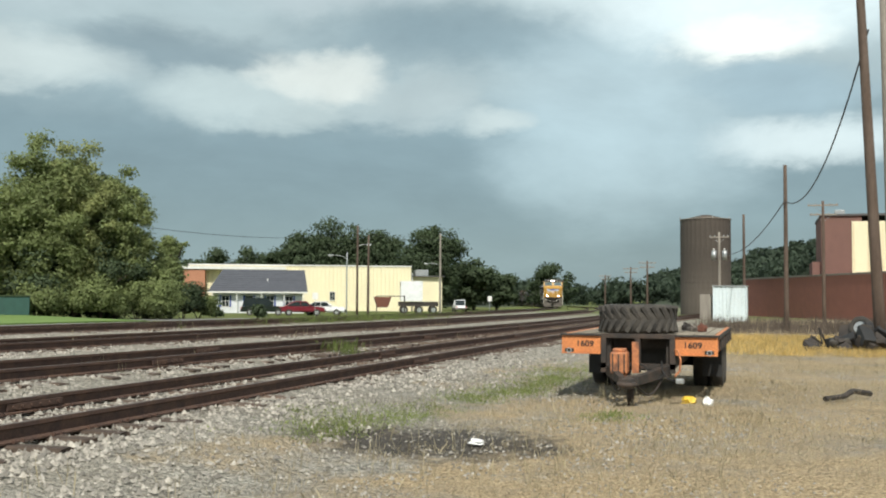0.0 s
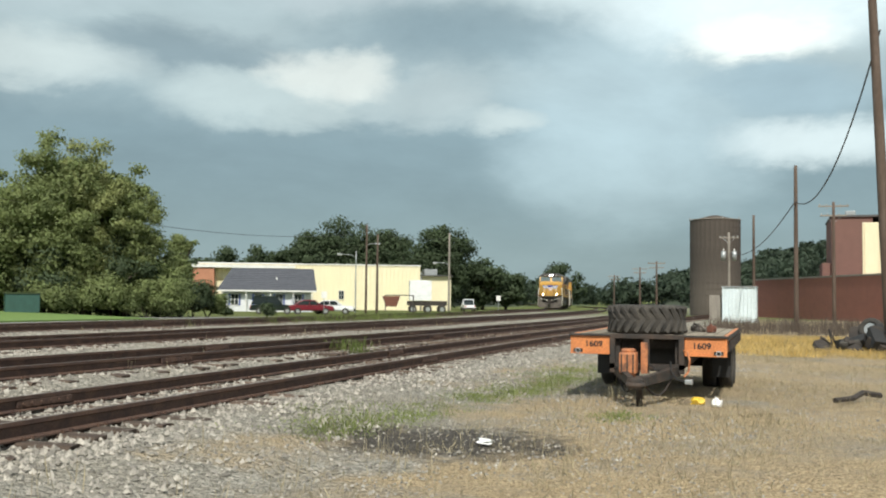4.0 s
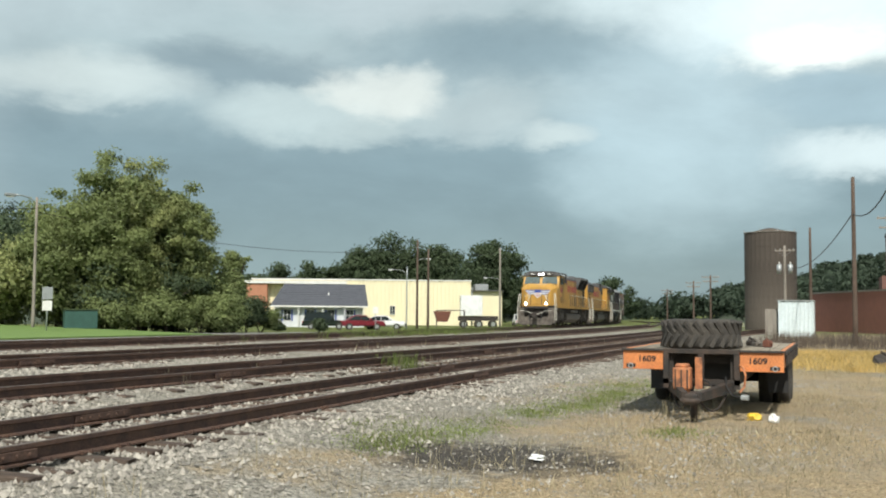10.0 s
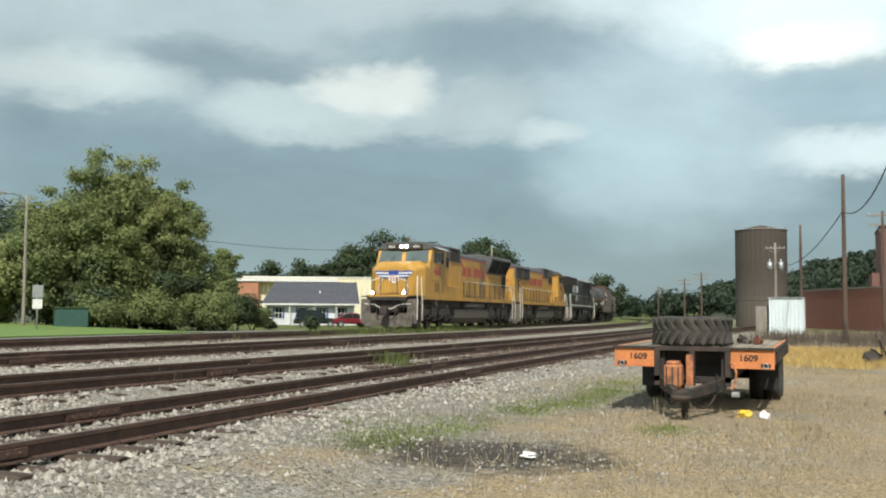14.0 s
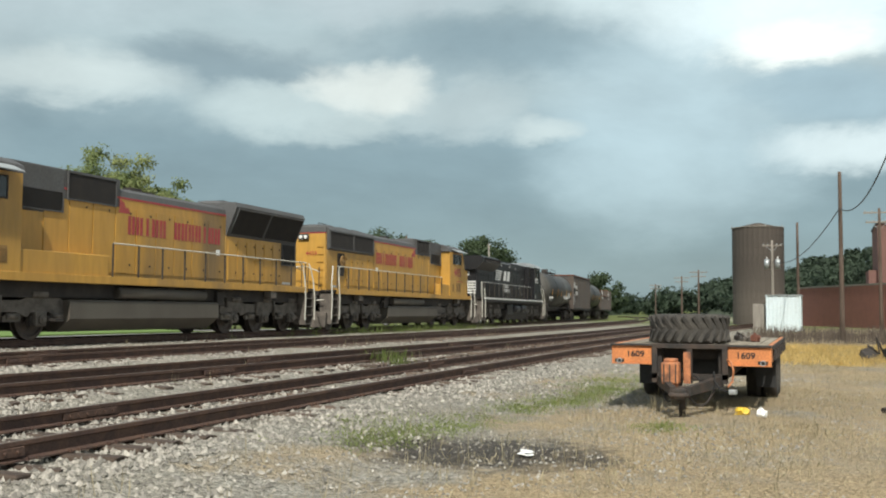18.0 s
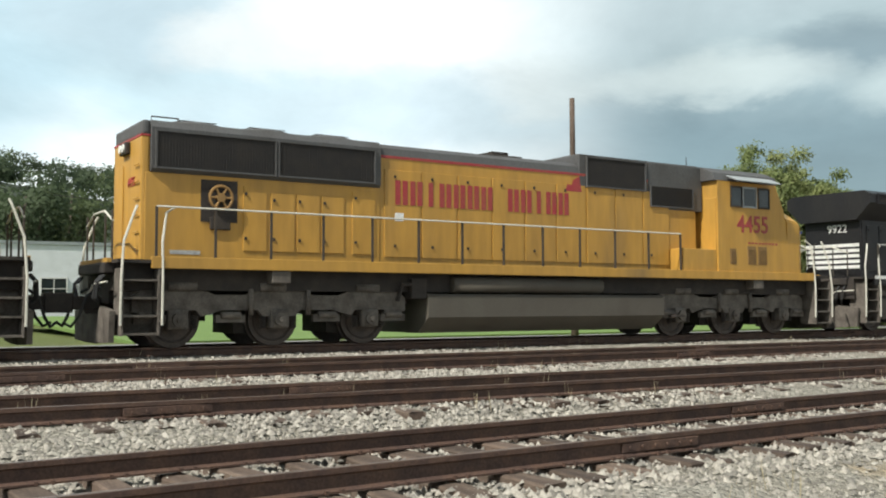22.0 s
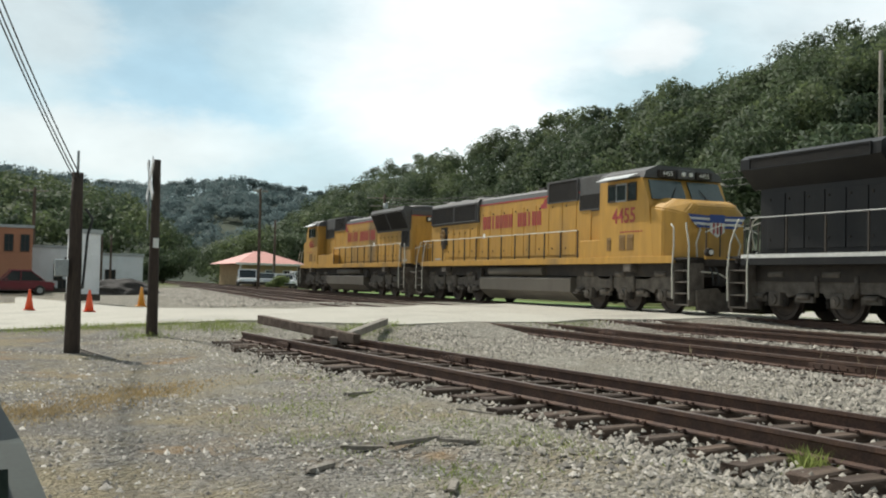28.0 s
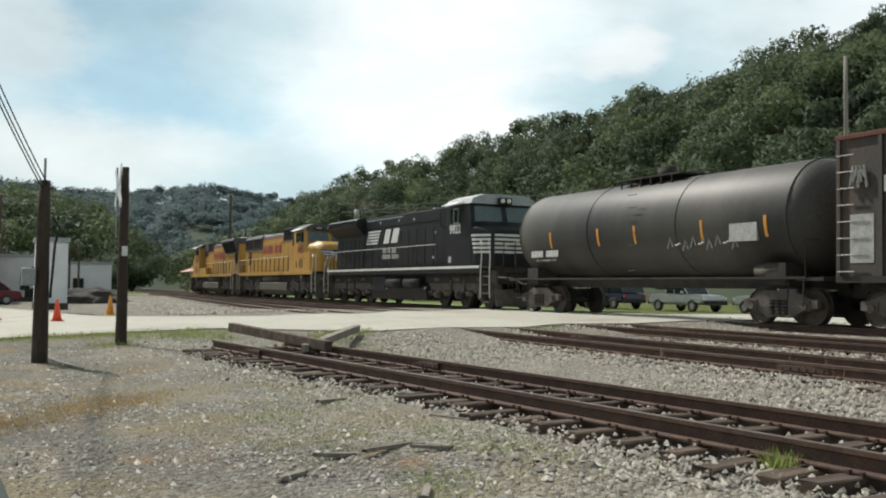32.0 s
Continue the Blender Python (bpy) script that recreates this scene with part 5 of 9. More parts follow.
        for k in range(5):  # nose stripes run from the cab side round the bevelled corner
            z0, z1 = 2.19 + k * 0.165, 2.28 + k * 0.165
            run = [(-7.98 - 0.06 * (4 - k), 1.506), (-8.30, 1.50), (-8.86, 1.105)]
            bm = bmesh.new()
            rows = [[bm.verts.new((qx, sy * qy, z)) for qy, z in ((qy, z0), (qy, z1), (qy - 0.03, z1), (qy - 0.03, z0))] for qx, qy in run]
            for r0, r1 in zip(rows, rows[1:]):
                for q in range(4):
                    bm.faces.new((r0[q], r0[(q + 1) % 4], r1[(q + 1) % 4], r1[q]))
            bm.faces.new(rows[0][::-1])
            bm.faces.new(rows[-1])
            bmesh.ops.recalc_face_normals(bm, faces=bm.faces[:])
            part("nose_stripe", bm, M_WHITE, lo, "white nose stripe")
        bm = bmesh.new()
        vs = [(-7.970, sy * 0.12, 3.50), (-7.970, sy * 1.34, 3.46), (-7.770, sy * 1.28, 4.10), (-7.770, sy * 0.12, 4.10)]
        q = [bm.verts.new((v[0] - 0.03, v[1], v[2])) for v in vs] + [bm.verts.new((v[0] + 0.03, v[1], v[2])) for v in vs]
        for f in ((0, 1, 2, 3), (7, 6, 5, 4), (0, 4, 5, 1), (1, 5, 6, 2), (2, 6, 7, 3), (3, 7, 4, 0)):
            bm.faces.new([q[i] for i in f])
        bmesh.ops.recalc_face_normals(bm, faces=bm.faces[:])
        part("windscreen", bm, M_WINPALE, lo, "glossy windscreen, its colour paled for the mirrored sky")
        bm = bmesh.new()
        for a, b in ((-2.9, -1.0), (-0.8, 1.1)):
            tube(bm, [(a, sy * 1.25, 1.02), (b, sy * 1.25, 1.02)], 0.27, 16)
        part("air_reservoir", bm, M_BLACKPAINT, lo)
        part("tank_side_box", boxm(1.3, 3.0, *sorted((sy * 1.0, sy * 1.42)), 0.62, 1.28, 0.03), M_BLACKPAINT, lo)
    part("cab", prism(bmesh.new(), [(-7.950, 1.66), (-5.650, 1.66), (-5.650, 4.2), (-7.770, 4.2), (-7.950, 3.42)], -1.5, 1.5), M_BLACKPAINT, lo)
    part("cab_roof", prism(bmesh.new(), [(-1.5, 4.2), (1.5, 4.2), (1.38, 4.42), (0.9, 4.60), (-0.9, 4.60), (-1.38, 4.42)], -7.900, -5.550, axis="x"), M_GALV, lo, "grey cab roof")
    nose = bmesh.new()
    ring = []
    for px, half, shoulder, flat, top in ((-7.9, 1.49, 3.28, 0.95, 3.52), (-8.30, 1.485, 3.18, 0.95, 3.40), (-8.86, 1.09, 3.06, 0.75, 3.2), (-8.98, 0.99, 2.96, 0.66, 3.08)):
        ring.append([nose.verts.new((px, q, z)) for q, z in ((-half, 1.66), (half, 1.66), (half, shoulder), (flat, top), (-flat, top), (-half, shoulder))])
    for a, c in zip(ring, ring[1:]):
        for i in range(6):
            nose.faces.new((a[i], a[(i + 1) % 6], c[(i + 1) % 6], c[i]))
    nose.faces.new(ring[-1])
    nose.faces.new(ring[0][::-1])
    bmesh.ops.recalc_face_normals(nose, faces=nose.faces[:])
    bmesh.ops.bevel(nose, geom=[e for e in nose.edges], offset=0.03, segments=2, affect="EDGES")
    part("nose", nose, M_BLACKPAINT, lo)
    for k in range(5):
        part("nose_stripe", boxm(-9.01, -8.97, -0.97, 0.97, 2.19 + k * 0.165, 2.28 + k * 0.165), M_WHITE, lo, "white nose stripe")
    part("headlight_box", boxm(-8.050, -7.750, -0.3, 0.3, 4.2, 4.46, 0.03), M_BLACKPAINT, lo)
    for y in (-0.14, 0.14):
        part("headlight", tubem([(-8.090, y, 4.33), (-8.040, y, 4.33)], 0.09, 12), M_LAMP2, lo, "unlit headlight")
    words(number, 0.36, M_WHITE, lo, pose(9.695, 0.2, 3.2, 90, 0, 90), "end_number")
    part("exhaust_stack", boxm(0.2, 1.2, -0.3, 0.3, 4.3, 4.42, 0.02), M_FRAME, lo)
    out = [(-1.3, 0.9), (1.3, 0.9), (1.42, 0.75), (1.3, 0.25), (-1.3, 0.25), (-1.42, 0.75)]
    part("fuel_tank", prism(bmesh.new(), out, -3.4, 3.2, axis="x"), M_FRAME, lo, "grimy fuel tank")
    loco_truck(lo, -6.200, -1)
    loco_truck(lo, 6.85, 1)
    end_steps(lo, -9.75, 1, M_BLACKPAINT, M_HANDRAIL)
    end_steps(lo, 10.4, -1, M_BLACKPAINT, M_HANDRAIL)
    handrails(lo, -4.6, 9.5, 12, M_PALE, M_DARKRAIL)
    return lo


def freight_truck(parent, xc):
    for sy in (-1, 1):
        out = [(-1.25, 0.62), (-0.95, 0.66), (-0.45, 0.86), (0.45, 0.86), (0.95, 0.66), (1.25, 0.62), (1.25, 0.42), (0.85, 0.40), (0.42, 0.18), (-0.42, 0.18), (-0.85, 0.40), (-1.25, 0.42)]
        fr = part("truck_side_frame", prism(bmesh.new(), [(xc + a, b) for a, b in out], *sorted((sy * 0.95, sy * 1.07))), M_TRUCK, parent)
        bm = bmesh.new()
        for dx in (-0.22, 0.0, 0.22):
            for q in range(5):
                tube(bm, [(xc + dx, sy * 1.08, 0.26 + q * 0.08), (xc + dx, sy * 1.08, 0.30 + q * 0.08)], 0.085, 8)
        part("spring_group", bm, M_FRAME, fr)
        for a in (-0.89, 0.89):
            bm = boxm(xc + a - 0.14, xc + a + 0.14, *sorted((sy * 0.93, sy * 1.12)), 0.36, 0.62, 0.02)
            tube(bm, [(xc + a, sy * 1.1, 0.47), (xc + a, sy * 1.18, 0.47)], 0.1, 10)
            part("axle_box", bm, M_TRUCK, fr)
            WHEELS.append((add_wheel(parent, xc + a, sy, 0.46, WHEEL_SMALL), 0.46))
    bm = boxm(xc - 0.25, xc + 0.25, -1.0, 1.0, 0.55, 0.85)
    for a in (-0.89, 0.89):
        tube(bm, [(xc + a, -0.75, 0.46), (xc + a, 0.75, 0.46)], 0.08, 8)
    part("bolster", bm, M_FRAME, parent)


def couplers(car, half):
    for s in (-1, 1):
        bm = boxm(*sorted((s * (half - 0.5), s * (half + 0.35))), -0.12, 0.12, 0.74, 0.98, 0.02)
        box(bm, *sorted((s * (half + 0.2), s * (half + 0.5))), -0.2, 0.2, 0.68, 1.04, 0.04)
        part("coupler", bm, M_FRAME, car)
        part("air_hose", tubem([(s * half, 0.4, 0.9), (s * (half + 0.2), 0.4, 0.55), (s * (half + 0.45), 0.25, 0.45)], 0.03, 6), M_WIRE, car)


def tank_car(label, half=7.1, marked=True):
    car = group_of("tank_car", label, "tank car", "freight cars of the train")
    zc, r = 2.72, 1.50
    bm = bmesh.new()
    prof = [(-half, 0.0), (-half + 0.03, 0.55), (-half + 0.16, 1.05), (-half + 0.38, 1.36), (-half + 0.7, r), (half - 0.7, r), (half - 0.38, 1.36), (half - 0.16, 1.05), (half - 0.03, 0.55), (half, 0.0)]
    n = 40
    rings = []
    for x, q in prof:
        rings.append([bm.verts.new((x, q * math.cos(2 * math.pi * k / n), zc + q * math.sin(2 * math.pi * k / n))) for k in range(n)] if q > 0 else [bm.verts.new((x, 0, zc))])
    for a, b in zip(rings, rings[1:]):
        for k in range(n):
            k2 = (k + 1) % n
            f = bm.faces.new((a[0], b[k], b[k2]) if len(a) == 1 else (a[k], b[0], a[k2]) if len(b) == 1 else (a[k], b[k], b[k2], a[k2]))
            f.smooth = True
    bmesh.ops.recalc_face_normals(bm, faces=bm.faces[:])
    part("tank", bm, M_TANKBLACK, car, "sooty black tank with pale dust bands")
    for x in (-half + 0.7, -2.2, 2.2, half - 0.7):
        bm = bmesh.new()
        pts = [(x, (r + 0.004) * math.cos(2 * math.pi * k / 40), zc + (r + 0.004) * math.sin(2 * math.pi * k / 40)) for k in range(41)]
        tube(bm, pts, 0.018, 5)
        part("weld_band", bm, M_TANKBLACK, car)
    for sy in (-1, 1):
        for x in (-4.4, -1.6, 0.3, 3.3, 5.7):
            a0 = math.radians(-20)
            bm = bmesh.new()
            pts = []
            for k in range(6):
                t = a0 + k * math.radians(4.2)
                pts.append(((r + 0.012) * math.cos(t) * sy, zc + (r + 0.012) * math.sin(t)))
            for (ya, za), (yb, zb) in zip(pts, pts[1:]):
                v = [bm.verts.new(c) for c in ((x - 0.05, ya, za), (x + 0.05, ya, za), (x + 0.05, yb, zb), (x - 0.05, yb, zb))]
                bm.faces.new(v if sy < 0 else v[::-1])
            rg = bmesh.ops.extrude_face_region(bm, geom=bm.faces[:])
            bmesh.ops.translate(bm, vec=(0, -sy * 0.01, 0), verts=[v for v in rg["geom"] if isinstance(v, bmesh.types.BMVert)])
            part("reflector_strip", bm, M_REFLECT, car, "orange reflector strip")
        if marked:
            strokes(car, -5.75, -4.0, 1.92, 2.14, sy * 1.42, sy, M_WHITE, "2222 2222", "reporting_mark")
            strokes(car, -5.5, -4.2, 1.78, 1.84, sy * 1.36, sy, M_PALE, "2122212", "letter_shape")
            part("data_panel", boxm(4.4, 5.4, *sorted((sy * 1.40, sy * 1.49)), 2.12, 2.78), M_PALE, car, "grey stencil panel")
            bm = bmesh.new()
            for k in range(9):
                x = 1.8 + k * 0.33
                zz = 2.02 + 0.1 * math.sin(k * 2.1)
                tube(bm, [(x, sy * 1.42, zz), (x + 0.12, sy * 1.44, zz + 0.3 * (k % 3 != 1)), (x + 0.22, sy * 1.42, zz + 0.05)], 0.025, 5)
            part("scrawl", bm, M_PALE, car, "pale spray-painted scrawl")
        part("side_sill", boxm(-half + 0.2, half - 0.2, *sorted((sy * 1.28, sy * 1.36)), 1.14, 1.20), M_FRAME, car)
        for x in (-1.0, 1.0):
            for k in range(7):
                part("ladder_rung", tubem([(0.05, sy * (1.52 + 0.0), 1.4 + k * 0.38), (0.45, sy * 1.52, 1.4 + k * 0.38)], 0.012, 5), M_FRAME, car) if x > 0 else None
        for s in (-1, 1):
            bm = bmesh.new()
            tube(bm, [(s * (half - 0.25), sy * 1.36, 1.1), (s * (half - 0.25), sy * 1.4, 0.5), (s * (half - 0.75), sy * 1.4, 0.5), (s * (half - 0.75), sy * 1.36, 1.1)], 0.02, 5)
            tube(bm, [(s * (half - 0.2), sy * 1.36, 1.2), (s * (half - 0.2), sy * 1.4, 2.1), (s * (half - 0.2), sy * 0.6, 2.1)], 0.02, 5)
            part("corner_step", bm, M_FRAME, car)
        part("saddle", boxm(half - 1.6, half - 0.9, *sorted((sy * 0.4, sy * 1.3)), 1.0, 1.55), M_FRAME, car)
        part("saddle", boxm(-half + 0.9, -half + 1.6, *sorted((sy * 0.4, sy * 1.3)), 1.0, 1.55), M_FRAME, car)
    part("brake_reservoir", tubem([(half - 2.0, -1.15, 1.35), (half - 1.2, -1.15, 1.35)], 0.16, 12), M_TRUCK, car)
    part("centre_sill", boxm(-half - 0.2, half + 0.2, -0.4, 0.4, 0.9, 1.22), M_FRAME, car)
    part("end_platform", boxm(-half - 0.35, -half + 0.5, -1.35, 1.35, 1.1, 1.18), M_FRAME, car)
    part("end_platform", boxm(half - 0.5, half + 0.35, -1.35, 1.35, 1.1, 1.18), M_FRAME, car)
    part("top_platform", boxm(-1.5, 1.5, -0.75, 0.75, zc + r + 0.05, zc + r + 0.10), M_FRAME, car)
    for sy in (-1, 1):
        bm = tubem([(-1.5, sy * 0.75, zc + r + 0.1), (-1.5, sy * 0.75, zc + r + 0.3), (1.5, sy * 0.75, zc + r + 0.3), (1.5, sy * 0.75, zc + r + 0.1)], 0.02, 5)
        for k in range(6):
            box(bm, -1.4 + k * 0.5, -1.37 + k * 0.5, *sorted((sy * 0.7, sy * 0.75)), zc + r - 0.25, zc + r + 0.06)
        part("platform_rail", bm, M_FRAME, car)
    part("dome", tubem([(0, 0, zc + r - 0.05), (0, 0, zc + r + 0.42)], 0.3, 16), M_FRAME, car)
    part("outlet_valve", boxm(-0.3, 0.3, -0.25, 0.25, 0.85, 1.3, 0.03), M_FRAME, car)
    freight_truck(car, -half + 1.35)
    freight_truck(car, half - 1.35)
    couplers(car, half + 0.15)
    return car


def high_car(label, half=7.0, top=4.45, ribbed=True, material=None):
    """A tall steel-sided car with posts, a rust-red top chord and lettering."""
    car = group_of("freight_car", label, "freight car", "freight cars of the train")
    material = material or M_FREIGHT
    part("body", boxm(-half, half, -1.40, 1.40, 1.15, top - 0.12), material, car)
    part("top_chord", boxm(-half - 0.05, half + 0.05, -1.46, 1.46, top - 0.12, top, 0.02), M_RUSTRED, car, "rust-red top chord")
    for sy in (-1, 1):
        n = 13
        for i in range(n):
            x = -half + 0.06 + (2 * half - 0.12) * i / (n - 1)
            part("side_post", boxm(x - 0.05, x + 0.05, *sorted((sy * 1.40, sy * 1.47)), 1.15, top - 0.12), material, car)
        part("side_sill", boxm(-half, half, *sorted((sy * 1.40, sy * 1.48)), 1.05, 1.2), M_FRAME, car)
        strokes(car, -half + 1.3, -half + 2.9, 3.05, 3.42, sy * 1.475, sy, M_PALE, "2222", "reporting_mark")
        strokes(car, -half + 1.3, -half + 3.1, 2.50, 2.86, sy * 1.475, sy, M_PALE, "12222", "car_number")
        bm = bmesh.new()
        for k in range(7):
            tube(bm, [(-half + 0.4 + 0.08 * k, sy * 1.48, 3.2 + 0.12 * (k % 3)), (-half + 0.5 + 0.05 * k, sy * 1.48, 3.7 - 0.1 * (k % 2))], 0.03, 5)
        part("scrawl", bm, M_PALE, car, "pale spray-painted scrawl")
        part("chalk_panel", boxm(-half + 0.35, -half + 1.0, *sorted((sy * 1.40, sy * 1.41)), 1.5, 2.6), M_PALE, car)
        for s in (-1, 1):
            for k in range(8):
                part("ladder_rung", tubem([(s * (half - 0.08), sy * 1.52, 1.3 + k * 0.38), (s * (half - 0.55), sy * 1.52, 1.3 + k * 0.38)], 0.014, 5), M_PALE, car)
    part("centre_sill", boxm(-half - 0.2, half + 0.2, -0.4, 0.4, 0.85, 1.15), M_FRAME, car)
    freight_truck(car, -half + 1.6)
    freight_truck(car, half - 1.6)
    couplers(car, half + 0.15)
    return car


LOCO_LEAD = yellow_loco("4861", True, True, "grimy yellow diesel locomotive with lit headlights leading the train")
LOCO_SECOND = yellow_loco("4455", False, False, "yellow diesel locomotive with grey roof coupled back to front")
LOCO_THIRD = black_loco("9922", "black diesel locomotive with white nose stripes")
TANK_FIRST = tank_car("sooty black tank car with orange reflector strips")
TALL_CAR = high_car("dirty grey freight car with rust-red top and scrawled sides")
TANK_SECOND = tank_car("black tank car behind the tall freight car", marked=False)
LOW_CAR = high_car("low dark gondola near the end of the train", 7.0, 3.0)
END_CAR = high_car("dark hopper car at the end of the train", 6.6, 3.9)
CARS = [  # car, distance behind the second locomotive's rear axle, half its truck spacing, turn
    (LOCO_LEAD, -12.985, 7.0, 0), (LOCO_SECOND, 9.075, 7.0, 180), (LOCO_THIRD, 31.25, 6.85, 180),
    (TANK_FIRST, 49.5, 5.7, 0), (TALL_CAR, 64.4, 5.4, 0), (TANK_SECOND, 79.2, 5.65, 0), (LOW_CAR, 94.0, 5.4, 0), (END_CAR, 108.6, 5.0, 0),
]


# ---- plants and hills ----
def at_bearing(az, d):
    return d * math.sin(radians(az)), d * math.cos(radians(az))


def leaves_mesh(name, centres, normals, sizes, material, rng, ragged=0.35, round_way=None, corners=4):
    """Small bent leaf clumps, two triangles each, as one mesh; round_way gives the soft way that each clump faces."""
    n = len(centres)
    a = np.cross(normals, rng.normal(0, 1, (n, 3)))
    a /= np.linalg.norm(a, axis=1, keepdims=True) + 1e-9
    b = np.cross(normals, a)
    s = np.asarray(sizes)[:, None]
    j = lambda: 1 + rng.uniform(-ragged, ragged, (n, 1))
    v = np.stack([centres + a * s * j(), centres + b * s * 0.75 * j() + normals * s * 0.2, centres - a * s * j(), centres - b * s * 0.75 * j() + normals * s * 0.2], 1)
    v = v[:, :corners]
    f = np.arange(n)[:, None] * corners + np.arange(corners)[None]
    me = quick_mesh(name, v.reshape(-1, 3), f, material)
    if round_way is not None:
        me.polygons.foreach_set("use_smooth", np.ones(n, dtype=bool))
        at = me.attributes.new("custom_normal", "FLOAT_VECTOR", "POINT")
        at.data.foreach_set("vector", np.repeat(round_way, corners, 0).astype(np.float32).ravel())
        me.update()
    return me


def crown_cloud(rng, n, radius, height, clumps=14, tight=0.34, full=False, mass=0.35, stray=0.45, shell=False):
    """Leaf places and outward ways of a crown whose middle is at the origin: uneven clumps with gaps; mass: how far the whole crown, not the clump, turns the leaves; stray: how far each leaf goes its own way."""
    u = rng.normal(0, 1, (clumps, 3))
    u /= np.linalg.norm(u, axis=1, keepdims=True)
    if not full:
        u[:, 2] = np.abs(u[:, 2]) * 1.1 - 0.45
    reach = rng.uniform(0.35, 0.86, (clumps, 1))
    c = u * np.array([radius, radius, height * (1.08 if full else 1.0)]) * reach
    size = rng.uniform(0.55, 1.25, clumps) * tight
    k = rng.choice(clumps, n, p=size ** 2 / (size ** 2).sum())
    w = rng.normal(0, 1, (n, 3))
    p = c[k] + np.clip(w, -2.1, 2.1) * np.array([radius, radius, min(height, radius) * 0.7]) * size[k][:, None] * 0.58
    w /= np.linalg.norm(w, axis=1, keepdims=True)
    if shell:  # far crowns: leaves on the outside of each clump
        p = c[k] + w * np.array([radius, radius, min(height, radius) * 0.8]) * size[k][:, None] * rng.uniform(0.62, 1.08, (n, 1))
    nn = w * 0.5 + rng.normal(0, 0.55, (n, 3)) + np.array([0, 0, 0.35])
    nn /= np.linalg.norm(nn, axis=1, keepdims=True)
    out = p / np.array([radius, radius, height])
    soft = nn * stray + w * 0.45 + out * mass + np.array([0, 0, 0.15])
    soft /= np.linalg.norm(soft, axis=1, keepdims=True)
    return p, nn, c, soft


def tree(x, y, top, radius, material, label, seed, n=5000, leaf=0.3, base=0.25, clumps=16, name="tree", group="trees by the street", tight=0.34):
    rng = np.random.default_rng(seed)
    g = ground_z(x, y)
    t = tagged(new(name), label, "tree", group)
    t.matrix_basis = pose(x, y, g)
    h = top - g
    ch = h * (1 - base) / 2
    zc = h - ch
    p, nn, c, soft = crown_cloud(rng, n, radius, ch * 1.05, clumps, tight, base < 0.05)
    p[:, 2] += zc
    me = leaves_mesh("crown", p, nn, rng.uniform(0.6, 1.25, n) * leaf, material, rng, 0.35, soft)
    cr = new("crown", me)
    cr.parent = t
    bm = bmesh.new()
    tube(bm, [(0, 0, -0.3), (0.05, 0, h * 0.25), (-0.05, 0.05, h * 0.5), (0, 0, h * 0.8)], [0.035 * h, 0.028 * h, 0.018 * h, 0.006 * h], 8)
    for q in c[:9]:
        z0 = h * float(rng.uniform(0.2, 0.5))
        tube(bm, [(0, 0, z0), (q[0] * 0.5, q[1] * 0.5, (z0 + q[2] + zc) / 2), (q[0] * 0.9, q[1] * 0.9, q[2] + zc)], [0.014 * h, 0.009 * h, 0.003 * h], 6)
    part("trunk", bm, M_TRUNK, t)
    return t


def bush(x, y, top, radius, material, label, seed, n=1500, leaf=0.18, name="bush"):
    rng = np.random.default_rng(seed)
    g = ground_z(x, y)
    t = tagged(new(name), label, "bush", "bushes")
    t.matrix_basis = pose(x, y, g)
    h = top - g
    p, nn, c, soft = crown_cloud(rng, n, radius, h * 0.62, 10, 0.42)
    p[:, 2] += h * 0.45
    p[:, 2] = np.maximum(p[:, 2], 0.05)
    cr = new("foliage", leaves_mesh("foliage", p, nn, rng.uniform(0.6, 1.2, n) * leaf, material, rng, 0.35, soft))
    cr.parent = t
    bm = bmesh.new()
    for q in c[:5]:
        tube(bm, [(0, 0, -0.1), (q[0] * 0.8, q[1] * 0.8, max(0.2, q[2] + h * 0.4))], [0.04, 0.012], 5)
    part("woody_stem", bm, M_TRUNK, t)
    return t


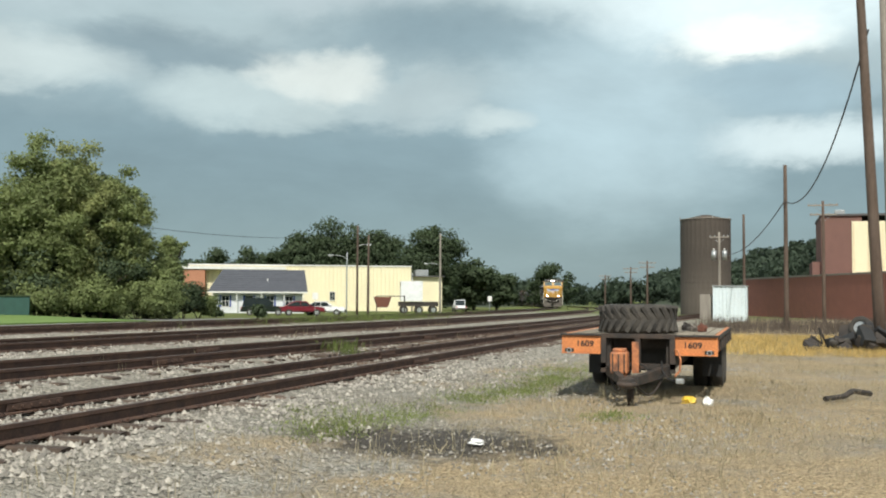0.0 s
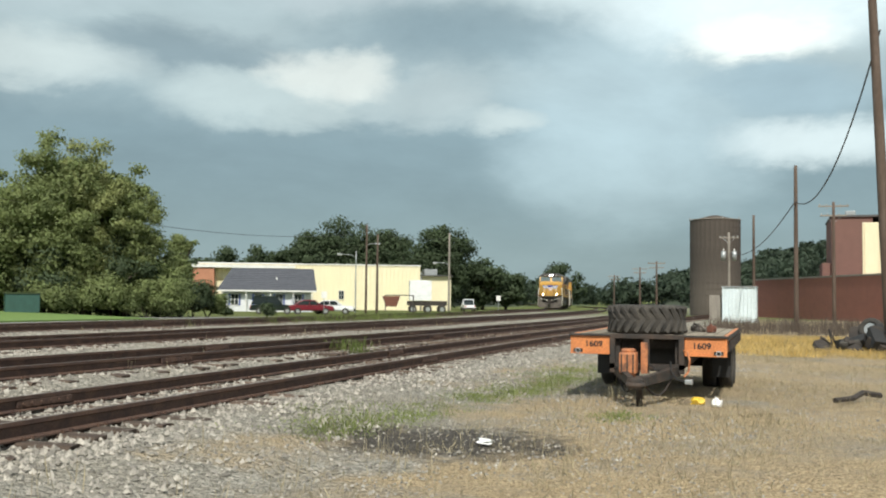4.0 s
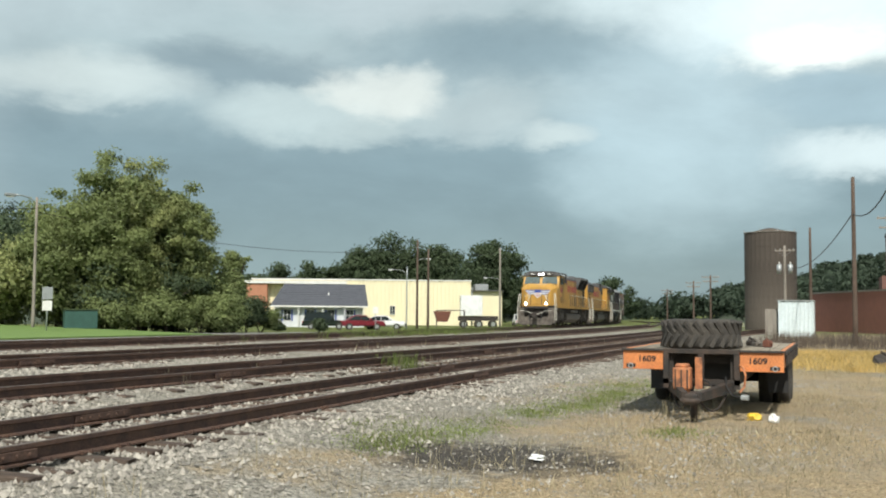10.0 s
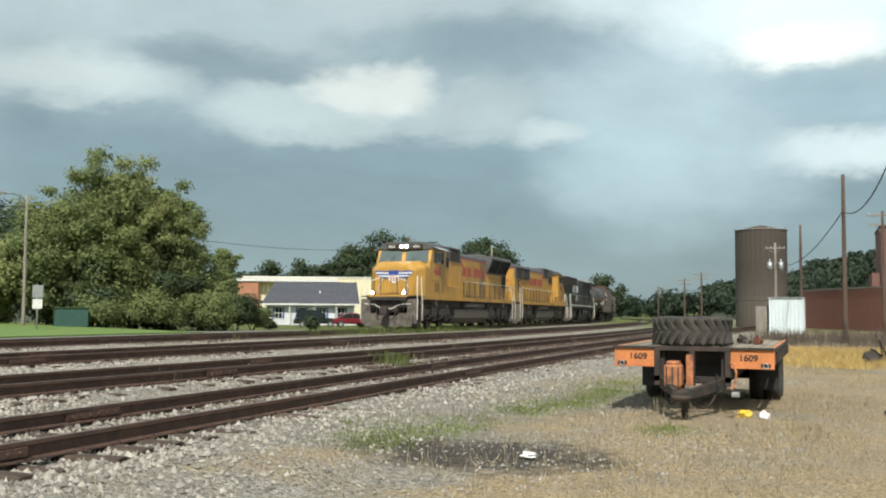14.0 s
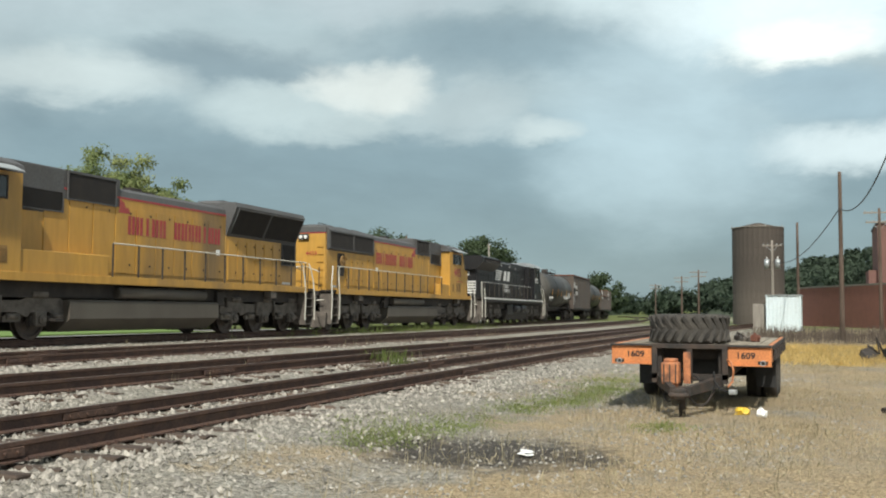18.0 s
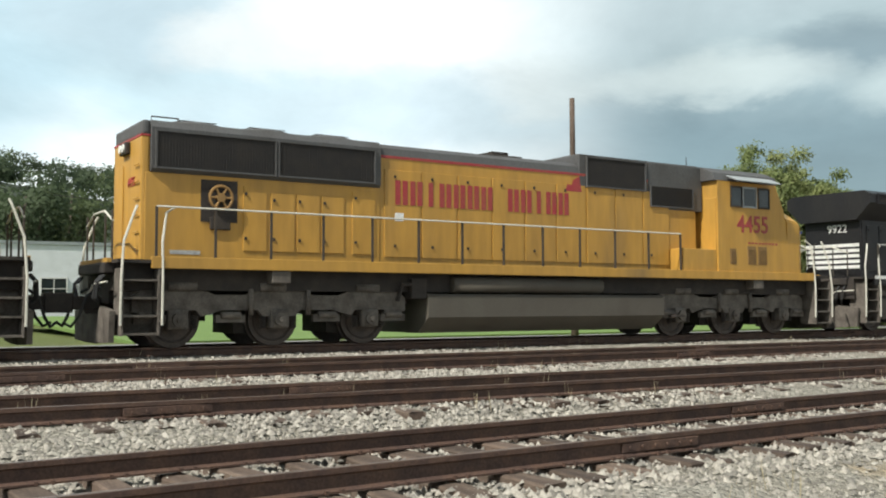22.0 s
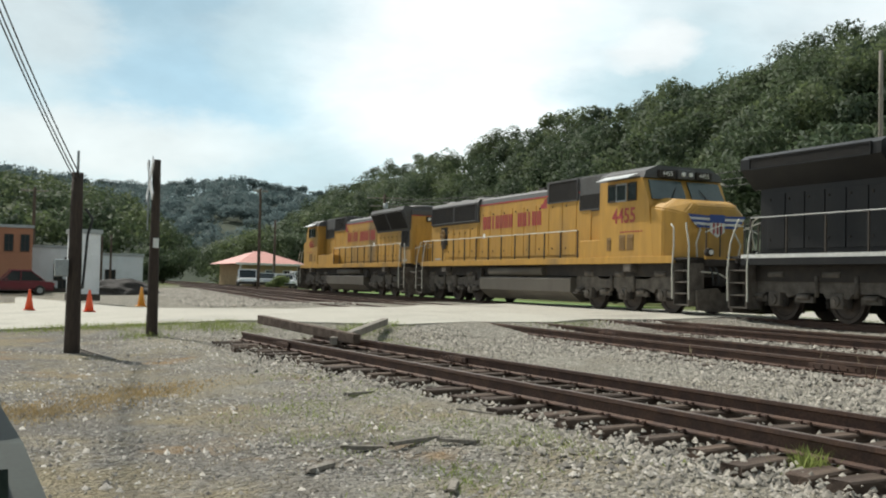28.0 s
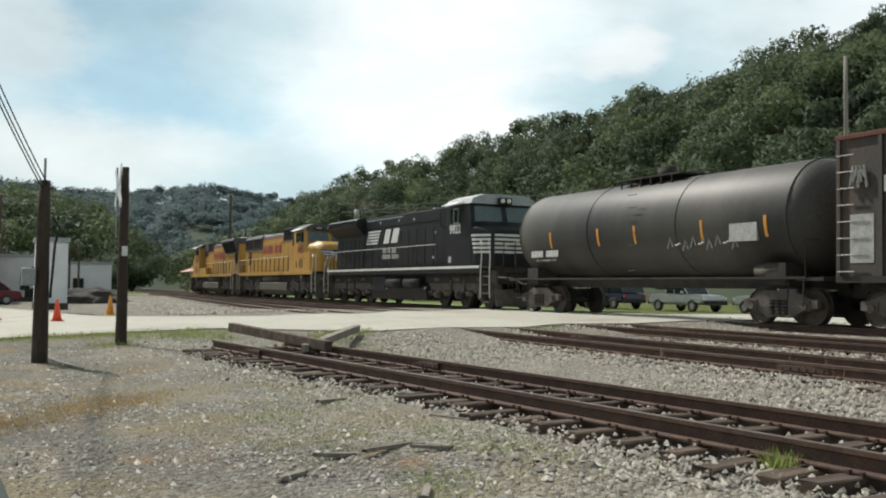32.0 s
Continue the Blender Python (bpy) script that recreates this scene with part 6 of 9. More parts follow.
def hill(name, label, ridge, near, material, seed, crowns, per, leaf, radius, depth=0.55, tree_h=9.0, crest=1.2):
    """A wooded hill: ridge is (bearing, height angle, distance) from the viewer's place, near the distance of its foot (or pairs of bearing and distance)."""
    az = [r[0] for r in ridge]
    el = [r[1] for r in ridge]
    ds = [r[2] for r in ridge]
    feet = near if isinstance(near, tuple) else ((az[0], near), (az[-1], near))
    rng = np.random.default_rng(seed)

    def spot(a, u):
        d1 = float(np.interp(a, az, ds))
        d0 = float(np.interp(a, [q[0] for q in feet], [q[1] for q in feet]))
        d = d0 + (d1 - d0) * u
        zr = 1.5 + d1 * math.tan(radians(float(np.interp(a, az, el)))) - tree_h
        x, y = at_bearing(a, d)
        z0 = ground_z(x, y)
        return x, y, z0 + (zr - z0) * (u ** 0.85) + (2.5 * noise.noise((x * 0.03, y * 0.03, 5)) if 0.1 < u < 0.95 else 0)

    bm = bmesh.new()
    grid = []
    n = max(12, int((az[-1] - az[0]) / 1.5))
    for i in range(n + 1):
        a = az[0] + (az[-1] - az[0]) * i / n
        row = [bm.verts.new(spot(a, k / 10)) for k in range(11)]
        row.append(bm.verts.new((*at_bearing(a, float(np.interp(a, az, ds)) * 1.3), -2.0)))
        grid.append(row)
    for g0, g1 in zip(grid, grid[1:]):
        for k in range(11):
            bm.faces.new((g0[k], g0[k + 1], g1[k + 1], g1[k])).smooth = True
    tagged(part(name, bm, M_HILLSOIL), label, "hill", kind="structure")
    kinds = material if isinstance(material, tuple) else (material,)
    heaps = [([], [], [], []) for _ in kinds]
    spots = [(float(rng.uniform(az[0], az[-1])), float(rng.uniform(0.02, 1.0) ** depth), float(rng.uniform(0.6, 1.35)), 1.0) for _ in range(crowns)]
    a = az[0]
    while a < az[-1]:  # the crest: single crowns of uneven height
        spots.append((a, 0.99, float(rng.uniform(0.55, 1.05)), float(rng.uniform(0.85, 1.3))))
        a += crest * float(rng.uniform(0.5, 1.5)) * 200 / float(np.interp(a, az, ds)) * radius / 6
    for a, u, size, tall in spots:
        x, y, z = spot(a, u)
        r = radius * size
        ch = tree_h * 0.6 * size * float(rng.uniform(0.85, 1.3)) if u < 0.985 else tree_h * 0.42 * tall
        p, nn, _, soft = crown_cloud(rng, per, r, ch, 13, 0.38, mass=0.7, stray=0.2, shell=True)
        heap = heaps[int(rng.choice(3, p=(0.5, 0.2, 0.3)))] if len(kinds) == 3 else heaps[0]
        heap[0].append(p + np.array([x, y, z + tree_h * (0.42 if u < 0.985 else 0.56 * tall)]))
        heap[1].append(nn)
        heap[2].append(rng.uniform(0.75, 1.5, per) * leaf)
        heap[3].append(soft)
    for m, h in zip(kinds, heaps):
        me = leaves_mesh(name + "_wood", np.concatenate(h[0]), np.concatenate(h[1]), np.concatenate(h[2]), m, rng, 0.35, np.concatenate(h[3]), 3)
        tagged(new("wood", me), "dense summer wood on " + label, "woodland", kind="stuff")


HILL_LEAVES = (M_HILLLEAF, M_HILLLIGHT, M_HILLDARK)
hill("main_hill", "a steep wooded hill", [(-78, 1.4, 430), (-74, 3.4, 430), (-71, 5.5, 420), (-68, 6.9, 370), (-64.8, 7.9, 310), (-61, 9.1, 280), (-59.5, 9.5, 265), (-57.2, 10.6, 250), (-53.2, 10.9, 225), (-52.3, 12.0, 218), (-48.2, 12.2, 205), (-45.6, 13.6, 200), (-40.8, 14.7, 195), (-39.3, 15.5, 190), (-35, 15.8, 190), (-32, 15.7, 190), (-29.2, 15.4, 190), (-25.7, 14.1, 190), (-24.4, 13.2, 192), (-22.3, 13.0, 195), (-19, 11.4, 200), (-17, 11.0, 210), (-14, 9.0, 215)], ((-78, 230), (-60, 200), (-54, 150), (-46, 98), (-14, 92)), HILL_LEAVES, 11, 700, 850, 0.36, 6.0, 0.62, 12.5)
hill("back_hill", "a lower wooded ridge", [(-24, 7.0, 330), (-12, 8.6, 300), (-4, 9.4, 290), (0, 9.7, 290), (6, 9.2, 290), (12, 8.2, 300), (20, 6.6, 320), (30, 4.6, 360), (44, 5.5, 300), (48, 5.2, 300), (54, 3.0, 330)], 130, HILL_LEAVES, 12, 380, 320, 0.5, 7.0, 0.6, 12.0)
hill("far_hill", "a distant wooded ridge", [(-112, 6.6, 900), (-96, 7.1, 800), (-88, 6.1, 800), (-84, 5.6, 850), (-80.7, 5.5, 900), (-76.1, 6.0, 900), (-73, 5.6, 900), (-71, 5.4, 900), (-64, 4.8, 900)], 520, M_HILLHAZE, 13, 760, 620, 0.85, 13, 0.7, 16.0)
hill("left_hill", "a wooded slope behind the buildings", [(-118, 7.5, 330), (-100, 7.6, 300), (-92, 6.4, 290), (-87.6, 5.9, 290), (-85.5, 5.6, 300), (-82.8, 5.1, 320), (-81, 4.2, 340), (-79, 2.6, 380)], 170, HILL_LEAVES, 14, 330, 420, 0.5, 7.0, 0.6, 12.0)
hill("east_hill", "a low wooded rise beyond the sheds", [(84, 1.7, 420), (87, 2.0, 400), (90, 2.9, 380), (92, 3.4, 380), (95, 3.2, 380), (99, 2.8, 380), (110, 3.0, 380)], 300, M_EASTWOOD, 15, 300, 260, 0.8, 6.0)
hill("east_treeline", "a low tree line beyond the railway", [(55, 1.9, 330), (64, 2.2, 300), (70, 1.6, 300), (75, 1.5, 330), (78, 0.7, 420), (80, 0.5, 420), (82, 0.8, 400), (85, 1.4, 380), (88, 1.4, 380)], 270, M_EASTWOOD, 16, 300, 200, 0.7, 5.0, 0.8)

# the maples by the street
tree(47.7, 39.9, 11.0, 3.1, M_LEAF, "tall leafy maple with yellowish top leaves", 21, 52000, 0.085, 0.02, 190, tight=0.2)
tree(49.3, 39.0, 10.8, 2.8, M_LEAFY, "tall maple with yellow-green leaves", 22, 48000, 0.085, 0.02, 170, tight=0.2)
tree(51.3, 37.9, 10.0, 2.5, M_LEAF, "leafy maple at the edge of the clump", 23, 42000, 0.085, 0.02, 160, tight=0.2)
tree(46.4, 42.6, 8.8, 3.1, M_LEAF, "lower leafy tree behind the lawn", 24, 30000, 0.10, 0.0, 110, tight=0.22)
tree(44.6, 45.6, 5.6, 3.0, M_LEAFY, "lower yellow-green tree behind the lawn", 25, 14000, 0.12, 0.0, 70)
tree(41.5, 48.5, 5.6, 3.2, M_LEAF, "lower tree behind the lawn", 26, 14000, 0.12, 0.0, 70)
tree(38.0, 50.5, 5.8, 3.4, M_LEAF, "lower leafy tree beyond the street lamp", 32, 14000, 0.12, 0.0, 70)
tree(54.6, 37.2, 4.8, 2.0, M_LEAF, "low leafy tree below the maples", 27, 9000, 0.10, 0.0, 18)
tree(50.4, 37.4, 4.6, 2.6, M_LEAFD, "dark undergrowth tree below the maples", 28, 10000, 0.10, 0.0, 20)
tree(46.9, 40.0, 4.4, 2.4, M_LEAFD, "dark undergrowth behind the utility cabinet", 30, 9000, 0.10, 0.0, 18)
tree(52.6, 36.2, 3.9, 2.0, M_LEAF, "leafy undergrowth at the foot of the maples", 31, 8000, 0.10, 0.0, 18)
tree(56.9, 37.6, 6.6, 1.5, M_LEAF, "thin half-bare tree beside a pole", 29, 2600, 0.09, 0.35, 16, tight=0.2)
for i, (bx, by, bt, br) in enumerate(((53.0, 35.6, 2.8, 1.5), (55.6, 35.7, 2.9, 1.4), (57.2, 35.6, 2.1, 1.1), (61.6, 33.6, 1.15, 0.65), (68.5, 41.0, 0.7, 0.55), (49.2, 36.2, 2.2, 1.3), (47.2, 37.6, 2.6, 1.7), (48.6, 36.6, 3.0, 1.6), (50.2, 35.4, 2.7, 1.6), (51.6, 34.6, 2.6, 1.5), (45.6, 38.8, 2.4, 1.6))):
    bush(bx, by, bt, br, M_LEAFD if i in (1, 3, 4) else M_LEAF, "dark rounded bush before the white house" if i in (3, 4) else "leafy green bush beside the street", 40 + i, 6500 if i not in (3, 4) else 2500, 0.085)
# trees round the sheds
for i, (az, d, top, r) in enumerate(((64.0, 190, 14.2, 5.6), (65.4, 195, 16.4, 6.6), (67.2, 192, 15.6, 6.6), (68.6, 192, 14.6, 5.6))):
    tree(*at_bearing(az, d), top, r, M_LEAFD, "big dark oak behind the warehouse", 50 + i, 18000, 0.24, 0.0, 120, group="trees behind the warehouse", tight=0.24)
tree(*at_bearing(71.4, 168), 14.2, 6.2, M_LEAFD, "round dark tree beside the warehouse", 56, 22000, 0.22, 0.0, 130, group="trees behind the warehouse", tight=0.24)
for i, (az, d, top, r) in enumerate(((73.7, 175, 8.2, 5.0), (75.0, 185, 6.8, 5.0), (61.2, 210, 11.4, 5.5), (59.0, 215, 11.6, 5.5), (62.6, 205, 12.0, 5.0), (78.1, 230, 9.4, 6.0), (57.0, 220, 11.0, 5.5))):
    tree(*at_bearing(az, d), top, r, M_LEAFD, "dark tree in the distance", 60 + i, 8000, 0.28, 0.0, 50, group="trees behind the warehouse", tight=0.25)
# trees across the tracks, seen between the engines and beyond them
for i, (az, d, top, r) in enumerate(((-12.6, 92, 13.6, 4.5), (-9.5, 95, 13.0, 4.5), (9.5, 80, 12.0, 4.0), (11.8, 84, 12.8, 4.5), (-72.5, 125, 8.0, 5.0), (-75.5, 150, 9.5, 6.0), (-80.0, 150, 6.5, 5.0), (-69.5, 120, 6.6, 4.0), (-67.4, 165, 12.0, 5.0), (-43.5, 72, 7.5, 3.5))):
    tree(*at_bearing(az, d), top, r, M_LEAF if i in (0, 9) else M_HILLLIGHT if i % 2 else M_HILLLEAF, "leafy tree at the foot of the hill", 70 + i, 8000, 0.17, 0.0, 20, group="trees below the hill")
for i, (az, d, top, r) in enumerate(((-66.5, 172, 13.5, 5.5), (-64.6, 180, 14.5, 5.5), (-62.8, 176, 13.5, 5.0), (-61.0, 180, 14.0, 5.0), (-59.2, 170, 13.0, 4.6), (-57.2, 160, 11.0, 4.5))):
    tree(*at_bearing(az, d), top, r, M_LEAF if i % 2 else M_HILLLIGHT, "light green tree behind the brick store", 170 + i, 8000, 0.2, 0.0, 20, group="trees behind the brick store")
for i, (az, d, top, r) in enumerate(((-64.3, 84, 3.6, 1.3), (-60.6, 80, 3.5, 1.2), (-73.6, 90, 2.2, 1.0))):
    bush(*at_bearing(az, d), top, r, M_LEAF, "leafy bush by the car park", 90 + i, 6000, 0.08)


def blades(name, label, material, spots, height, seed, per=7, width=0.012, spread=0.08, lean=0.35):
    """Tufts of grass blades or dry stalks as one mesh."""
    rng = np.random.default_rng(seed)
    n = len(spots) * per
    c = np.repeat(np.asarray(spots, float), per, 0)
    c[:, :2] += rng.normal(0, spread, (n, 2))
    h = height * rng.uniform(0.4, 1.25, (n, 1))
    a = rng.uniform(0, 6.283, n)
    side = np.stack([np.cos(a), np.sin(a), np.zeros(n)], 1)
    tip = np.stack([rng.normal(0, lean, n), rng.normal(0, lean, n), np.ones(n)], 1)
    v = np.stack([c - side * width, c + side * width, c + tip * h * 0.6 + side * width * 0.7, c + tip * h + np.stack([rng.normal(0, 2.5 * width, n), rng.normal(0, 2.5 * width, n), np.zeros(n)], 1)], 1)
    f = np.arange(n)[:, None] * 4 + np.array([[0, 1, 2, 3]])
    me = quick_mesh(name, v.reshape(-1, 3), f, material)
    me.update()
    return tagged(new(name, me), label, "grass", kind="stuff")


def patch(rng, cx, cy, rx, ry, n):
    out = []
    for _ in range(n):
        x, y = cx + float(rng.normal(0, rx)), cy + float(rng.normal(0, ry))
        out.append((x, y, ground_z(x, y)))
    return out


def build_grass():
    rng = np.random.default_rng(5)
    sp = []
    for cx, cy, rx, ry, n in ((12.0, 4.4, 0.8, 0.22, 130), (14.3, 4.3, 0.6, 0.25, 120), (16.0, 4.0, 0.5, 0.25, 100), (18.0, 3.9, 0.9, 0.3, 170), (9.8, 4.6, 0.4, 0.22, 80), (13.0, 2.0, 0.35, 0.2, 45), (10.8, 5.1, 0.8, 0.3, 50), (20.5, 4.2, 1.6, 0.35, 160), (-8.6, 3.3, 0.9, 0.5, 45), (-11.5, 4.4, 1.6, 0.3, 60), (-6.6, 3.5, 0.3, 0.2, 25), (10.6, 4.6, 0.4, 0.2, 50), (21, 3.8, 1.5, 0.4, 90), (-25.7, 3.2, 0.4, 1.4, 260), (-21.9, 8.4, 0.5, 0.5, 160), (-24.6, 6.4, 0.6, 0.4, 120), (-20.8, 13.5, 0.4, 0.6, 80), (-8.0, 4.6, 0.7, 0.2, 50), (-20, 8.3, 1.5, 0.25, 80), (-10.8, 3.4, 0.4, 0.3, 30)):
        sp += patch(rng, cx, cy, rx, ry, n)
    blades("green_grass", "thin green grass growing through the gravel", M_YOUNGGRASS, sp, 0.05, 1, 14, 0.0028, 0.13, 0.7)
    sp = []
    for cx, cy, rx, ry, n in ((-25.7, 2.6, 0.35, 1.2, 110), (-25.0, 5.4, 0.6, 0.7, 110), (-21.8, 8.5, 0.35, 0.5, 60), (-23.0, 3.7, 0.35, 0.3, 30)):
        sp += patch(rng, cx, cy, rx, ry, n)
    blades("road_edge_weeds", "green weeds along the edge of the road", M_YOUNGGRASS, sp, 0.13, 12, 8, 0.004, 0.12, 0.4)
    sp = []
    for _ in range(300):
        u = float(rng.uniform(-0.15, 1.1))
        x, y = -11.3 - 2.4 * u + float(rng.normal(0, 0.25)), 0.6 + 2.3 * u + float(rng.normal(0, 0.3))
        sp.append((x, y, ground_z(x, y)))
    blades("rusty_grass", "withered orange-brown grass in the gravel", M_RUSTGRASS, sp, 0.055, 13, 14, 0.003, 0.14, 0.8)
    sp = []
    for _ in range(900):
        d, az = float(rng.uniform(5, 22)), float(rng.uniform(-92, -40))
        x, y = at_bearing(az, d)
        if y < 4.6 and noise.noise((x * 0.45, y * 0.45, 17)) > 0.02:
            sp.append((x, y, ground_z(x, y)))
    blades("worn_grass", "sparse worn grass among the gravel", M_STRAW, sp, 0.04, 14, 9, 0.0022, 0.16, 0.8)
    sp = patch(rng, -5.6, 5.78, 0.10, 0.07, 22)
    blades("weed_tuft", "bright green weed beside the rail", M_YOUNGGRASS, sp, 0.21, 2, 9, 0.004, 0.035)
    sp = patch(rng, 46, 20.0, 5.5, 0.7, 420) + patch(rng, 62, 21.6, 6, 0.5, 160) + patch(rng, 20.5, 9.0, 0.3, 0.2, 20)
    blades("trackside_weeds", "green weeds between the far tracks", M_WEED, sp, 0.30, 3, 9, 0.006, 0.15)
    sp = []
    for _ in range(420):
        x = float(rng.uniform(-14, 60))
        k = "dbc"[int(rng.integers(0, 3))]
        y = track_y(k, x) + float(rng.choice([-0.35, 0.5, 1.0, 1.9])) + float(rng.normal(0, 0.25))
        sp.append((x, y, ground_z(x, y)))
    blades("track_stalks", "pale weed stalks among the rails", M_STRAW, sp, 0.22, 4, 4, 0.003, 0.06, 0.15)
    sp = []
    for _ in range(6500):
        x, y = float(rng.uniform(8, 48)), float(rng.uniform(-9, 1.0))
        if noise.noise((x * 0.3, y * 0.4, 2)) > -0.1:
            sp.append((x, y, ground_z(x, y)))
    for _ in range(500):
        x, y = float(rng.uniform(6, 22)), float(rng.uniform(0.2, 3.6))
        sp.append((x, y, ground_z(x, y)))
    blades("dry_grass", "dry straw-coloured grass in the yard", M_STRAW, sp, 0.085, 5, 8, 0.0026, 0.18, 0.6)
    sp = []
    for _ in range(2400):
        x, y = float(rng.uniform(30, 47)), float(rng.uniform(-7, 3.4))
        sp.append((x, y, ground_z(x, y)))
    blades("yellow_grass", "strip of yellow dry grass", M_DRY, sp, 0.20, 6, 10, 0.005, 0.2, 0.5)
    sp = []
    for _ in range(700):
        x, y = float(rng.uniform(50, 66)), float(rng.uniform(-12, 3.5))
        sp.append((x, y, ground_z(x, y)))
    blades("tall_dead_weeds", "tall brown dead weeds before the shed", M_TRUNK, sp, 0.75, 7, 8, 0.008, 0.25, 0.15)
    sp = []
    for _ in range(1500):
        x = float(rng.uniform(-30, 60))
        y = track_y("c", x) + float(rng.uniform(3.2, 9))
        sp.append((x, y, ground_z(x, y)))
    blades("verge_grass", "rough green grass beyond the main line", M_WEED, sp, 0.10, 8, 10, 0.005, 0.3)
    sp = []
    for _ in range(900):
        d, az = float(rng.uniform(6, 30)), float(rng.uniform(40, 108))
        x, y = at_bearing(az, d)
        if y < 5:
            sp.append((x, y, ground_z(x, y)))
    blades("dead_stalks", "single dead stalks in the gravel", M_STRAW, sp, 0.26, 9, 3, 0.0024, 0.06, 0.14)


build_grass()


# ---- things to the east: trailer, litter, sheds, poles ----
def frame_at(x, y, z, turn):
    return pose(x, y, z, 0, 0, turn)


def knobby_tyre(parent_m, r_out, r_in, w, material, label):
    """A heavy tyre with lugs, lying with its axle upright."""
    t = tagged(new("tyre"), label, "tyre")
    t.matrix_basis = parent_m
    prof = [(r_in, -w * 0.40), (r_in + 0.05, -w * 0.47), (r_out * 0.8, -w * 0.5), (r_out * 0.92, -w * 0.47), (r_out * 0.975, -w * 0.38), (r_out, -w * 0.18), (r_out, w * 0.18), (r_out * 0.975, w * 0.38), (r_out * 0.92, w * 0.47), (r_out * 0.8, w * 0.5), (r_in + 0.05, w * 0.47), (r_in, w * 0.40)]
    n = 48
    bm = bmesh.new()
    rings = [[bm.verts.new((q * math.cos(2 * math.pi * k / n), q * math.sin(2 * math.pi * k / n), s)) for q, s in prof] for k in range(n)]
    for k in range(n):
        a, b = rings[k], rings[(k + 1) % n]
        for i in range(len(prof)):
            j = (i + 1) % len(prof)
            bm.faces.new((a[i], b[i], b[j], a[j])).smooth = True
    bmesh.ops.recalc_face_normals(bm, faces=bm.faces[:])
    part("carcass", bm, material, t)
    lug = boxm(-0.05, 0.020, -0.032, 0.032, -w * 0.25, w * 0.25, 0.012)
    me = bpy.data.meshes.new("lug")
    lug.to_mesh(me)
    lug.free()
    me.materials.append(material)
    for k in range(24):
        for s in (-1, 1):
            a = 2 * math.pi * (k + (0.25 if s > 0 else -0.25)) / 24
            o = new("lug", me)
            o.parent = t
            o.matrix_basis = Matrix.Rotation(a, 4, "Z") @ Matrix.Translation((r_out, 0, s * w * 0.22)) @ Matrix.Rotation(radians(9 * s), 4, "Y") @ Matrix.Rotation(radians(34 * s), 4, "X")
    return t


def road_wheel(name, parent, m, r, w):
    """A tyre with its rim; axle along local y."""
    bm = bmesh.new()
    prof = [(r * 0.55, -w * 0.4), (r * 0.6, -w * 0.5), (r * 0.93, -w * 0.5), (r, -w * 0.35), (r, w * 0.35), (r * 0.93, w * 0.5), (r * 0.6, w * 0.5), (r * 0.55, w * 0.4)]
    n = 24
    rings = [[bm.verts.new((q * math.cos(2 * math.pi * k / n), s, q * math.sin(2 * math.pi * k / n))) for q, s in prof] for k in range(n)]
    for k in range(n):
        a, b = rings[k], rings[(k + 1) % n]
        for i in range(len(prof)):
            j = (i + 1) % len(prof)
            bm.faces.new((a[i], b[i], b[j], a[j])).smooth = True
    bmesh.ops.recalc_face_normals(bm, faces=bm.faces[:])
    wh = part(name, bm, M_RUBBER, parent)
    wh.matrix_basis = m
    bm = tubem([(0, -w * 0.3, 0), (0, w * 0.3, 0)], r * 0.57, 16)
    tube(bm, [(0, -w * 0.38, 0), (0, w * 0.38, 0)], r * 0.2, 10)
    part("rim", bm, M_GALV, wh)
    return wh


M_WORNSTEEL = mat("worn_dark_steel", (0.03, 0.026, 0.023), 0.75, 0.1, second=(0.075, 0.05, 0.036), scale=6, amount=0.8, bump=0.25)
M_RUSTORANGE = mat("rusty_orange_paint", (0.50, 0.19, 0.075), 0.7, second=(0.20, 0.085, 0.05), scale=9, amount=0.85, bump=0.2, third=(0.06, 0.04, 0.03), third_at=0.6)


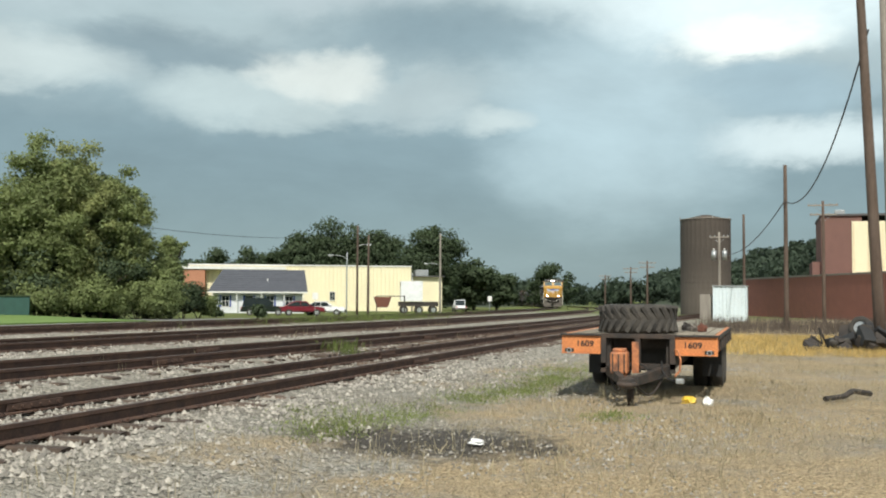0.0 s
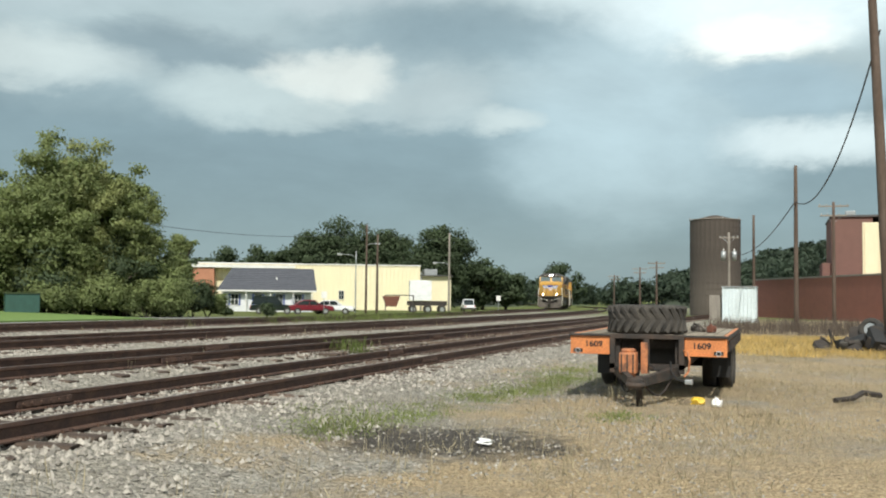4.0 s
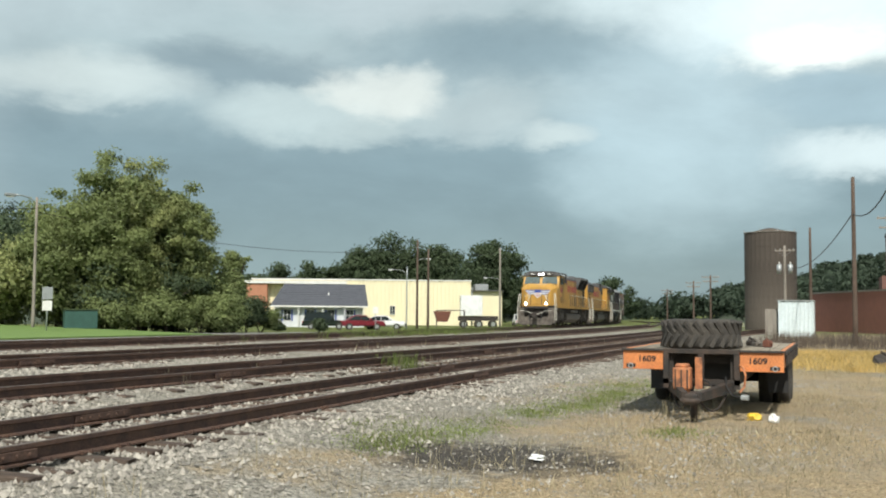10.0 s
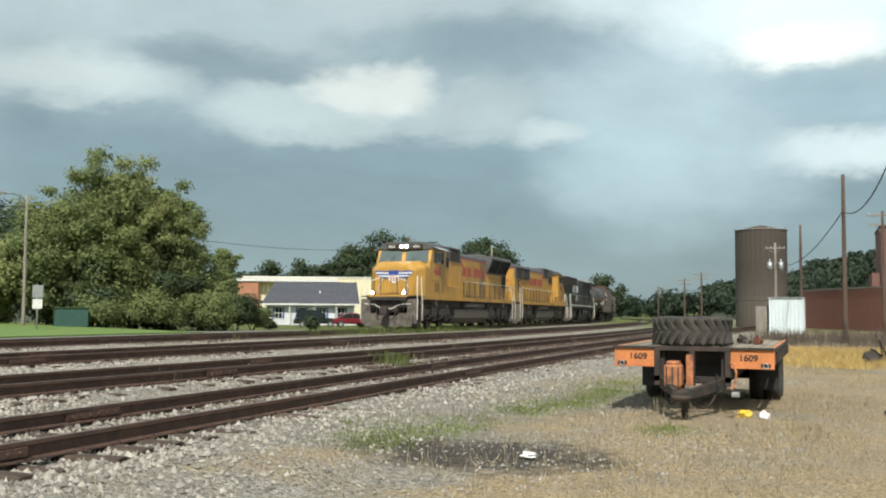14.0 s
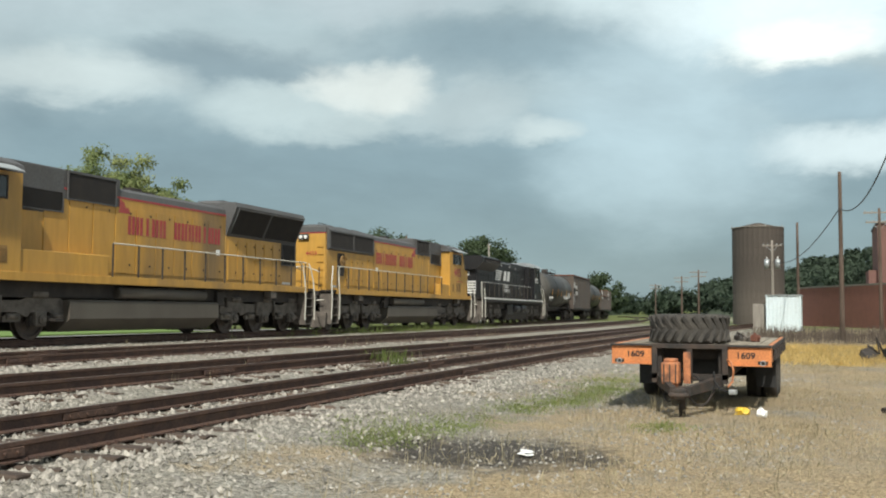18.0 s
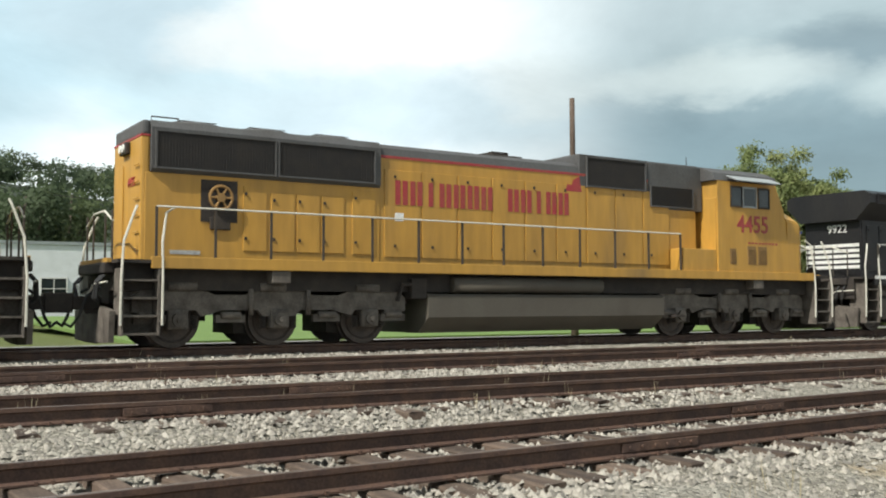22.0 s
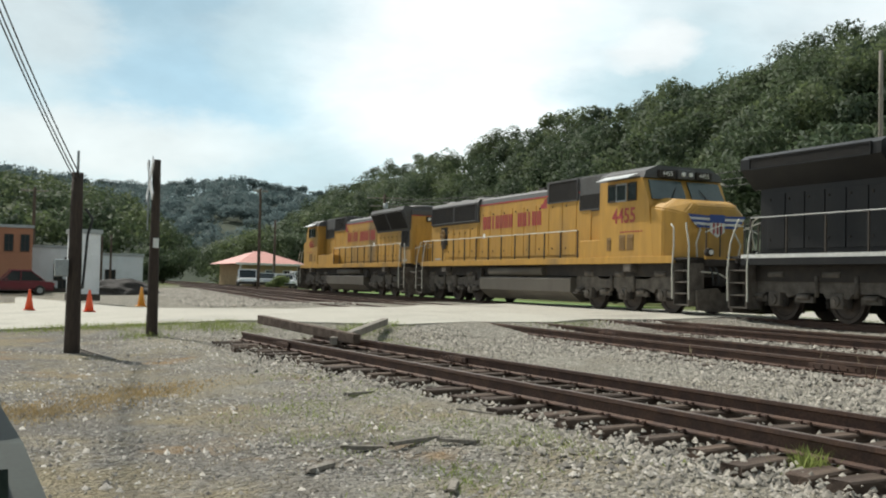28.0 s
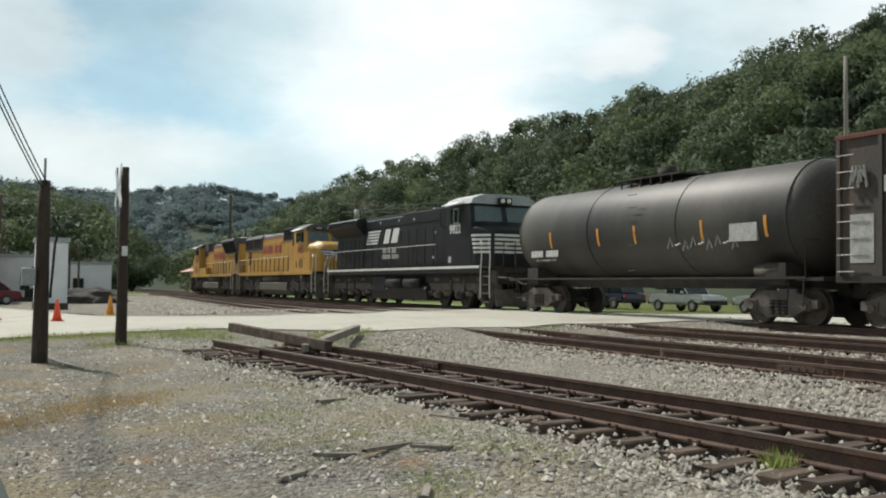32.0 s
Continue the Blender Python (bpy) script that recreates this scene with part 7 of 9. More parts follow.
def build_trailer():
    t = tagged(new("flatbed_trailer"), "old orange flatbed trailer with a plank deck and open tongue", "trailer")
    x0, y0, y1, zd = 15.5, 0.72, 3.08, 1.01
    t.matrix_basis = pose(x0, (y0 + y1) / 2, fall(x0))
    hw = (y1 - y0) / 2
    L = 4.7
    for s in (-1, 1):
        part("frame_rail", boxm(0.0, L, *sorted((s * 0.42, s * 0.56)), 0.52, zd - 0.06), M_FRAME, t)
        sr = part("side_rail", boxm(0.0, L, *sorted((s * hw, s * (hw - 0.06))), 0.77, zd + 0.01, 0.01), M_ORANGE, t)
        part("rub_strip", boxm(0.0, L, *sorted((s * (hw + 0.004), s * (hw + 0.035))), zd - 0.05, zd + 0.012, 0.008), M_FRAME, sr)
        for k in range(6):
            part("stake_pocket", boxm(0.35 + k * 0.78, 0.45 + k * 0.78, *sorted((s * (hw + 0.004), s * (hw + 0.05))), 0.79, zd - 0.06, 0.008), M_FRAME, sr)
        fb = part("front_beam", boxm(-0.05, 0.02, *sorted((s * hw, s * 0.56)), 0.73, zd - 0.02, 0.008), M_ORANGE, t, "faded orange front beam with a stencilled number")
        part("beam_flange", boxm(-0.085, 0.02, *sorted((s * hw, s * 0.56)), zd - 0.02, zd + 0.012, 0.006), M_FRAME, fb)
        part("beam_flange", boxm(-0.07, 0.02, *sorted((s * hw, s * 0.56)), 0.71, 0.73, 0.005), M_ORANGE, fb)
        words("1609", 0.125, M_WIRE, fb, pose(-0.053, s * (hw + 0.45) / 2, 0.865, 90, 0, -90), "stencil_number", stretch=1.12, bold=0.002)
        part("corner_plate", boxm(-0.062, -0.05, *sorted((s * (hw - 0.05), s * (hw - 0.19))), 0.735, 0.79), M_FRAME, fb)
        part("tie_ring", tubem([(-0.07, s * (hw - 0.12) + 0.035 * math.cos(a * math.pi / 6), 0.76 + 0.035 * math.sin(a * math.pi / 6)) for a in range(13)], 0.008, 5), M_GALV, fb)
        part("mudguard", boxm(2.3, 4.6, *sorted((s * (hw - 0.34), s * (hw - 0.02))), 0.90, 0.92), M_FRAME, t)
        part("mud_flap", boxm(2.2, 2.215, *sorted((s * (hw - 0.36), s * (hw - 0.04))), 0.25, 0.82), M_WIRE, t)
    for i in range(6):
        part("cross_member", boxm(0.2 + i * 0.85, 0.3 + i * 0.85, -hw + 0.08, hw - 0.08, 0.80, zd - 0.055), M_FRAME, t)
    for i in range(15):
        a = -hw + 0.085 + i * (2 * hw - 0.17) / 15
        part("plank", boxm(0.02, L, a + 0.006, a + (2 * hw - 0.17) / 15 - 0.006, zd - 0.05, zd - 0.002 + 0.006 * ((i * 7) % 3), 0.006), M_PLANK, t)
    # centre: a steel frame with two open pockets
    bm = boxm(-0.10, -0.02, -0.56, 0.56, zd - 0.05, zd + 0.02, 0.006)
    for y in (-0.56, -0.04, 0.48):
        box(bm, -0.10, -0.02, y, y + 0.08, 0.44, zd - 0.05)
    box(bm, -0.10, -0.02, -0.56, 0.56, 0.50, 0.58)
    part("headboard", bm, M_WORNSTEEL, t, "worn dark steel front frame")
    # added black sheet gives the open pockets their shaded inside
    part("pocket_shade_sheet", boxm(0.45, 0.48, -0.5, 0.5, 0.44, zd - 0.06), M_WIRE, t)
    # the tongue: two beams to the eye, a jack, the orange brake box
    for s in (-1, 1):
        bm = bmesh.new()
        q = [(0.0, s * 0.5), (0.0, s * 0.40), (-1.15, s * 0.05), (-1.15, s * 0.14)]
        a = [bm.verts.new((x, y, 0.40 - 0.06 * (x < -1))) for x, y in q]
        b = [bm.verts.new((x, y, 0.56 - 0.10 * (x < -1))) for x, y in q]
        bm.faces.new(a)
        bm.faces.new(b[::-1])
        for i in range(4):
            bm.faces.new((a[i], b[i], b[(i + 1) % 4], a[(i + 1) % 4]))
        bmesh.ops.recalc_face_normals(bm, faces=bm.faces[:])
        part("tongue_beam", bm, M_WORNSTEEL, t)
    part("drawbar_eye", tubem([(-1.32 + 0.11 * math.cos(a * math.pi / 8), 0.11 * math.sin(a * math.pi / 8), 0.36) for a in range(17)], 0.035, 8), M_WORNSTEEL, t)
    part("drawbar", boxm(-1.25, -0.8, -0.09, 0.09, 0.29, 0.44, 0.02), M_WORNSTEEL, t)
    ba = part("brake_actuator", boxm(-0.70, -0.42, 0.08, 0.33, 0.46, 0.78, 0.03), M_RUSTORANGE, t, "faded orange brake actuator box")
    part("actuator_cap", boxm(-0.66, -0.46, 0.11, 0.30, 0.78, 0.83, 0.02), M_RUSTORANGE, ba)
    part("actuator_foot", boxm(-0.66, -0.44, 0.11, 0.29, 0.36, 0.46, 0.02), M_RUSTORANGE, ba)
    for k in range(3):
        part("actuator_rib", boxm(-0.712, -0.70, 0.11 + k * 0.085, 0.13 + k * 0.085, 0.49, 0.75), M_WORNSTEEL, ba)
    part("upright", boxm(-0.46, -0.40, -0.06, 0.04, 0.46, 0.92, 0.008), M_RUSTORANGE, t)
    bm = tubem([(-0.95, 0.0, 0.04), (-0.95, 0.0, 0.46)], 0.05, 10)
    box(bm, -1.06, -0.84, -0.11, 0.11, 0.0, 0.04)
    part("jack", bm, M_WORNSTEEL, t)
    part("crank", tubem([(-0.95, 0.0, 0.44), (-0.95, -0.16, 0.46), (-0.95, -0.16, 0.36)], 0.012, 6), M_WORNSTEEL, t)
    for s, sag in ((-1, 0.24), (1, 0.2)):
        pts = [(-0.20 - 0.85 * u, s * (0.42 - 0.34 * u), 0.46 - 0.1 * u - sag * math.sin(u * math.pi)) for u in [i / 9 for i in range(10)]]
        part("safety_chain", tubem(pts, 0.014, 6), M_WORNSTEEL, t)
    part("air_hose", tubem([(-0.1, -0.56, 0.80), (-0.22, -0.62, 0.78), (-0.3, -0.66, 0.66), (-0.28, -0.64, 0.50), (-0.36, -0.58, 0.42)], 0.016, 6), M_RUSTORANGE, t)
    part("air_line", tubem([(-0.1, -0.36, 0.62), (-0.4, -0.40, 0.50), (-0.6, -0.5, 0.40), (-0.72, -0.62, 0.38)], 0.014, 6), M_WIRE, t)
    part("air_line", tubem([(-0.2, 0.1, 0.66), (-0.45, -0.15, 0.56), (-0.62, -0.25, 0.46), (-0.5, -0.34, 0.38), (-0.1, -0.46, 0.5)], 0.013, 6), M_WIRE, t)
    part("glad_hand", boxm(-0.84, -0.68, -0.74, -0.63, 0.35, 0.42, 0.015), M_GALV, t)
    for s in (-1, 1):
        for k, y in enumerate((hw - 0.16, hw - 0.42)):
            for x in (2.9, 3.8):
                road_wheel("wheel", t, pose(x, s * y, 0.44), 0.44, 0.24)
    for x in (2.9, 3.8):
        part("axle", tubem([(x, -hw + 0.2, 0.44), (x, hw - 0.2, 0.44)], 0.06, 8), M_FRAME, t)
    z = fall(x0)
    knobby_tyre(pose(x0 + 0.78, 2.0, zd + z + 0.235), 0.60, 0.30, 0.46, M_RUBBER, "worn knobby tyre lying on the trailer deck")
    for i, (dx, dy, ln, rz) in enumerate(((1.9, 1.22, 0.22, 20), (2.4, 1.35, 0.16, -30), (1.7, 1.05, 0.12, 70))):
        bm = boxm(-ln / 2, ln / 2, -0.07, 0.07, 0, 0.07 + 0.02 * i, 0.02)
        tube(bm, [(-ln * 0.7, 0, 0.05), (0, 0.05, 0.13), (ln * 0.6, -0.02, 0.06)], 0.02, 6)
        o = tagged(part("scrap_block", bm, (M_TRUCK, M_FRAME, M_RUSTRED)[i]), "small scrap iron lying on the trailer deck", "scrap")
        o.matrix_basis = pose(x0 + dx, dy, zd + z + 0.012, 0, 0, rz)


build_trailer()


def crumpled(name, x, y, sx, sy, sz, material, label, seed):
    rnd = random.Random(seed)
    bm = bmesh.new()
    bmesh.ops.create_icosphere(bm, subdivisions=2, radius=1.0)
    for v in bm.verts:
        k = 1 + rnd.uniform(-0.35, 0.35)
        v.co = Vector((v.co.x * sx * k, v.co.y * sy * k, max(v.co.z * sz * k, -sz * 0.3)))
    o = tagged(part(name, bm, material), label, "litter")
    o.matrix_basis = pose(x, y, ground_z(x, y) + sz * 0.28 + 0.02)
    return o


crumpled("paper_litter", 9.95, 2.88, 0.10, 0.10, 0.035, M_PAPER, "crumpled white paper lying on the gravel", 1)
crumpled("plastic_bag", 15.0, 1.12, 0.10, 0.11, 0.08, M_YBAG, "crumpled yellow plastic bag on the ground", 2)
crumpled("paper_cup", 14.8, 0.82, 0.06, 0.07, 0.10, M_PAPER, "white crushed cup beside the yellow bag", 3)


def build_junk():
    j = tagged(new("scrap_heap"), "heap of dark mangled machine scrap and tyres", "scrap heap")
    x, y = 34.2, -2.9
    j.matrix_basis = pose(x, y, ground_z(x, y))
    rnd = random.Random(8)
    for i in range(34):
        a, b, c = rnd.uniform(0.15, 0.5), rnd.uniform(0.1, 0.35), rnd.uniform(0.06, 0.22)
        px, py = rnd.gauss(0, 0.55), rnd.gauss(0, 0.85)
        pz = max(0.1, 0.8 - 0.45 * (abs(px) + abs(py)) + rnd.uniform(-0.2, 0.15))
        o = part("scrap_piece", boxm(-a, a, -b, b, -c, c, 0.03), M_FRAME if i % 3 else M_WIRE, j)
        o.matrix_basis = pose(px, py, pz * 0.9, rnd.uniform(-50, 50), rnd.uniform(-50, 50), rnd.uniform(0, 180))
    for i in range(7):
        pts = [(rnd.gauss(0, 0.5), rnd.gauss(0, 0.9), 0.1)]
        for k in range(3):
            p = pts[-1]
            pts.append((p[0] + rnd.uniform(-0.3, 0.3), p[1] + rnd.uniform(-0.4, 0.4), rnd.uniform(0.2, 1.0)))
        part("bent_pipe", tubem(pts, 0.035, 7), M_FRAME, j)
    for k, (px, py, pz, rx) in enumerate(((0.2, -0.8, 0.35, 60), (-0.3, 0.7, 0.3, 75), (0.1, 0.1, 0.75, 20))):
        road_wheel("tyre", j, pose(px, py, pz, rx, 0, 30 * k), 0.36, 0.24)


build_junk()
sc = tagged(part("scrap_bar", tubem([(0, -0.6, 0.05), (0.05, -0.1, 0.12), (0, 0.3, 0.06), (0.1, 0.7, 0.04)], 0.045, 6), M_FRAME), "bent rusty bar lying in the dry grass", "scrap")
sc.matrix_basis = pose(16.9, -1.25, ground_z(16.9, -1.25), 0, 0, 60)


def pole(x, y, top, r, material, label, lean=(0.0, 0.0), arms=(), group="utility poles", name="utility_pole", crown=True):
    g = ground_z(x, y)
    p = tagged(new(name), label, "pole", group)
    p.matrix_basis = pose(x, y, g)
    h = top - g
    n = 6
    part("shaft", tubem([(lean[0] * i / n, lean[1] * i / n, -0.4 + (h + 0.4) * i / n) for i in range(n + 1)], [r * (1.0 - 0.35 * i / n) for i in range(n + 1)], 12), material, p)
    for k, (dz, half, turn) in enumerate(arms):
        a = part("crossarm", boxm(-half, half, -0.05, 0.05, -0.06, 0.06, 0.01), M_POLEGREY, p)
        a.matrix_basis = pose(lean[0], lean[1], h - dz, 0, 0, turn)
        for q in (-0.9, -0.45, 0.45, 0.9):
            part("insulator", tubem([(q * half, 0, 0.06), (q * half, 0, 0.2)], [0.05, 0.03], 8), M_GALV, a)
        for s in (-1, 1):
            part("brace", tubem([(s * half * 0.6, -0.02, -0.05), (0, -0.02, -0.6)], 0.015, 5), M_GALV, a)
    return p


def lamp_arm(p, z, turn, reach, bend_up=0.25):
    a = part("lamp_arm", tubem([(0, 0, -0.1), (reach * 0.3, 0, bend_up * 0.8), (reach * 0.7, 0, bend_up), (reach, 0, bend_up)], 0.035, 7), M_GALV, p)
    a.matrix_basis = pose(0, 0, z, 0, 0, turn)
    part("lamp_head", boxm(reach - 0.05, reach + 0.55, -0.13, 0.13, bend_up - 0.09, bend_up + 0.07, 0.05), M_GALV, a)
    part("lamp_glass", boxm(reach + 0.1, reach + 0.45, -0.1, 0.1, bend_up - 0.14, bend_up - 0.085, 0.02), M_WHITE, a)


def wire(a, b, sag, r=0.018, label="black overhead cable between poles"):
    a, b = Vector(a), Vector(b)
    pts = [a.lerp(b, u) - Vector((0, 0, sag * 4 * u * (1 - u))) for u in [i / 14 for i in range(15)]]
    return tagged(part("overhead_cable", tubem(pts, r, 5), M_WIRE), label, "cable", "overhead cables")


pole(60.0, -1.0, 9.2, 0.15, M_POLE, "bare brown pole in the dead weeds")
pole(120.0, 2.6, 11.3, 0.2, M_POLE, "distant brown pole beside the silo")
pole(84.9, -4.25, 9.4, 0.16, M_POLE, "brown utility pole with two crossarms", arms=((0.35, 1.15, 90), (1.1, 1.0, 90)))
pole(35.8, -3.55, 13.6, 0.20, M_POLE, "tall leaning brown utility pole", lean=(0.25, 0.55))
pole(37.2, -4.1, 13.0, 0.18, M_POLEGREY, "tall silver-grey pole beside a brown one", lean=(0.1, 0.2))
px = pole(99.9, 4.45, 8.0, 0.16, M_POLEGREY, "grey pole with transformers before the silo", arms=((0.5, 0.9, 90),))
for s in (-0.5, 0.5):
    part("transformer", tubem([(0, s, 5.6), (0, s, 6.5)], 0.24, 12), M_GALV, px)
    part("bushing", tubem([(0, s, 6.5), (0, s, 6.75)], 0.05, 8), M_WHITE, px)
for x, y, t in ((139.1, 15.8, 6.7), (158.7, 20.6, 6.5), (197.6, 30.7, 6.2)):
    pole(x, y, t, 0.16, M_POLE, "distant utility pole with crossarms", arms=((0.3, 1.2, 90), (0.9, 1.0, 90)))
wire((60, -1, 7.1), (35.9, -3.3, 10.6), 1.9, 0.03)
wire((60, -1, 7.2), (99.9, 4.4, 6.0), 1.2, 0.03)
pl = pole(41.8, 40.2, 7.5, 0.10, M_POLEGREY, "grey street pole with a lamp arm")
lamp_arm(pl, 7.0, 160, 1.2, 0.35)
wire((41.8, 40.2, 6.9), (10.0, 52.0, 7.0), 0.8)
wire((41.8, 40.2, 6.7), (103.1, 43.8, 8.6), 1.2)
pa = pole(103.1, 43.8, 9.5, 0.15, M_POLE, "street pole with a lamp arm before the warehouse")
lamp_arm(pa, 7.6, -60, 1.0)
pole(97.1, 40.0, 8.0, 0.15, M_POLE, "plain brown street pole")
pb = pole(102.7, 44.9, 6.5, 0.09, M_GALV, "grey metal street lamp with curved arm", name="street_lamp")
lamp_arm(pb, 6.2, 118, 1.6, 0.4)
pc = pole(121.6, 40.1, 9.7, 0.17, M_POLEGREY, "grey street pole with a white lamp")
lamp_arm(pc, 6.2, 115, 1.6, 0.2)
wire((103.1, 43.8, 8.9), (121.6, 40.1, 9.0), 0.5)


def build_silo():
    s = tagged(new("silo"), "old dark concrete stave silo with a shallow cone roof", "silo")
    s.matrix_basis = pose(114.8, 6.6, -0.6)
    n, r = 32, 2.75
    da = 2 * math.pi * 0.985 / n
    stave = prism(bmesh.new(), [(r * math.cos(-da / 2), r * math.sin(-da / 2)), (r * math.cos(da / 2), r * math.sin(da / 2)), ((r - 0.06) * math.cos(da / 2), (r - 0.06) * math.sin(da / 2)), ((r - 0.06) * math.cos(-da / 2), (r - 0.06) * math.sin(-da / 2))], 0.0, 10.9)
    for v in stave.verts:
        v.co = Vector((v.co.x, v.co.z, v.co.y))
    bmesh.ops.recalc_face_normals(stave, faces=stave.faces[:])
    me = bpy.data.meshes.new("stave")
    stave.to_mesh(me)
    stave.free()
    me.materials.append(M_SILO)
    wall = part("core", tubem([(0, 0, 0), (0, 0, 10.88)], r - 0.04, 32), M_SILO, s)
    for k in range(n):
        o = new("stave", me)
        o.parent = wall
        o.matrix_basis = Matrix.Rotation(2 * math.pi * k / n, 4, "Z")
    for k in range(16):
        pts = [((r + 0.01) * math.cos(a * math.pi / 20), (r + 0.01) * math.sin(a * math.pi / 20), 0.5 + k * 0.68) for a in range(41)]
        part("hoop", tubem(pts, 0.011, 5), M_SILO, s)
    part("roof", tubem([(0, 0, 10.9), (0, 0, 11.5)], [r, 0.35], 32), M_SILO, s)
    part("rim", tubem([((r + 0.03) * math.cos(a * math.pi / 20), (r + 0.03) * math.sin(a * math.pi / 20), 10.95) for a in range(41)], 0.05, 6), M_POLEGREY, s)
    for a in (100, 160, 200, 250):
        x, y = r * math.cos(radians(a)), r * math.sin(radians(a))
        part("roof_vent", tubem([(x, y, 10.9), (x, y, 11.25)], 0.05, 6), M_GALV, s)


build_silo()


def ribbed_wall(name, w, h, pitch, material, parent, m, depth=0.04):
    """A sheet wall in the x-z plane with upright ribs."""
    pts = []
    x = 0.0
    while x < w - 1e-6:
        pts += [(x, 0), (min(x + pitch * 0.6, w), 0), (min(x + pitch * 0.7, w), -depth), (min(x + pitch * 0.9, w), -depth)]
        x += pitch
    pts.append((w, 0))
    bm = bmesh.new()
    lo = [bm.verts.new((a, b, 0)) for a, b in pts]
    hi = [bm.verts.new((a, b, h)) for a, b in pts]
    for i in range(len(pts) - 1):
        bm.faces.new((lo[i], lo[i + 1], hi[i + 1], hi[i]))
    box(bm, 0, w, 0.01, 0.12, 0, h)
    o = part(name, bm, material, parent)
    o.matrix_basis = m
    return o


def build_container():
    c = tagged(new("storage_shed"), "pale blue-white metal storage shed among dead weeds", "shed")
    c.matrix_basis = pose(85.0, 1.7, -0.42)
    part("body", boxm(0.06, 5.6, -0.05, 2.62, 0, 2.9), M_SHED, c)
    ribbed_wall("front_wall", 2.7, 2.95, 0.3, M_SHED, c, pose(0.05, 2.64, 0, 0, 0, -90))
    part("roof", boxm(-0.06, 5.66, -0.12, 2.7, 2.95, 3.03), M_GALV, c)
    for y in (-0.05, 2.55):
        part("corner_post", boxm(-0.05, 0.06, y, y + 0.08, 0, 2.95), M_SHED, c)
    part("grey_annex", boxm(0.6, 4.0, 2.75, 3.7, 0, 2.3, 0.02), M_POLEGREY, c, "grey weathered lean-to")


build_container()


def build_factory():
    f = tagged(new("brick_factory"), "long low red brick factory with a taller block behind", "factory")
    a, b = Vector((127.0, 2.7, 0)), Vector((90.0, -11.5, 0))
    d = b - a
    ang = math.degrees(math.atan2(d.y, d.x))
    L = d.length
    m0 = pose(a.x, a.y, -0.9, 0, 0, ang)
    f.matrix_basis = m0
    part("long_wall", boxm(0, L, 0, 0.3, 0, 4.75), M_BRICK, f)
    part("back", boxm(0, L, 0.3, 14, 0, 4.6), M_BRICK, f)
    part("coping", boxm(-0.05, L, -0.06, 0.36, 4.75, 4.93), M_POLEGREY, f, "grey coping along the wall")
    part("foundation", boxm(0, L, -0.05, 0.0, 0, 0.35), M_SILO, f)
    part("wall_lamp", boxm(L * 0.33, L * 0.33 + 0.2, -0.25, 0, 1.8, 2.0, 0.03), M_GALV, f)
    t = tagged(new("factory_block"), "tall brown-red factory block with a cream end wall", "factory")
    t.matrix_basis = pose(112.0, -5.4, -0.5, 0, 0, 0)
    part("block", boxm(0, 12, -4.0, 0, 0, 10.8), M_BLOCK, t)
    part("cream_wall", boxm(-0.12, 0, -9.0, -3.0, 0, 10.2), M_CREAM, t, "cream sheet-metal end wall")
    part("cream_block", boxm(0, 12, -9.0, -4.0, 0, 10.2), M_CREAM, t)
    part("roof_edge", boxm(-0.2, 12.2, -9.1, 0.1, 10.8, 11.0), M_ROOF_GREY, t)
    part("side_annex", boxm(0.5, 8, 0.0, 0.9, 0, 6.0), M_BLOCK, t)
    for k in range(5):
        part("downpipe", tubem([(-0.18, -3.2 - k * 1.4, 0), (-0.18, -3.2 - k * 1.4, 10)], 0.05, 6), M_CREAM, t)
    part("roof_vent", boxm(2, 3, -2.5, -1.5, 11.0, 11.6, 0.03), M_GALV, t)


build_factory()


def window(parent, m, w, h, mat_frame=None, name="window"):
    wd = part(name, boxm(0, w, -0.03, 0.0, 0, h), M_WIN, parent)
    wd.matrix_basis = m
    bm = bmesh.new()
    for a, b, c, d in ((-0.06, w + 0.06, h, h + 0.07), (-0.06, w + 0.06, -0.09, 0), (-0.06, 0, 0, h), (w, w + 0.06, 0, h), (w / 2 - 0.02, w / 2 + 0.02, 0, h), (0, w, h / 2 - 0.02, h / 2 + 0.02)):
        box(bm, a, b, -0.07, -0.005, c, d)
    part("window_frame", bm, mat_frame or M_WHITE, wd)
    return wd


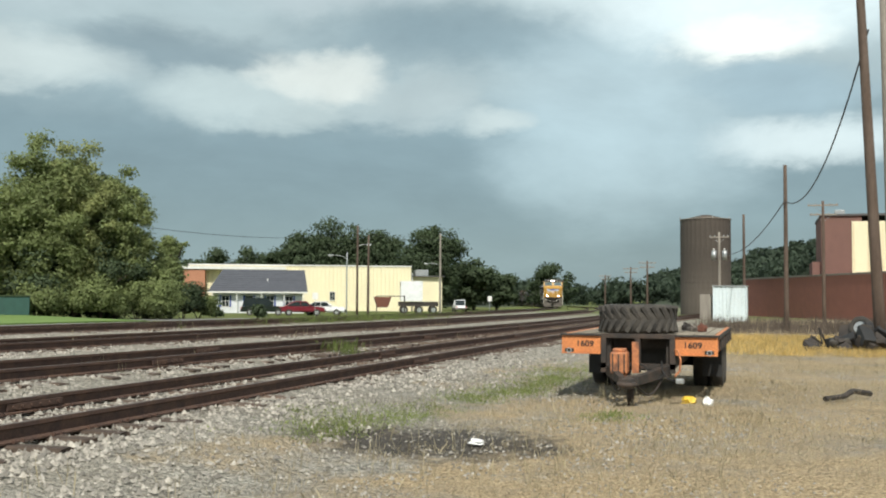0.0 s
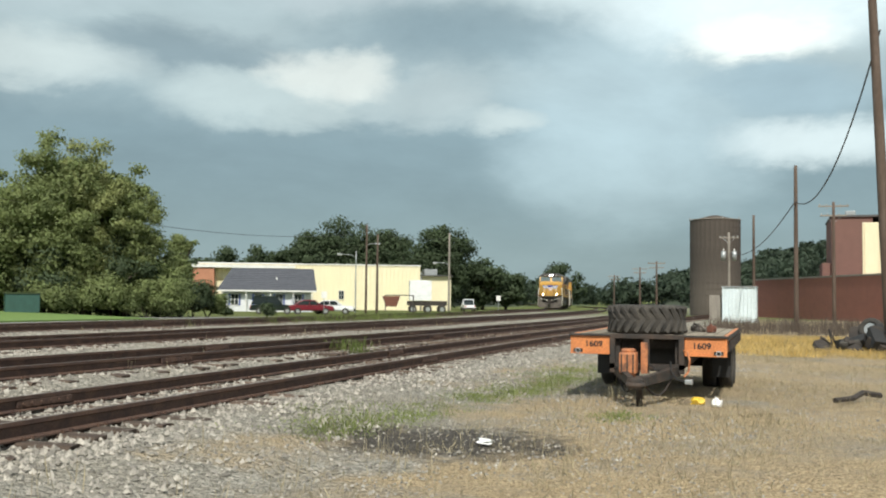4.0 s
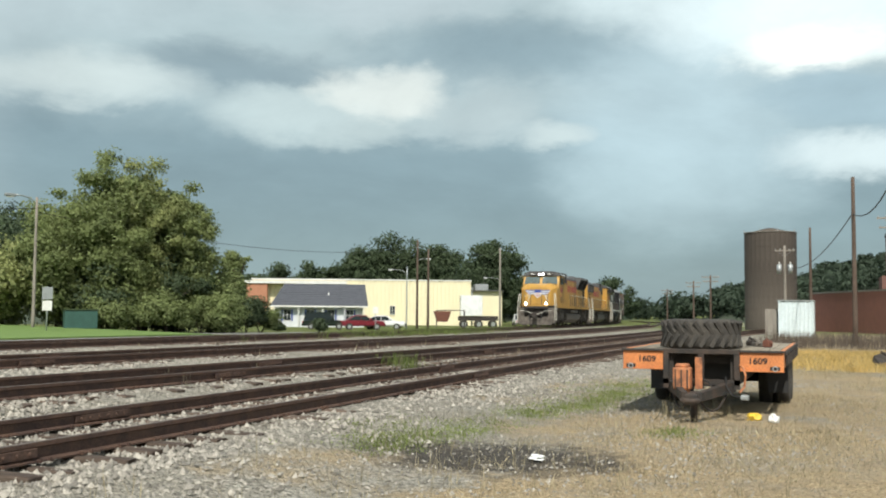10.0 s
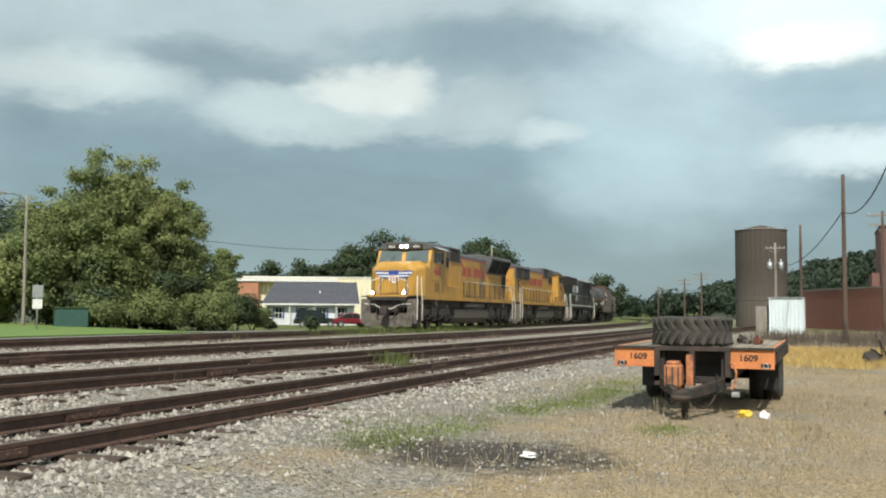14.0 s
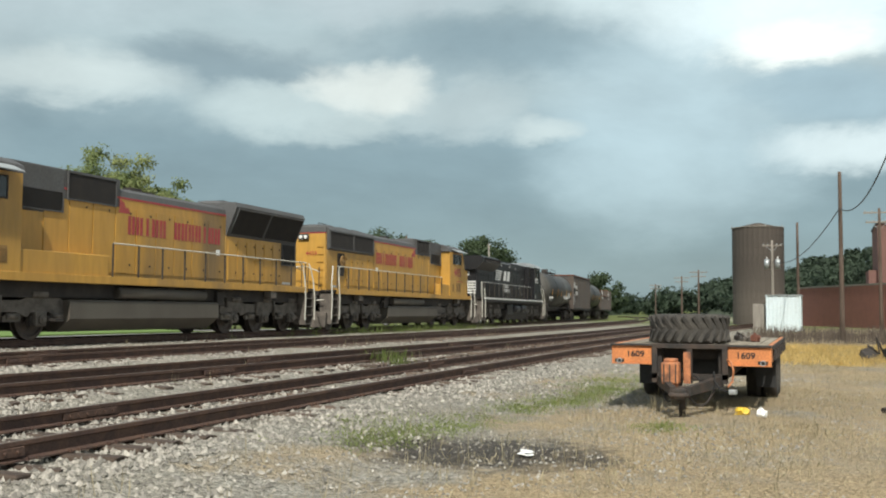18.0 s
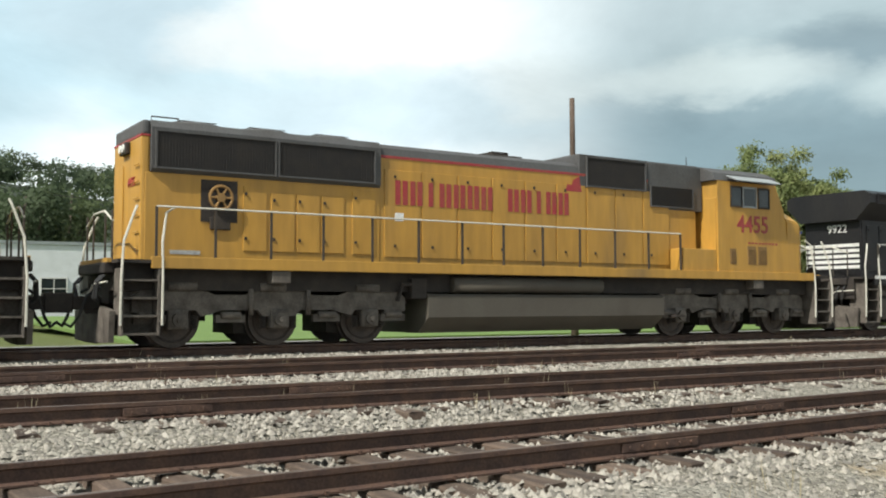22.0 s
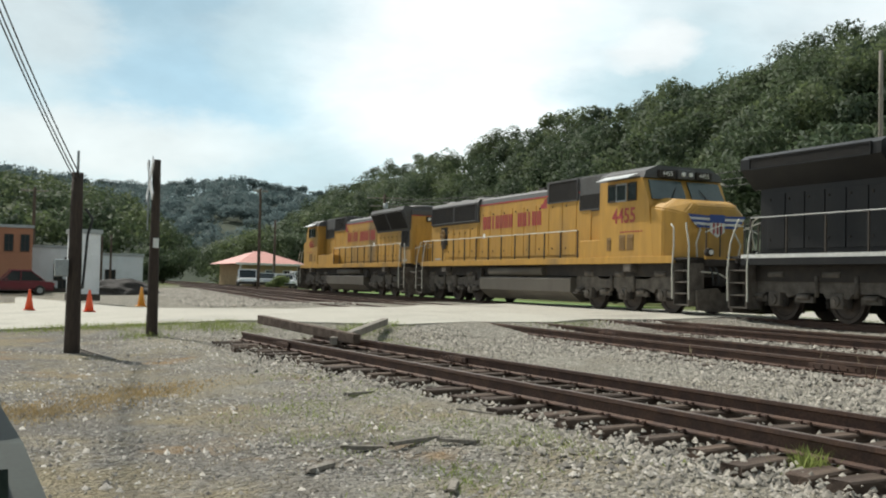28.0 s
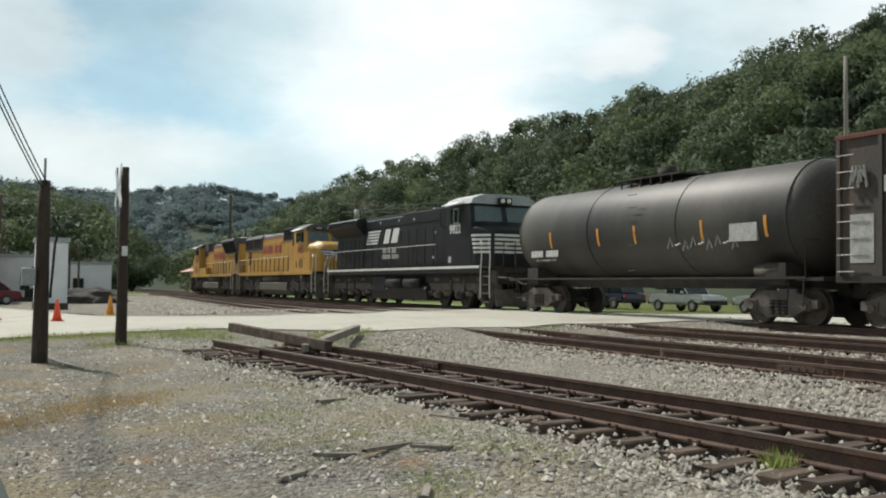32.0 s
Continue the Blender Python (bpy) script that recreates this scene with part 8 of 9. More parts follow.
def build_warehouse():
    w = tagged(new("warehouse"), "long cream metal warehouse with a flat roof", "warehouse")
    a, b = Vector((126.6, 80.4, 0)), Vector((141.0, 51.1, 0))
    d = b - a
    L = d.length
    w.matrix_basis = pose(a.x, a.y, -1.0, 0, 0, math.degrees(math.atan2(d.y, d.x)))
    part("body", boxm(0, L, 0.1, 30, 0, 6.9), M_CREAM, w)
    ribbed_wall("front_wall", L, 7.0, 0.6, M_CREAM, w, pose(0, 0, 0), 0.05)
    part("roof_edge", boxm(-0.1, L + 0.1, -0.12, 30.1, 7.0, 7.18), M_WHITE, w, "white roof edge")
    part("brick_front", boxm(-0.6, 2.4, -1.5, -0.06, 0, 6.3), M_BRICKORANGE, w, "orange brick front")
    part("canopy", boxm(-0.8, 14, -1.7, -0.1, 6.4, 6.8), M_WHITE, w, "white flat canopy")
    window(w, pose(20.5, -0.08, 2.0), 0.7, 1.2)
    part("loading_dock", boxm(L, L + 5, 2, 9, 0, 5.6, 0.03), M_CREAM, w)
    part("roof_unit", boxm(L + 1, L + 3, 3, 6, 5.6, 6.7, 0.04), M_GALV, w)
    part("dock_roof", boxm(L - 0.2, L + 5.2, 1.4, 9.2, 5.6, 5.75), M_ROOF_GREY, w)
    part("pipe", tubem([(L + 0.3, 1.5, 0), (L + 0.3, 1.5, 6.2)], 0.12, 8), M_GALV, w)


build_warehouse()


def build_house():
    h = tagged(new("white_house"), "white clapboard house with a dark shingle roof", "house")
    a, b = Vector((100.9, 61.2, 0)), Vector((106.1, 51.7, 0))
    d = b - a
    L = d.length
    h.matrix_basis = pose(a.x, a.y, -0.65, 0, 0, math.degrees(math.atan2(d.y, d.x)))
    D, e, top = 7.5, 2.7, 5.2
    part("wall", boxm(0.3, L - 0.3, 0.3, D - 0.3, 0, e + 0.1), M_SIDING, h)
    for k in range(11):
        part("clapboard", boxm(0.28, L - 0.28, 0.26, 0.31, 0.1 + k * 0.24, 0.31 + k * 0.24), M_SIDING, h)
    part("gable", prism(bmesh.new(), [(0.3, e), (D - 0.3, e), (D / 2, top - 0.15)], L - 0.6, L - 0.3, axis="x"), M_SIDING, h)
    for s in (0, 1):
        bm = bmesh.new()
        y0, y1 = (-0.5, D / 2) if s == 0 else (D + 0.5, D / 2)
        q = [bm.verts.new(c) for c in ((-0.3, y0, e - 0.15), (L + 0.3, y0, e - 0.15), (L + 0.1, y1, top), (1.2, y1, top))]
        bm.faces.new(q)
        r = bmesh.ops.extrude_face_region(bm, geom=bm.faces[:])
        bmesh.ops.translate(bm, vec=(0, 0, 0.12), verts=[v for v in r["geom"] if isinstance(v, bmesh.types.BMVert)])
        bmesh.ops.recalc_face_normals(bm, faces=bm.faces[:])
        rf = part("roof", bm, M_SHINGLE, h, "slate-grey shingle roof slope")
        if s == 0:
            for k in range(12):
                u = k / 12
                part("shingle_course", boxm(-0.3 + 1.5 * u, L + 0.3 - 0.2 * u, y0 + (y1 - y0) * u, y0 + (y1 - y0) * u + 0.3, e - 0.03 + (top - e + 0.15) * u + 0.0, e + 0.02 + (top - e + 0.15) * u), M_SHINGLE, rf)
    part("eaves_board", boxm(-0.3, L + 0.3, -0.52, -0.46, e - 0.2, e - 0.02), M_WHITE, h)
    for x in (1.3, 4.0, 6.4, 8.6):
        window(h, pose(x, 0.25, 0.95), 0.8, 1.25)
        for s in (-0.28, 0.84):
            part("shutter", boxm(x + s, x + s + 0.22, 0.20, 0.25, 0.9, 2.25), M_BLUE, h)
    part("porch", boxm(L - 2.4, L, -0.4, 0.2, 0, 0.12), M_CONCRETE, h)
    for x in (0.2, 3.0, 5.8, 8.4, L - 0.2):
        part("porch_post", boxm(x - 0.05, x + 0.05, -0.42, -0.32, 0, e - 0.1), M_WHITE, h)
    part("vent_pipe", tubem([(6.5, 1.6, 3.4), (6.5, 1.6, 4.2)], 0.07, 8), M_WHITE, h)


build_house()


def car(x, y, turn, material, label, scale=1.0, tall=0.0, pickup=False, mirrors=True):
    c = tagged(new("car"), label, "car", "parked cars")
    c.matrix_basis = pose(x, y, ground_z(x, y), 0, 0, turn) @ Matrix.Diagonal((scale, scale, scale, 1))
    low = [(-2.2, 0.35), (-2.25, 0.62), (-2.1, 0.85), (-1.2, 0.92), (1.3, 0.95), (2.15, 0.88), (2.25, 0.6), (2.2, 0.35)]
    bm = prism(bmesh.new(), low, -0.86, 0.86)
    bmesh.ops.bevel(bm, geom=[e for e in bm.edges if abs(e.verts[0].co.y - e.verts[1].co.y) < 1e-6], offset=0.13, segments=4, affect="EDGES")
    part("body", bm, material, c)
    t = tall
    cab = [(-0.95, 0.93), (-0.35, 1.38 + t), (0.75 if not pickup else 0.55, 1.42 + t), (1.65 if not pickup else 0.8, 0.95)]
    if t > 0.2 and not pickup:
        cab = [(-0.95, 0.93), (-0.4, 1.38 + t), (1.8, 1.42 + t), (2.1, 0.95)]
    part("window_glass", prism(bmesh.new(), cab, -0.74, 0.74), M_WIN, c, "dark glass")
    r0, r1 = cab[1][0] - 0.03, cab[2][0] + 0.03
    part("roof", boxm(r0, r1, -0.75, 0.75, cab[1][1] - 0.03, cab[2][1] + 0.03, 0.02), material, c)
    for s in (-1, 1):
        for p, q in ((cab[0], cab[1]), (cab[3], cab[2])):
            part("pillar", tubem([(p[0], s * 0.75, p[1]), (q[0], s * 0.75, q[1])], 0.035, 6), material, c)
        part("pillar", tubem([((r0 + r1) / 2, s * 0.76, 0.93), ((r0 + r1) / 2, s * 0.75, cab[1][1])], 0.035, 6), material, c)
        part("headlight", boxm(-2.26, -2.18, *sorted((s * 0.5, s * 0.78)), 0.62, 0.76, 0.02), M_LAMP2, c)
        part("tail_light", boxm(2.17, 2.26, *sorted((s * 0.55, s * 0.8)), 0.66, 0.82, 0.02), M_RED, c)
        if mirrors:
            part("mirror", boxm(-0.75, -0.6, *sorted((s * 0.78, s * 0.95)), 0.96, 1.08, 0.03), material, c)
        for wx in (-1.4, 1.35):
            road_wheel("wheel", c, pose(wx, s * 0.8, 0.33), 0.33, 0.2)
    part("bumper", boxm(-2.3, -2.2, -0.8, 0.8, 0.38, 0.58, 0.03), M_FRAME, c)
    part("bumper", boxm(2.2, 2.3, -0.8, 0.8, 0.38, 0.58, 0.03), M_FRAME, c)
    return c


M_CARRED = solid("dark_red_car_paint", (0.16, 0.012, 0.022), 0.3)
M_CARWHITE = solid("white_car_paint", (0.75, 0.76, 0.76), 0.25)
M_CARSILVER = solid("silver_car_paint", (0.45, 0.47, 0.49), 0.28, 0.5)
M_CARDARK = mat("dark_green_car_paint", (0.018, 0.026, 0.020), 0.5, spec=0.12, bump=0.0)
M_CARBLUE = solid("dark_blue_car_paint", (0.03, 0.04, 0.075), 0.25)
car(88.5, 47.6, 118, M_CARDARK, "dark sport utility car parked before the white house", 1.0, 0.3)
car(90.3, 44.3, 120, M_CARRED, "dark red car parked on the grass", 1.0)
car(92.5, 43.0, 110, M_CARWHITE, "white car parked behind the red car", 1.0)
car(143.3, 44.2, 205, M_CARWHITE, "white pickup truck on the far street", 1.0, 0.35, True)


def build_yard_east():
    b = tagged(new("storage_tank_trailer"), "white box trailer beside the warehouse dock", "trailer")
    b.matrix_basis = pose(112.6, 40.8, -0.5, 0, 0, -66)
    part("box", boxm(-1.3, 1.3, -1.2, 1.2, 1.5, 3.9, 0.04), M_CARWHITE, b)
    part("chassis", boxm(-1.5, 3.2, -1.0, 1.0, 0.9, 1.45, 0.03), M_FRAME, b)
    for x in (-0.9, 0.9, 2.6):
        for s in (-1, 1):
            road_wheel("wheel", b, pose(x, s * 0.95, 0.48), 0.48, 0.28)
    part("vent_panel", boxm(-1.33, -1.3, -0.4, 0.4, 3.3, 3.6), M_FRAME, b)
    s = tagged(new("rubbish_skip"), "rusty open skip with a frame", "skip")
    s.matrix_basis = pose(106.5, 42.2, -0.4, 0, 0, -66)
    part("bin", prism(bmesh.new(), [(-0.9, 1.9), (1.1, 1.9), (0.7, 0.7), (-0.5, 0.7)], -0.8, 0.8), M_RUSTRED, s)
    for x in (-0.6, 2.6):
        part("leg", boxm(x, x + 0.08, -0.6, 0.6, 0, 2.0), M_FRAME, s)
    part("rail", boxm(-0.6, 2.7, -0.05, 0.05, 1.95, 2.05), M_FRAME, s)
    sg = tagged(new("road_sign"), "two pale sign plates on a metal post", "sign", "road signs")
    sg.matrix_basis = pose(37.9, 35.6, ground_z(37.9, 35.6), 0, 0, -46)
    part("post", tubem([(0, 0, -0.2), (0, 0, 2.35)], 0.035, 8), M_GALV, sg)
    part("sign_plate", boxm(-0.24, 0.24, -0.05, -0.035, 1.72, 2.32, 0.005), M_GALV, sg)
    part("sign_plate", boxm(-0.22, 0.22, -0.05, -0.035, 1.18, 1.66, 0.005), M_WHITE, sg)
    d = tagged(new("utility_box"), "dark green metal utility cabinet", "cabinet")
    d.matrix_basis = pose(43.6, 38.6, ground_z(43.6, 38.6) + 0.25, 0, 0, -42)
    part("body", boxm(-0.85, 0.85, -0.5, 0.5, 0, 1.0, 0.04), mat("dark_green_metal", (0.03, 0.085, 0.07), 0.6), d)
    part("lid", boxm(-0.9, 0.9, -0.55, 0.55, 1.0, 1.08, 0.03), M_LEAFD, d)
    for i, az in enumerate((64.6, 74.6)):
        x, y = at_bearing(az, 88 if i == 0 else 118)
        q = tagged(new("road_sign"), "small sign plate on a post beside the street", "sign", "road signs")
        q.matrix_basis = pose(x, y, ground_z(x, y), 0, 0, -62)
        part("post", tubem([(0, 0, -0.2), (0, 0, 2.2)], 0.03, 8), M_GALV, q)
        part("sign_plate", boxm(-0.25, 0.25, -0.05, -0.035, 1.6, 2.2, 0.005), M_WHITE, q)


build_yard_east()


def strip(name, label, category, material, pts, lift, kind="structure", rise=0.0):
    """A level band given by pairs of edge points, laid just above the ground."""
    bm = bmesh.new()
    rows = [[bm.verts.new((x, y, ground_z(x, y) + lift + rise * i)) for i, (x, y) in enumerate(pr)] for pr in pts]
    for a, b in zip(rows, rows[1:]):
        bm.faces.new((a[0], b[0], b[1], a[1]))
    r = bmesh.ops.extrude_face_region(bm, geom=bm.faces[:])
    bmesh.ops.translate(bm, vec=(0, 0, -0.12), verts=[v for v in r["geom"] if isinstance(v, bmesh.types.BMVert)])
    bmesh.ops.recalc_face_normals(bm, faces=bm.faces[:])
    return tagged(part(name, bm, material), label, category, kind=kind)


strip("street", "grey asphalt street beyond the main line", "street", M_ASPHALT, [((x, track_y("c", x) + 5.5), (x, track_y("c", x) + 10.1)) for x in range(-24, 150, 6)], 0.03)
strip("lawn", "mown green lawn by the street", "lawn", M_LAWN, [((x, track_y("c", x) + 10.4), (x, track_y("c", x) + 34)) for x in range(8, 46, 3)], 0.08, rise=0.55)
strip("forecourt", "pale asphalt forecourt joining the street", "street", M_ASPHALT, [((x, track_y("c", x) + 9.9), (x, track_y("c", x) + 15.5)) for x in range(48, 84, 5)], 0.04)
strip("far_lawn", "green verge before the warehouse", "lawn", M_LAWN, [((x, track_y("c", x) + 10.6), (x, track_y("c", x) + 15)) for x in range(85, 140, 5)], 0.03)


# ---- things to the west: posts, crossing, buildings, parked cars ----
def build_posts():
    p = pole(-19.7, 1.86, 3.48, 0.155, M_POSTDARK, "short dark wooden service post with a meter box", group="wooden posts", name="service_post")
    part("meter_box", boxm(0.0, 0.18, -0.36, -0.12, 1.42, 1.74, 0.02), M_GALV, p)
    part("conduit", tubem([(0.10, 0.14, 1.2), (0.12, 0.2, 2.2), (0.12, 0.28, 2.5), (0.1, 0.15, 2.7)], 0.025, 6), M_WIRE, p)
    part("mast_pipe", tubem([(0.02, 0.0, 3.2), (0.02, 0.0, 3.78)], 0.025, 6), M_GALV, p)
    top = (-19.7, 1.86, 3.35)
    for dz, dy in ((0.0, 0.0), (0.05, 0.05), (-0.03, -0.04)):
        wire((top[0] + 0.05, top[1] + dy, top[2] + dz), (-11.0, -1.5 + dy * 1.5, 8.6 + dz), 0.35, 0.012, "service cable running up from the post")
    q = pole(-23.3, 3.9, 4.25, 0.135, M_POSTDARK, "dark wooden post with a crossing sign seen edge-on", group="wooden posts", name="sign_post")
    for s in (-1, 1):
        b = part("crossbuck_board", boxm(-0.6, 0.6, -0.012, 0.012, -0.10, 0.10), M_SIDING, q)
        b.matrix_basis = pose(0.12, -0.16, 3.55, 0, 45 * s, -1)
    part("notice", boxm(0.10, 0.15, -0.05, 0.07, 2.0, 2.22), M_WHITE, q)
    part("bracket", tubem([(-0.05, -0.16, 2.4), (-0.05, -0.16, 4.0)], 0.02, 6), M_GALV, q)


build_posts()


def build_stop():
    """Timbers and a rail laid across the end of the dead-end track."""
    def timber(x0, y0, x1, y1, z, w, h, label, m=M_SLEEPER, dip=0.0):
        d = math.hypot(x1 - x0, y1 - y0)
        o = tagged(part("timber", boxm(0, d, -w / 2, w / 2, 0, h, 0.02), m), label, "timber", "timbers at the track end")
        o.matrix_basis = pose(x0, y0, z, 0, dip, math.degrees(math.atan2(y1 - y0, x1 - x0)))
    zb = rail_z("a", -21)
    timber(-21.6, 5.95, -17.3, 6.6, zb + 0.10, 0.16, 0.19, "heavy weathered timber lying aslant over the rail end", dip=2.6)
    timber(-21.4, 8.85, -17.9, 6.35, zb + 0.09, 0.16, 0.15, "grey timber lying askew at the track end", M_POLEGREY, dip=3.2)
    rnd = random.Random(31)
    for x, y, ln, a in ((-8.12, 3.18, 0.34, 84), (-8.16, 3.70, 0.72, 122), (-7.37, 2.53, 0.38, 134), (-11.3, 4.37, 0.52, 123), (-19.07, 2.23, 1.85, 11), (-7.9, 4.0, 0.3, 60), (-12.0, 5.0, 0.4, -15), (-9.3, 4.9, 0.45, 30), (-6.4, 3.2, 0.35, 150)):
        g = ground_z(x, y)
        bm = boxm(-ln / 2, ln / 2, -0.032, 0.032, 0, 0.035, 0.006)
        for v in bm.verts:  # split, uneven ends
            v.co.x += rnd.uniform(-0.05, 0.05) * (abs(v.co.x) > ln * 0.4)
            v.co.z += rnd.uniform(-0.006, 0.006)
        o = tagged(part("broken_board", bm, M_POLEGREY), "weathered splinter of board on the gravel", "board", "broken boards")
        o.matrix_basis = pose(x, y, g + 0.01, 0, 2, a)


build_stop()


def traffic_cone(x, y, material, label):
    c = tagged(new("traffic_cone"), label, "traffic cone", "traffic cones")
    c.matrix_basis = pose(x, y, max(road_top(x, y), ground_z(x, y)) + 0.02)
    part("base", boxm(-0.19, 0.19, -0.19, 0.19, 0, 0.04, 0.015), material, c)
    part("body", tubem([(0, 0, 0.03), (0, 0, 0.68), (0, 0, 0.72)], [0.15, 0.04, 0.03], 16), material, c)


traffic_cone(-34.5, 3.75, M_CONE, "orange-red traffic cone on the concrete road")
traffic_cone(-37.6, 2.1, M_CONE, "orange-red traffic cone beside the road")
traffic_cone(-38.0, 5.95, M_REFLECT, "faded orange traffic cone behind a post")


def block_building(name, label, x0, x1, y0, y1, z0, h, material, roof=None, windows=(), turn=0.0, category="building"):
    b = tagged(new(name), label, category)
    b.matrix_basis = pose(x0, y0, z0, 0, 0, turn)
    w, d = x1 - x0, y1 - y0
    part("wall", boxm(0, w, 0, d, 0, h, 0.03), material, b)
    part("parapet", boxm(-0.08, w + 0.08, -0.08, d + 0.08, h, h + 0.2), roof or M_GALV, b)
    part("plinth", boxm(-0.05, w + 0.05, -0.05, d + 0.05, 0, 0.3), M_SILO, b)
    for yy, zz, ww, hh in windows:  # on the wall that faces +x
        window(b, pose(w, yy, zz, 0, 0, 90), ww, hh, M_FRAME)
    return b


block_building("white_building", "white low building with small dark windows", -95, -75, 4.15, 7.6, 0.5, 3.1, M_SIDING, windows=((1.6, 0.9, 0.5, 1.0), (2.3, 1.3, 0.45, 1.1), (1.9, 0.05, 0.5, 0.8)))
block_building("red_brick_building", "orange-red brick building with a row of narrow windows", -90, -72, -18, 4.1, 0.6, 4.2, M_BRICKORANGE, windows=((18.2, 2.7, 0.45, 1.0), (19.3, 2.7, 0.45, 1.0), (20.4, 2.7, 0.45, 1.0), (21.4, 2.7, 0.45, 1.0), (17.0, 2.7, 0.45, 1.0)))
car(-66.5, 2.9, 95, M_CARRED, "dark red car parked by the brick building", 0.95, 0.2)
block_building("pale_cabinet", "tall pale signal cabinet beside the road", -49.2, -47.8, 4.3, 5.6, 0.5, 3.05, M_SIDING, category="cabinet")
block_building("long_white_shed", "long white shed receding from the road", -125, -84, 9.5, 13.2, 0.5, 2.9, M_SIDING, windows=((0.8, 0.8, 0.7, 0.9),))
for x, y, t in ((-70.0, 7.2, 4.3), (-76.0, 9.0, 4.6), (-82.0, 10.4, 5.0)):
    pole(x, y, t, 0.1, M_POLE, "short brown pole by the white shed")
pole(-99.8, 5.7, 9.9, 0.2, M_POLE, "distant utility pole with a crossarm", arms=((0.3, 1.2, 80),))
mound = bmesh.new()
bmesh.ops.create_icosphere(mound, subdivisions=4, radius=1.0)
for v in mound.verts:
    k = 1 + 0.2 * noise.noise(v.co * 3.0)
    v.co = Vector((v.co.x * 2.6 * k, v.co.y * 2.2 * k, max(v.co.z, -0.1) * 1.0 * k))
mo = tagged(part("gravel_mound", mound, M_DARKSTONE), "dark mound of stone behind the road", "mound")
mo.matrix_basis = pose(-67.5, 9.4, 0.5)

fp = pole(-82.0, 22.3, 9.4, 0.15, M_POLE, "tall pole with small lamps beside the railway", arms=((0.25, 0.6, 80),))
pole(-96.1, 27.7, 7.7, 0.15, M_POLE, "tall brown pole behind the depot")
pm = pole(-101.8, 41.7, 11.5, 0.2, M_POLE, "tall utility pole with a long crossarm", arms=((0.4, 2.0, 60), (1.3, 1.6, 60)))
part("transformer", tubem([(0.35, 0, 8.6), (0.35, 0, 9.6)], 0.28, 12), M_GALV, pm)
sp = pole(-98.2, 49.6, 10.9, 0.14, M_GALV, "metal pole with a red and white flag-like sign", name="sign_pole")
part("sign_board", boxm(-0.1, 0.1, -0.9, 0.2, 8.6, 9.6, 0.03), M_WHITE, sp)
part("sign_board", boxm(-0.12, 0.12, -0.6, 0.1, 7.6, 8.5, 0.03), M_RED, sp)
pole(-39.0, 45.6, 15.1, 0.17, M_POLEGREY, "tall thin grey pole before the hill")
pole(21.2, 25.4, 8.3, 0.13, M_POLE, "thin brown pole beyond the main line")
for x, y, t in ((-92, 51, 7.5), (-104, 47, 8.0), (-110, 52, 8.4)):
    pole(x, y, t, 0.12, M_GALV, "grey lamp pole by the car park", name="lamp_pole")
for x, y in ((-88.0, 42.5), (-91.5, 47.0)):
    t = tagged(new("traffic_light"), "yellow traffic signal hanging on its pole", "traffic light", "traffic lights")
    t.matrix_basis = pose(x, y, 0.6)
    part("mast", tubem([(0, 0, 0), (0, 0, 6.0)], 0.08, 8), M_GALV, t)
    part("signal_head", boxm(-0.2, 0.2, -0.25, 0.2, 4.0, 5.1, 0.04), M_YELLOW, t)
    part("visor", boxm(0.2, 0.34, -0.16, 0.12, 4.7, 4.95, 0.03), M_FRAME, t)
for k in range(3):
    wire((-101.8, 41.7 + 0.6 * k, 10.8 - 0.3 * k), (-45.0, 62.0 + k, 12.5 - 0.5 * k), 0.9, 0.035)
    wire((-101.8, 41.7, 8.0 - 0.8 * k), (-98.2, 49.6, 7.0 - 0.8 * k), 0.2, 0.03)
    wire((-98.2, 49.6, 7.4 - 0.8 * k), (-60.0, 66.0, 9.0 - 0.6 * k), 0.8, 0.03)


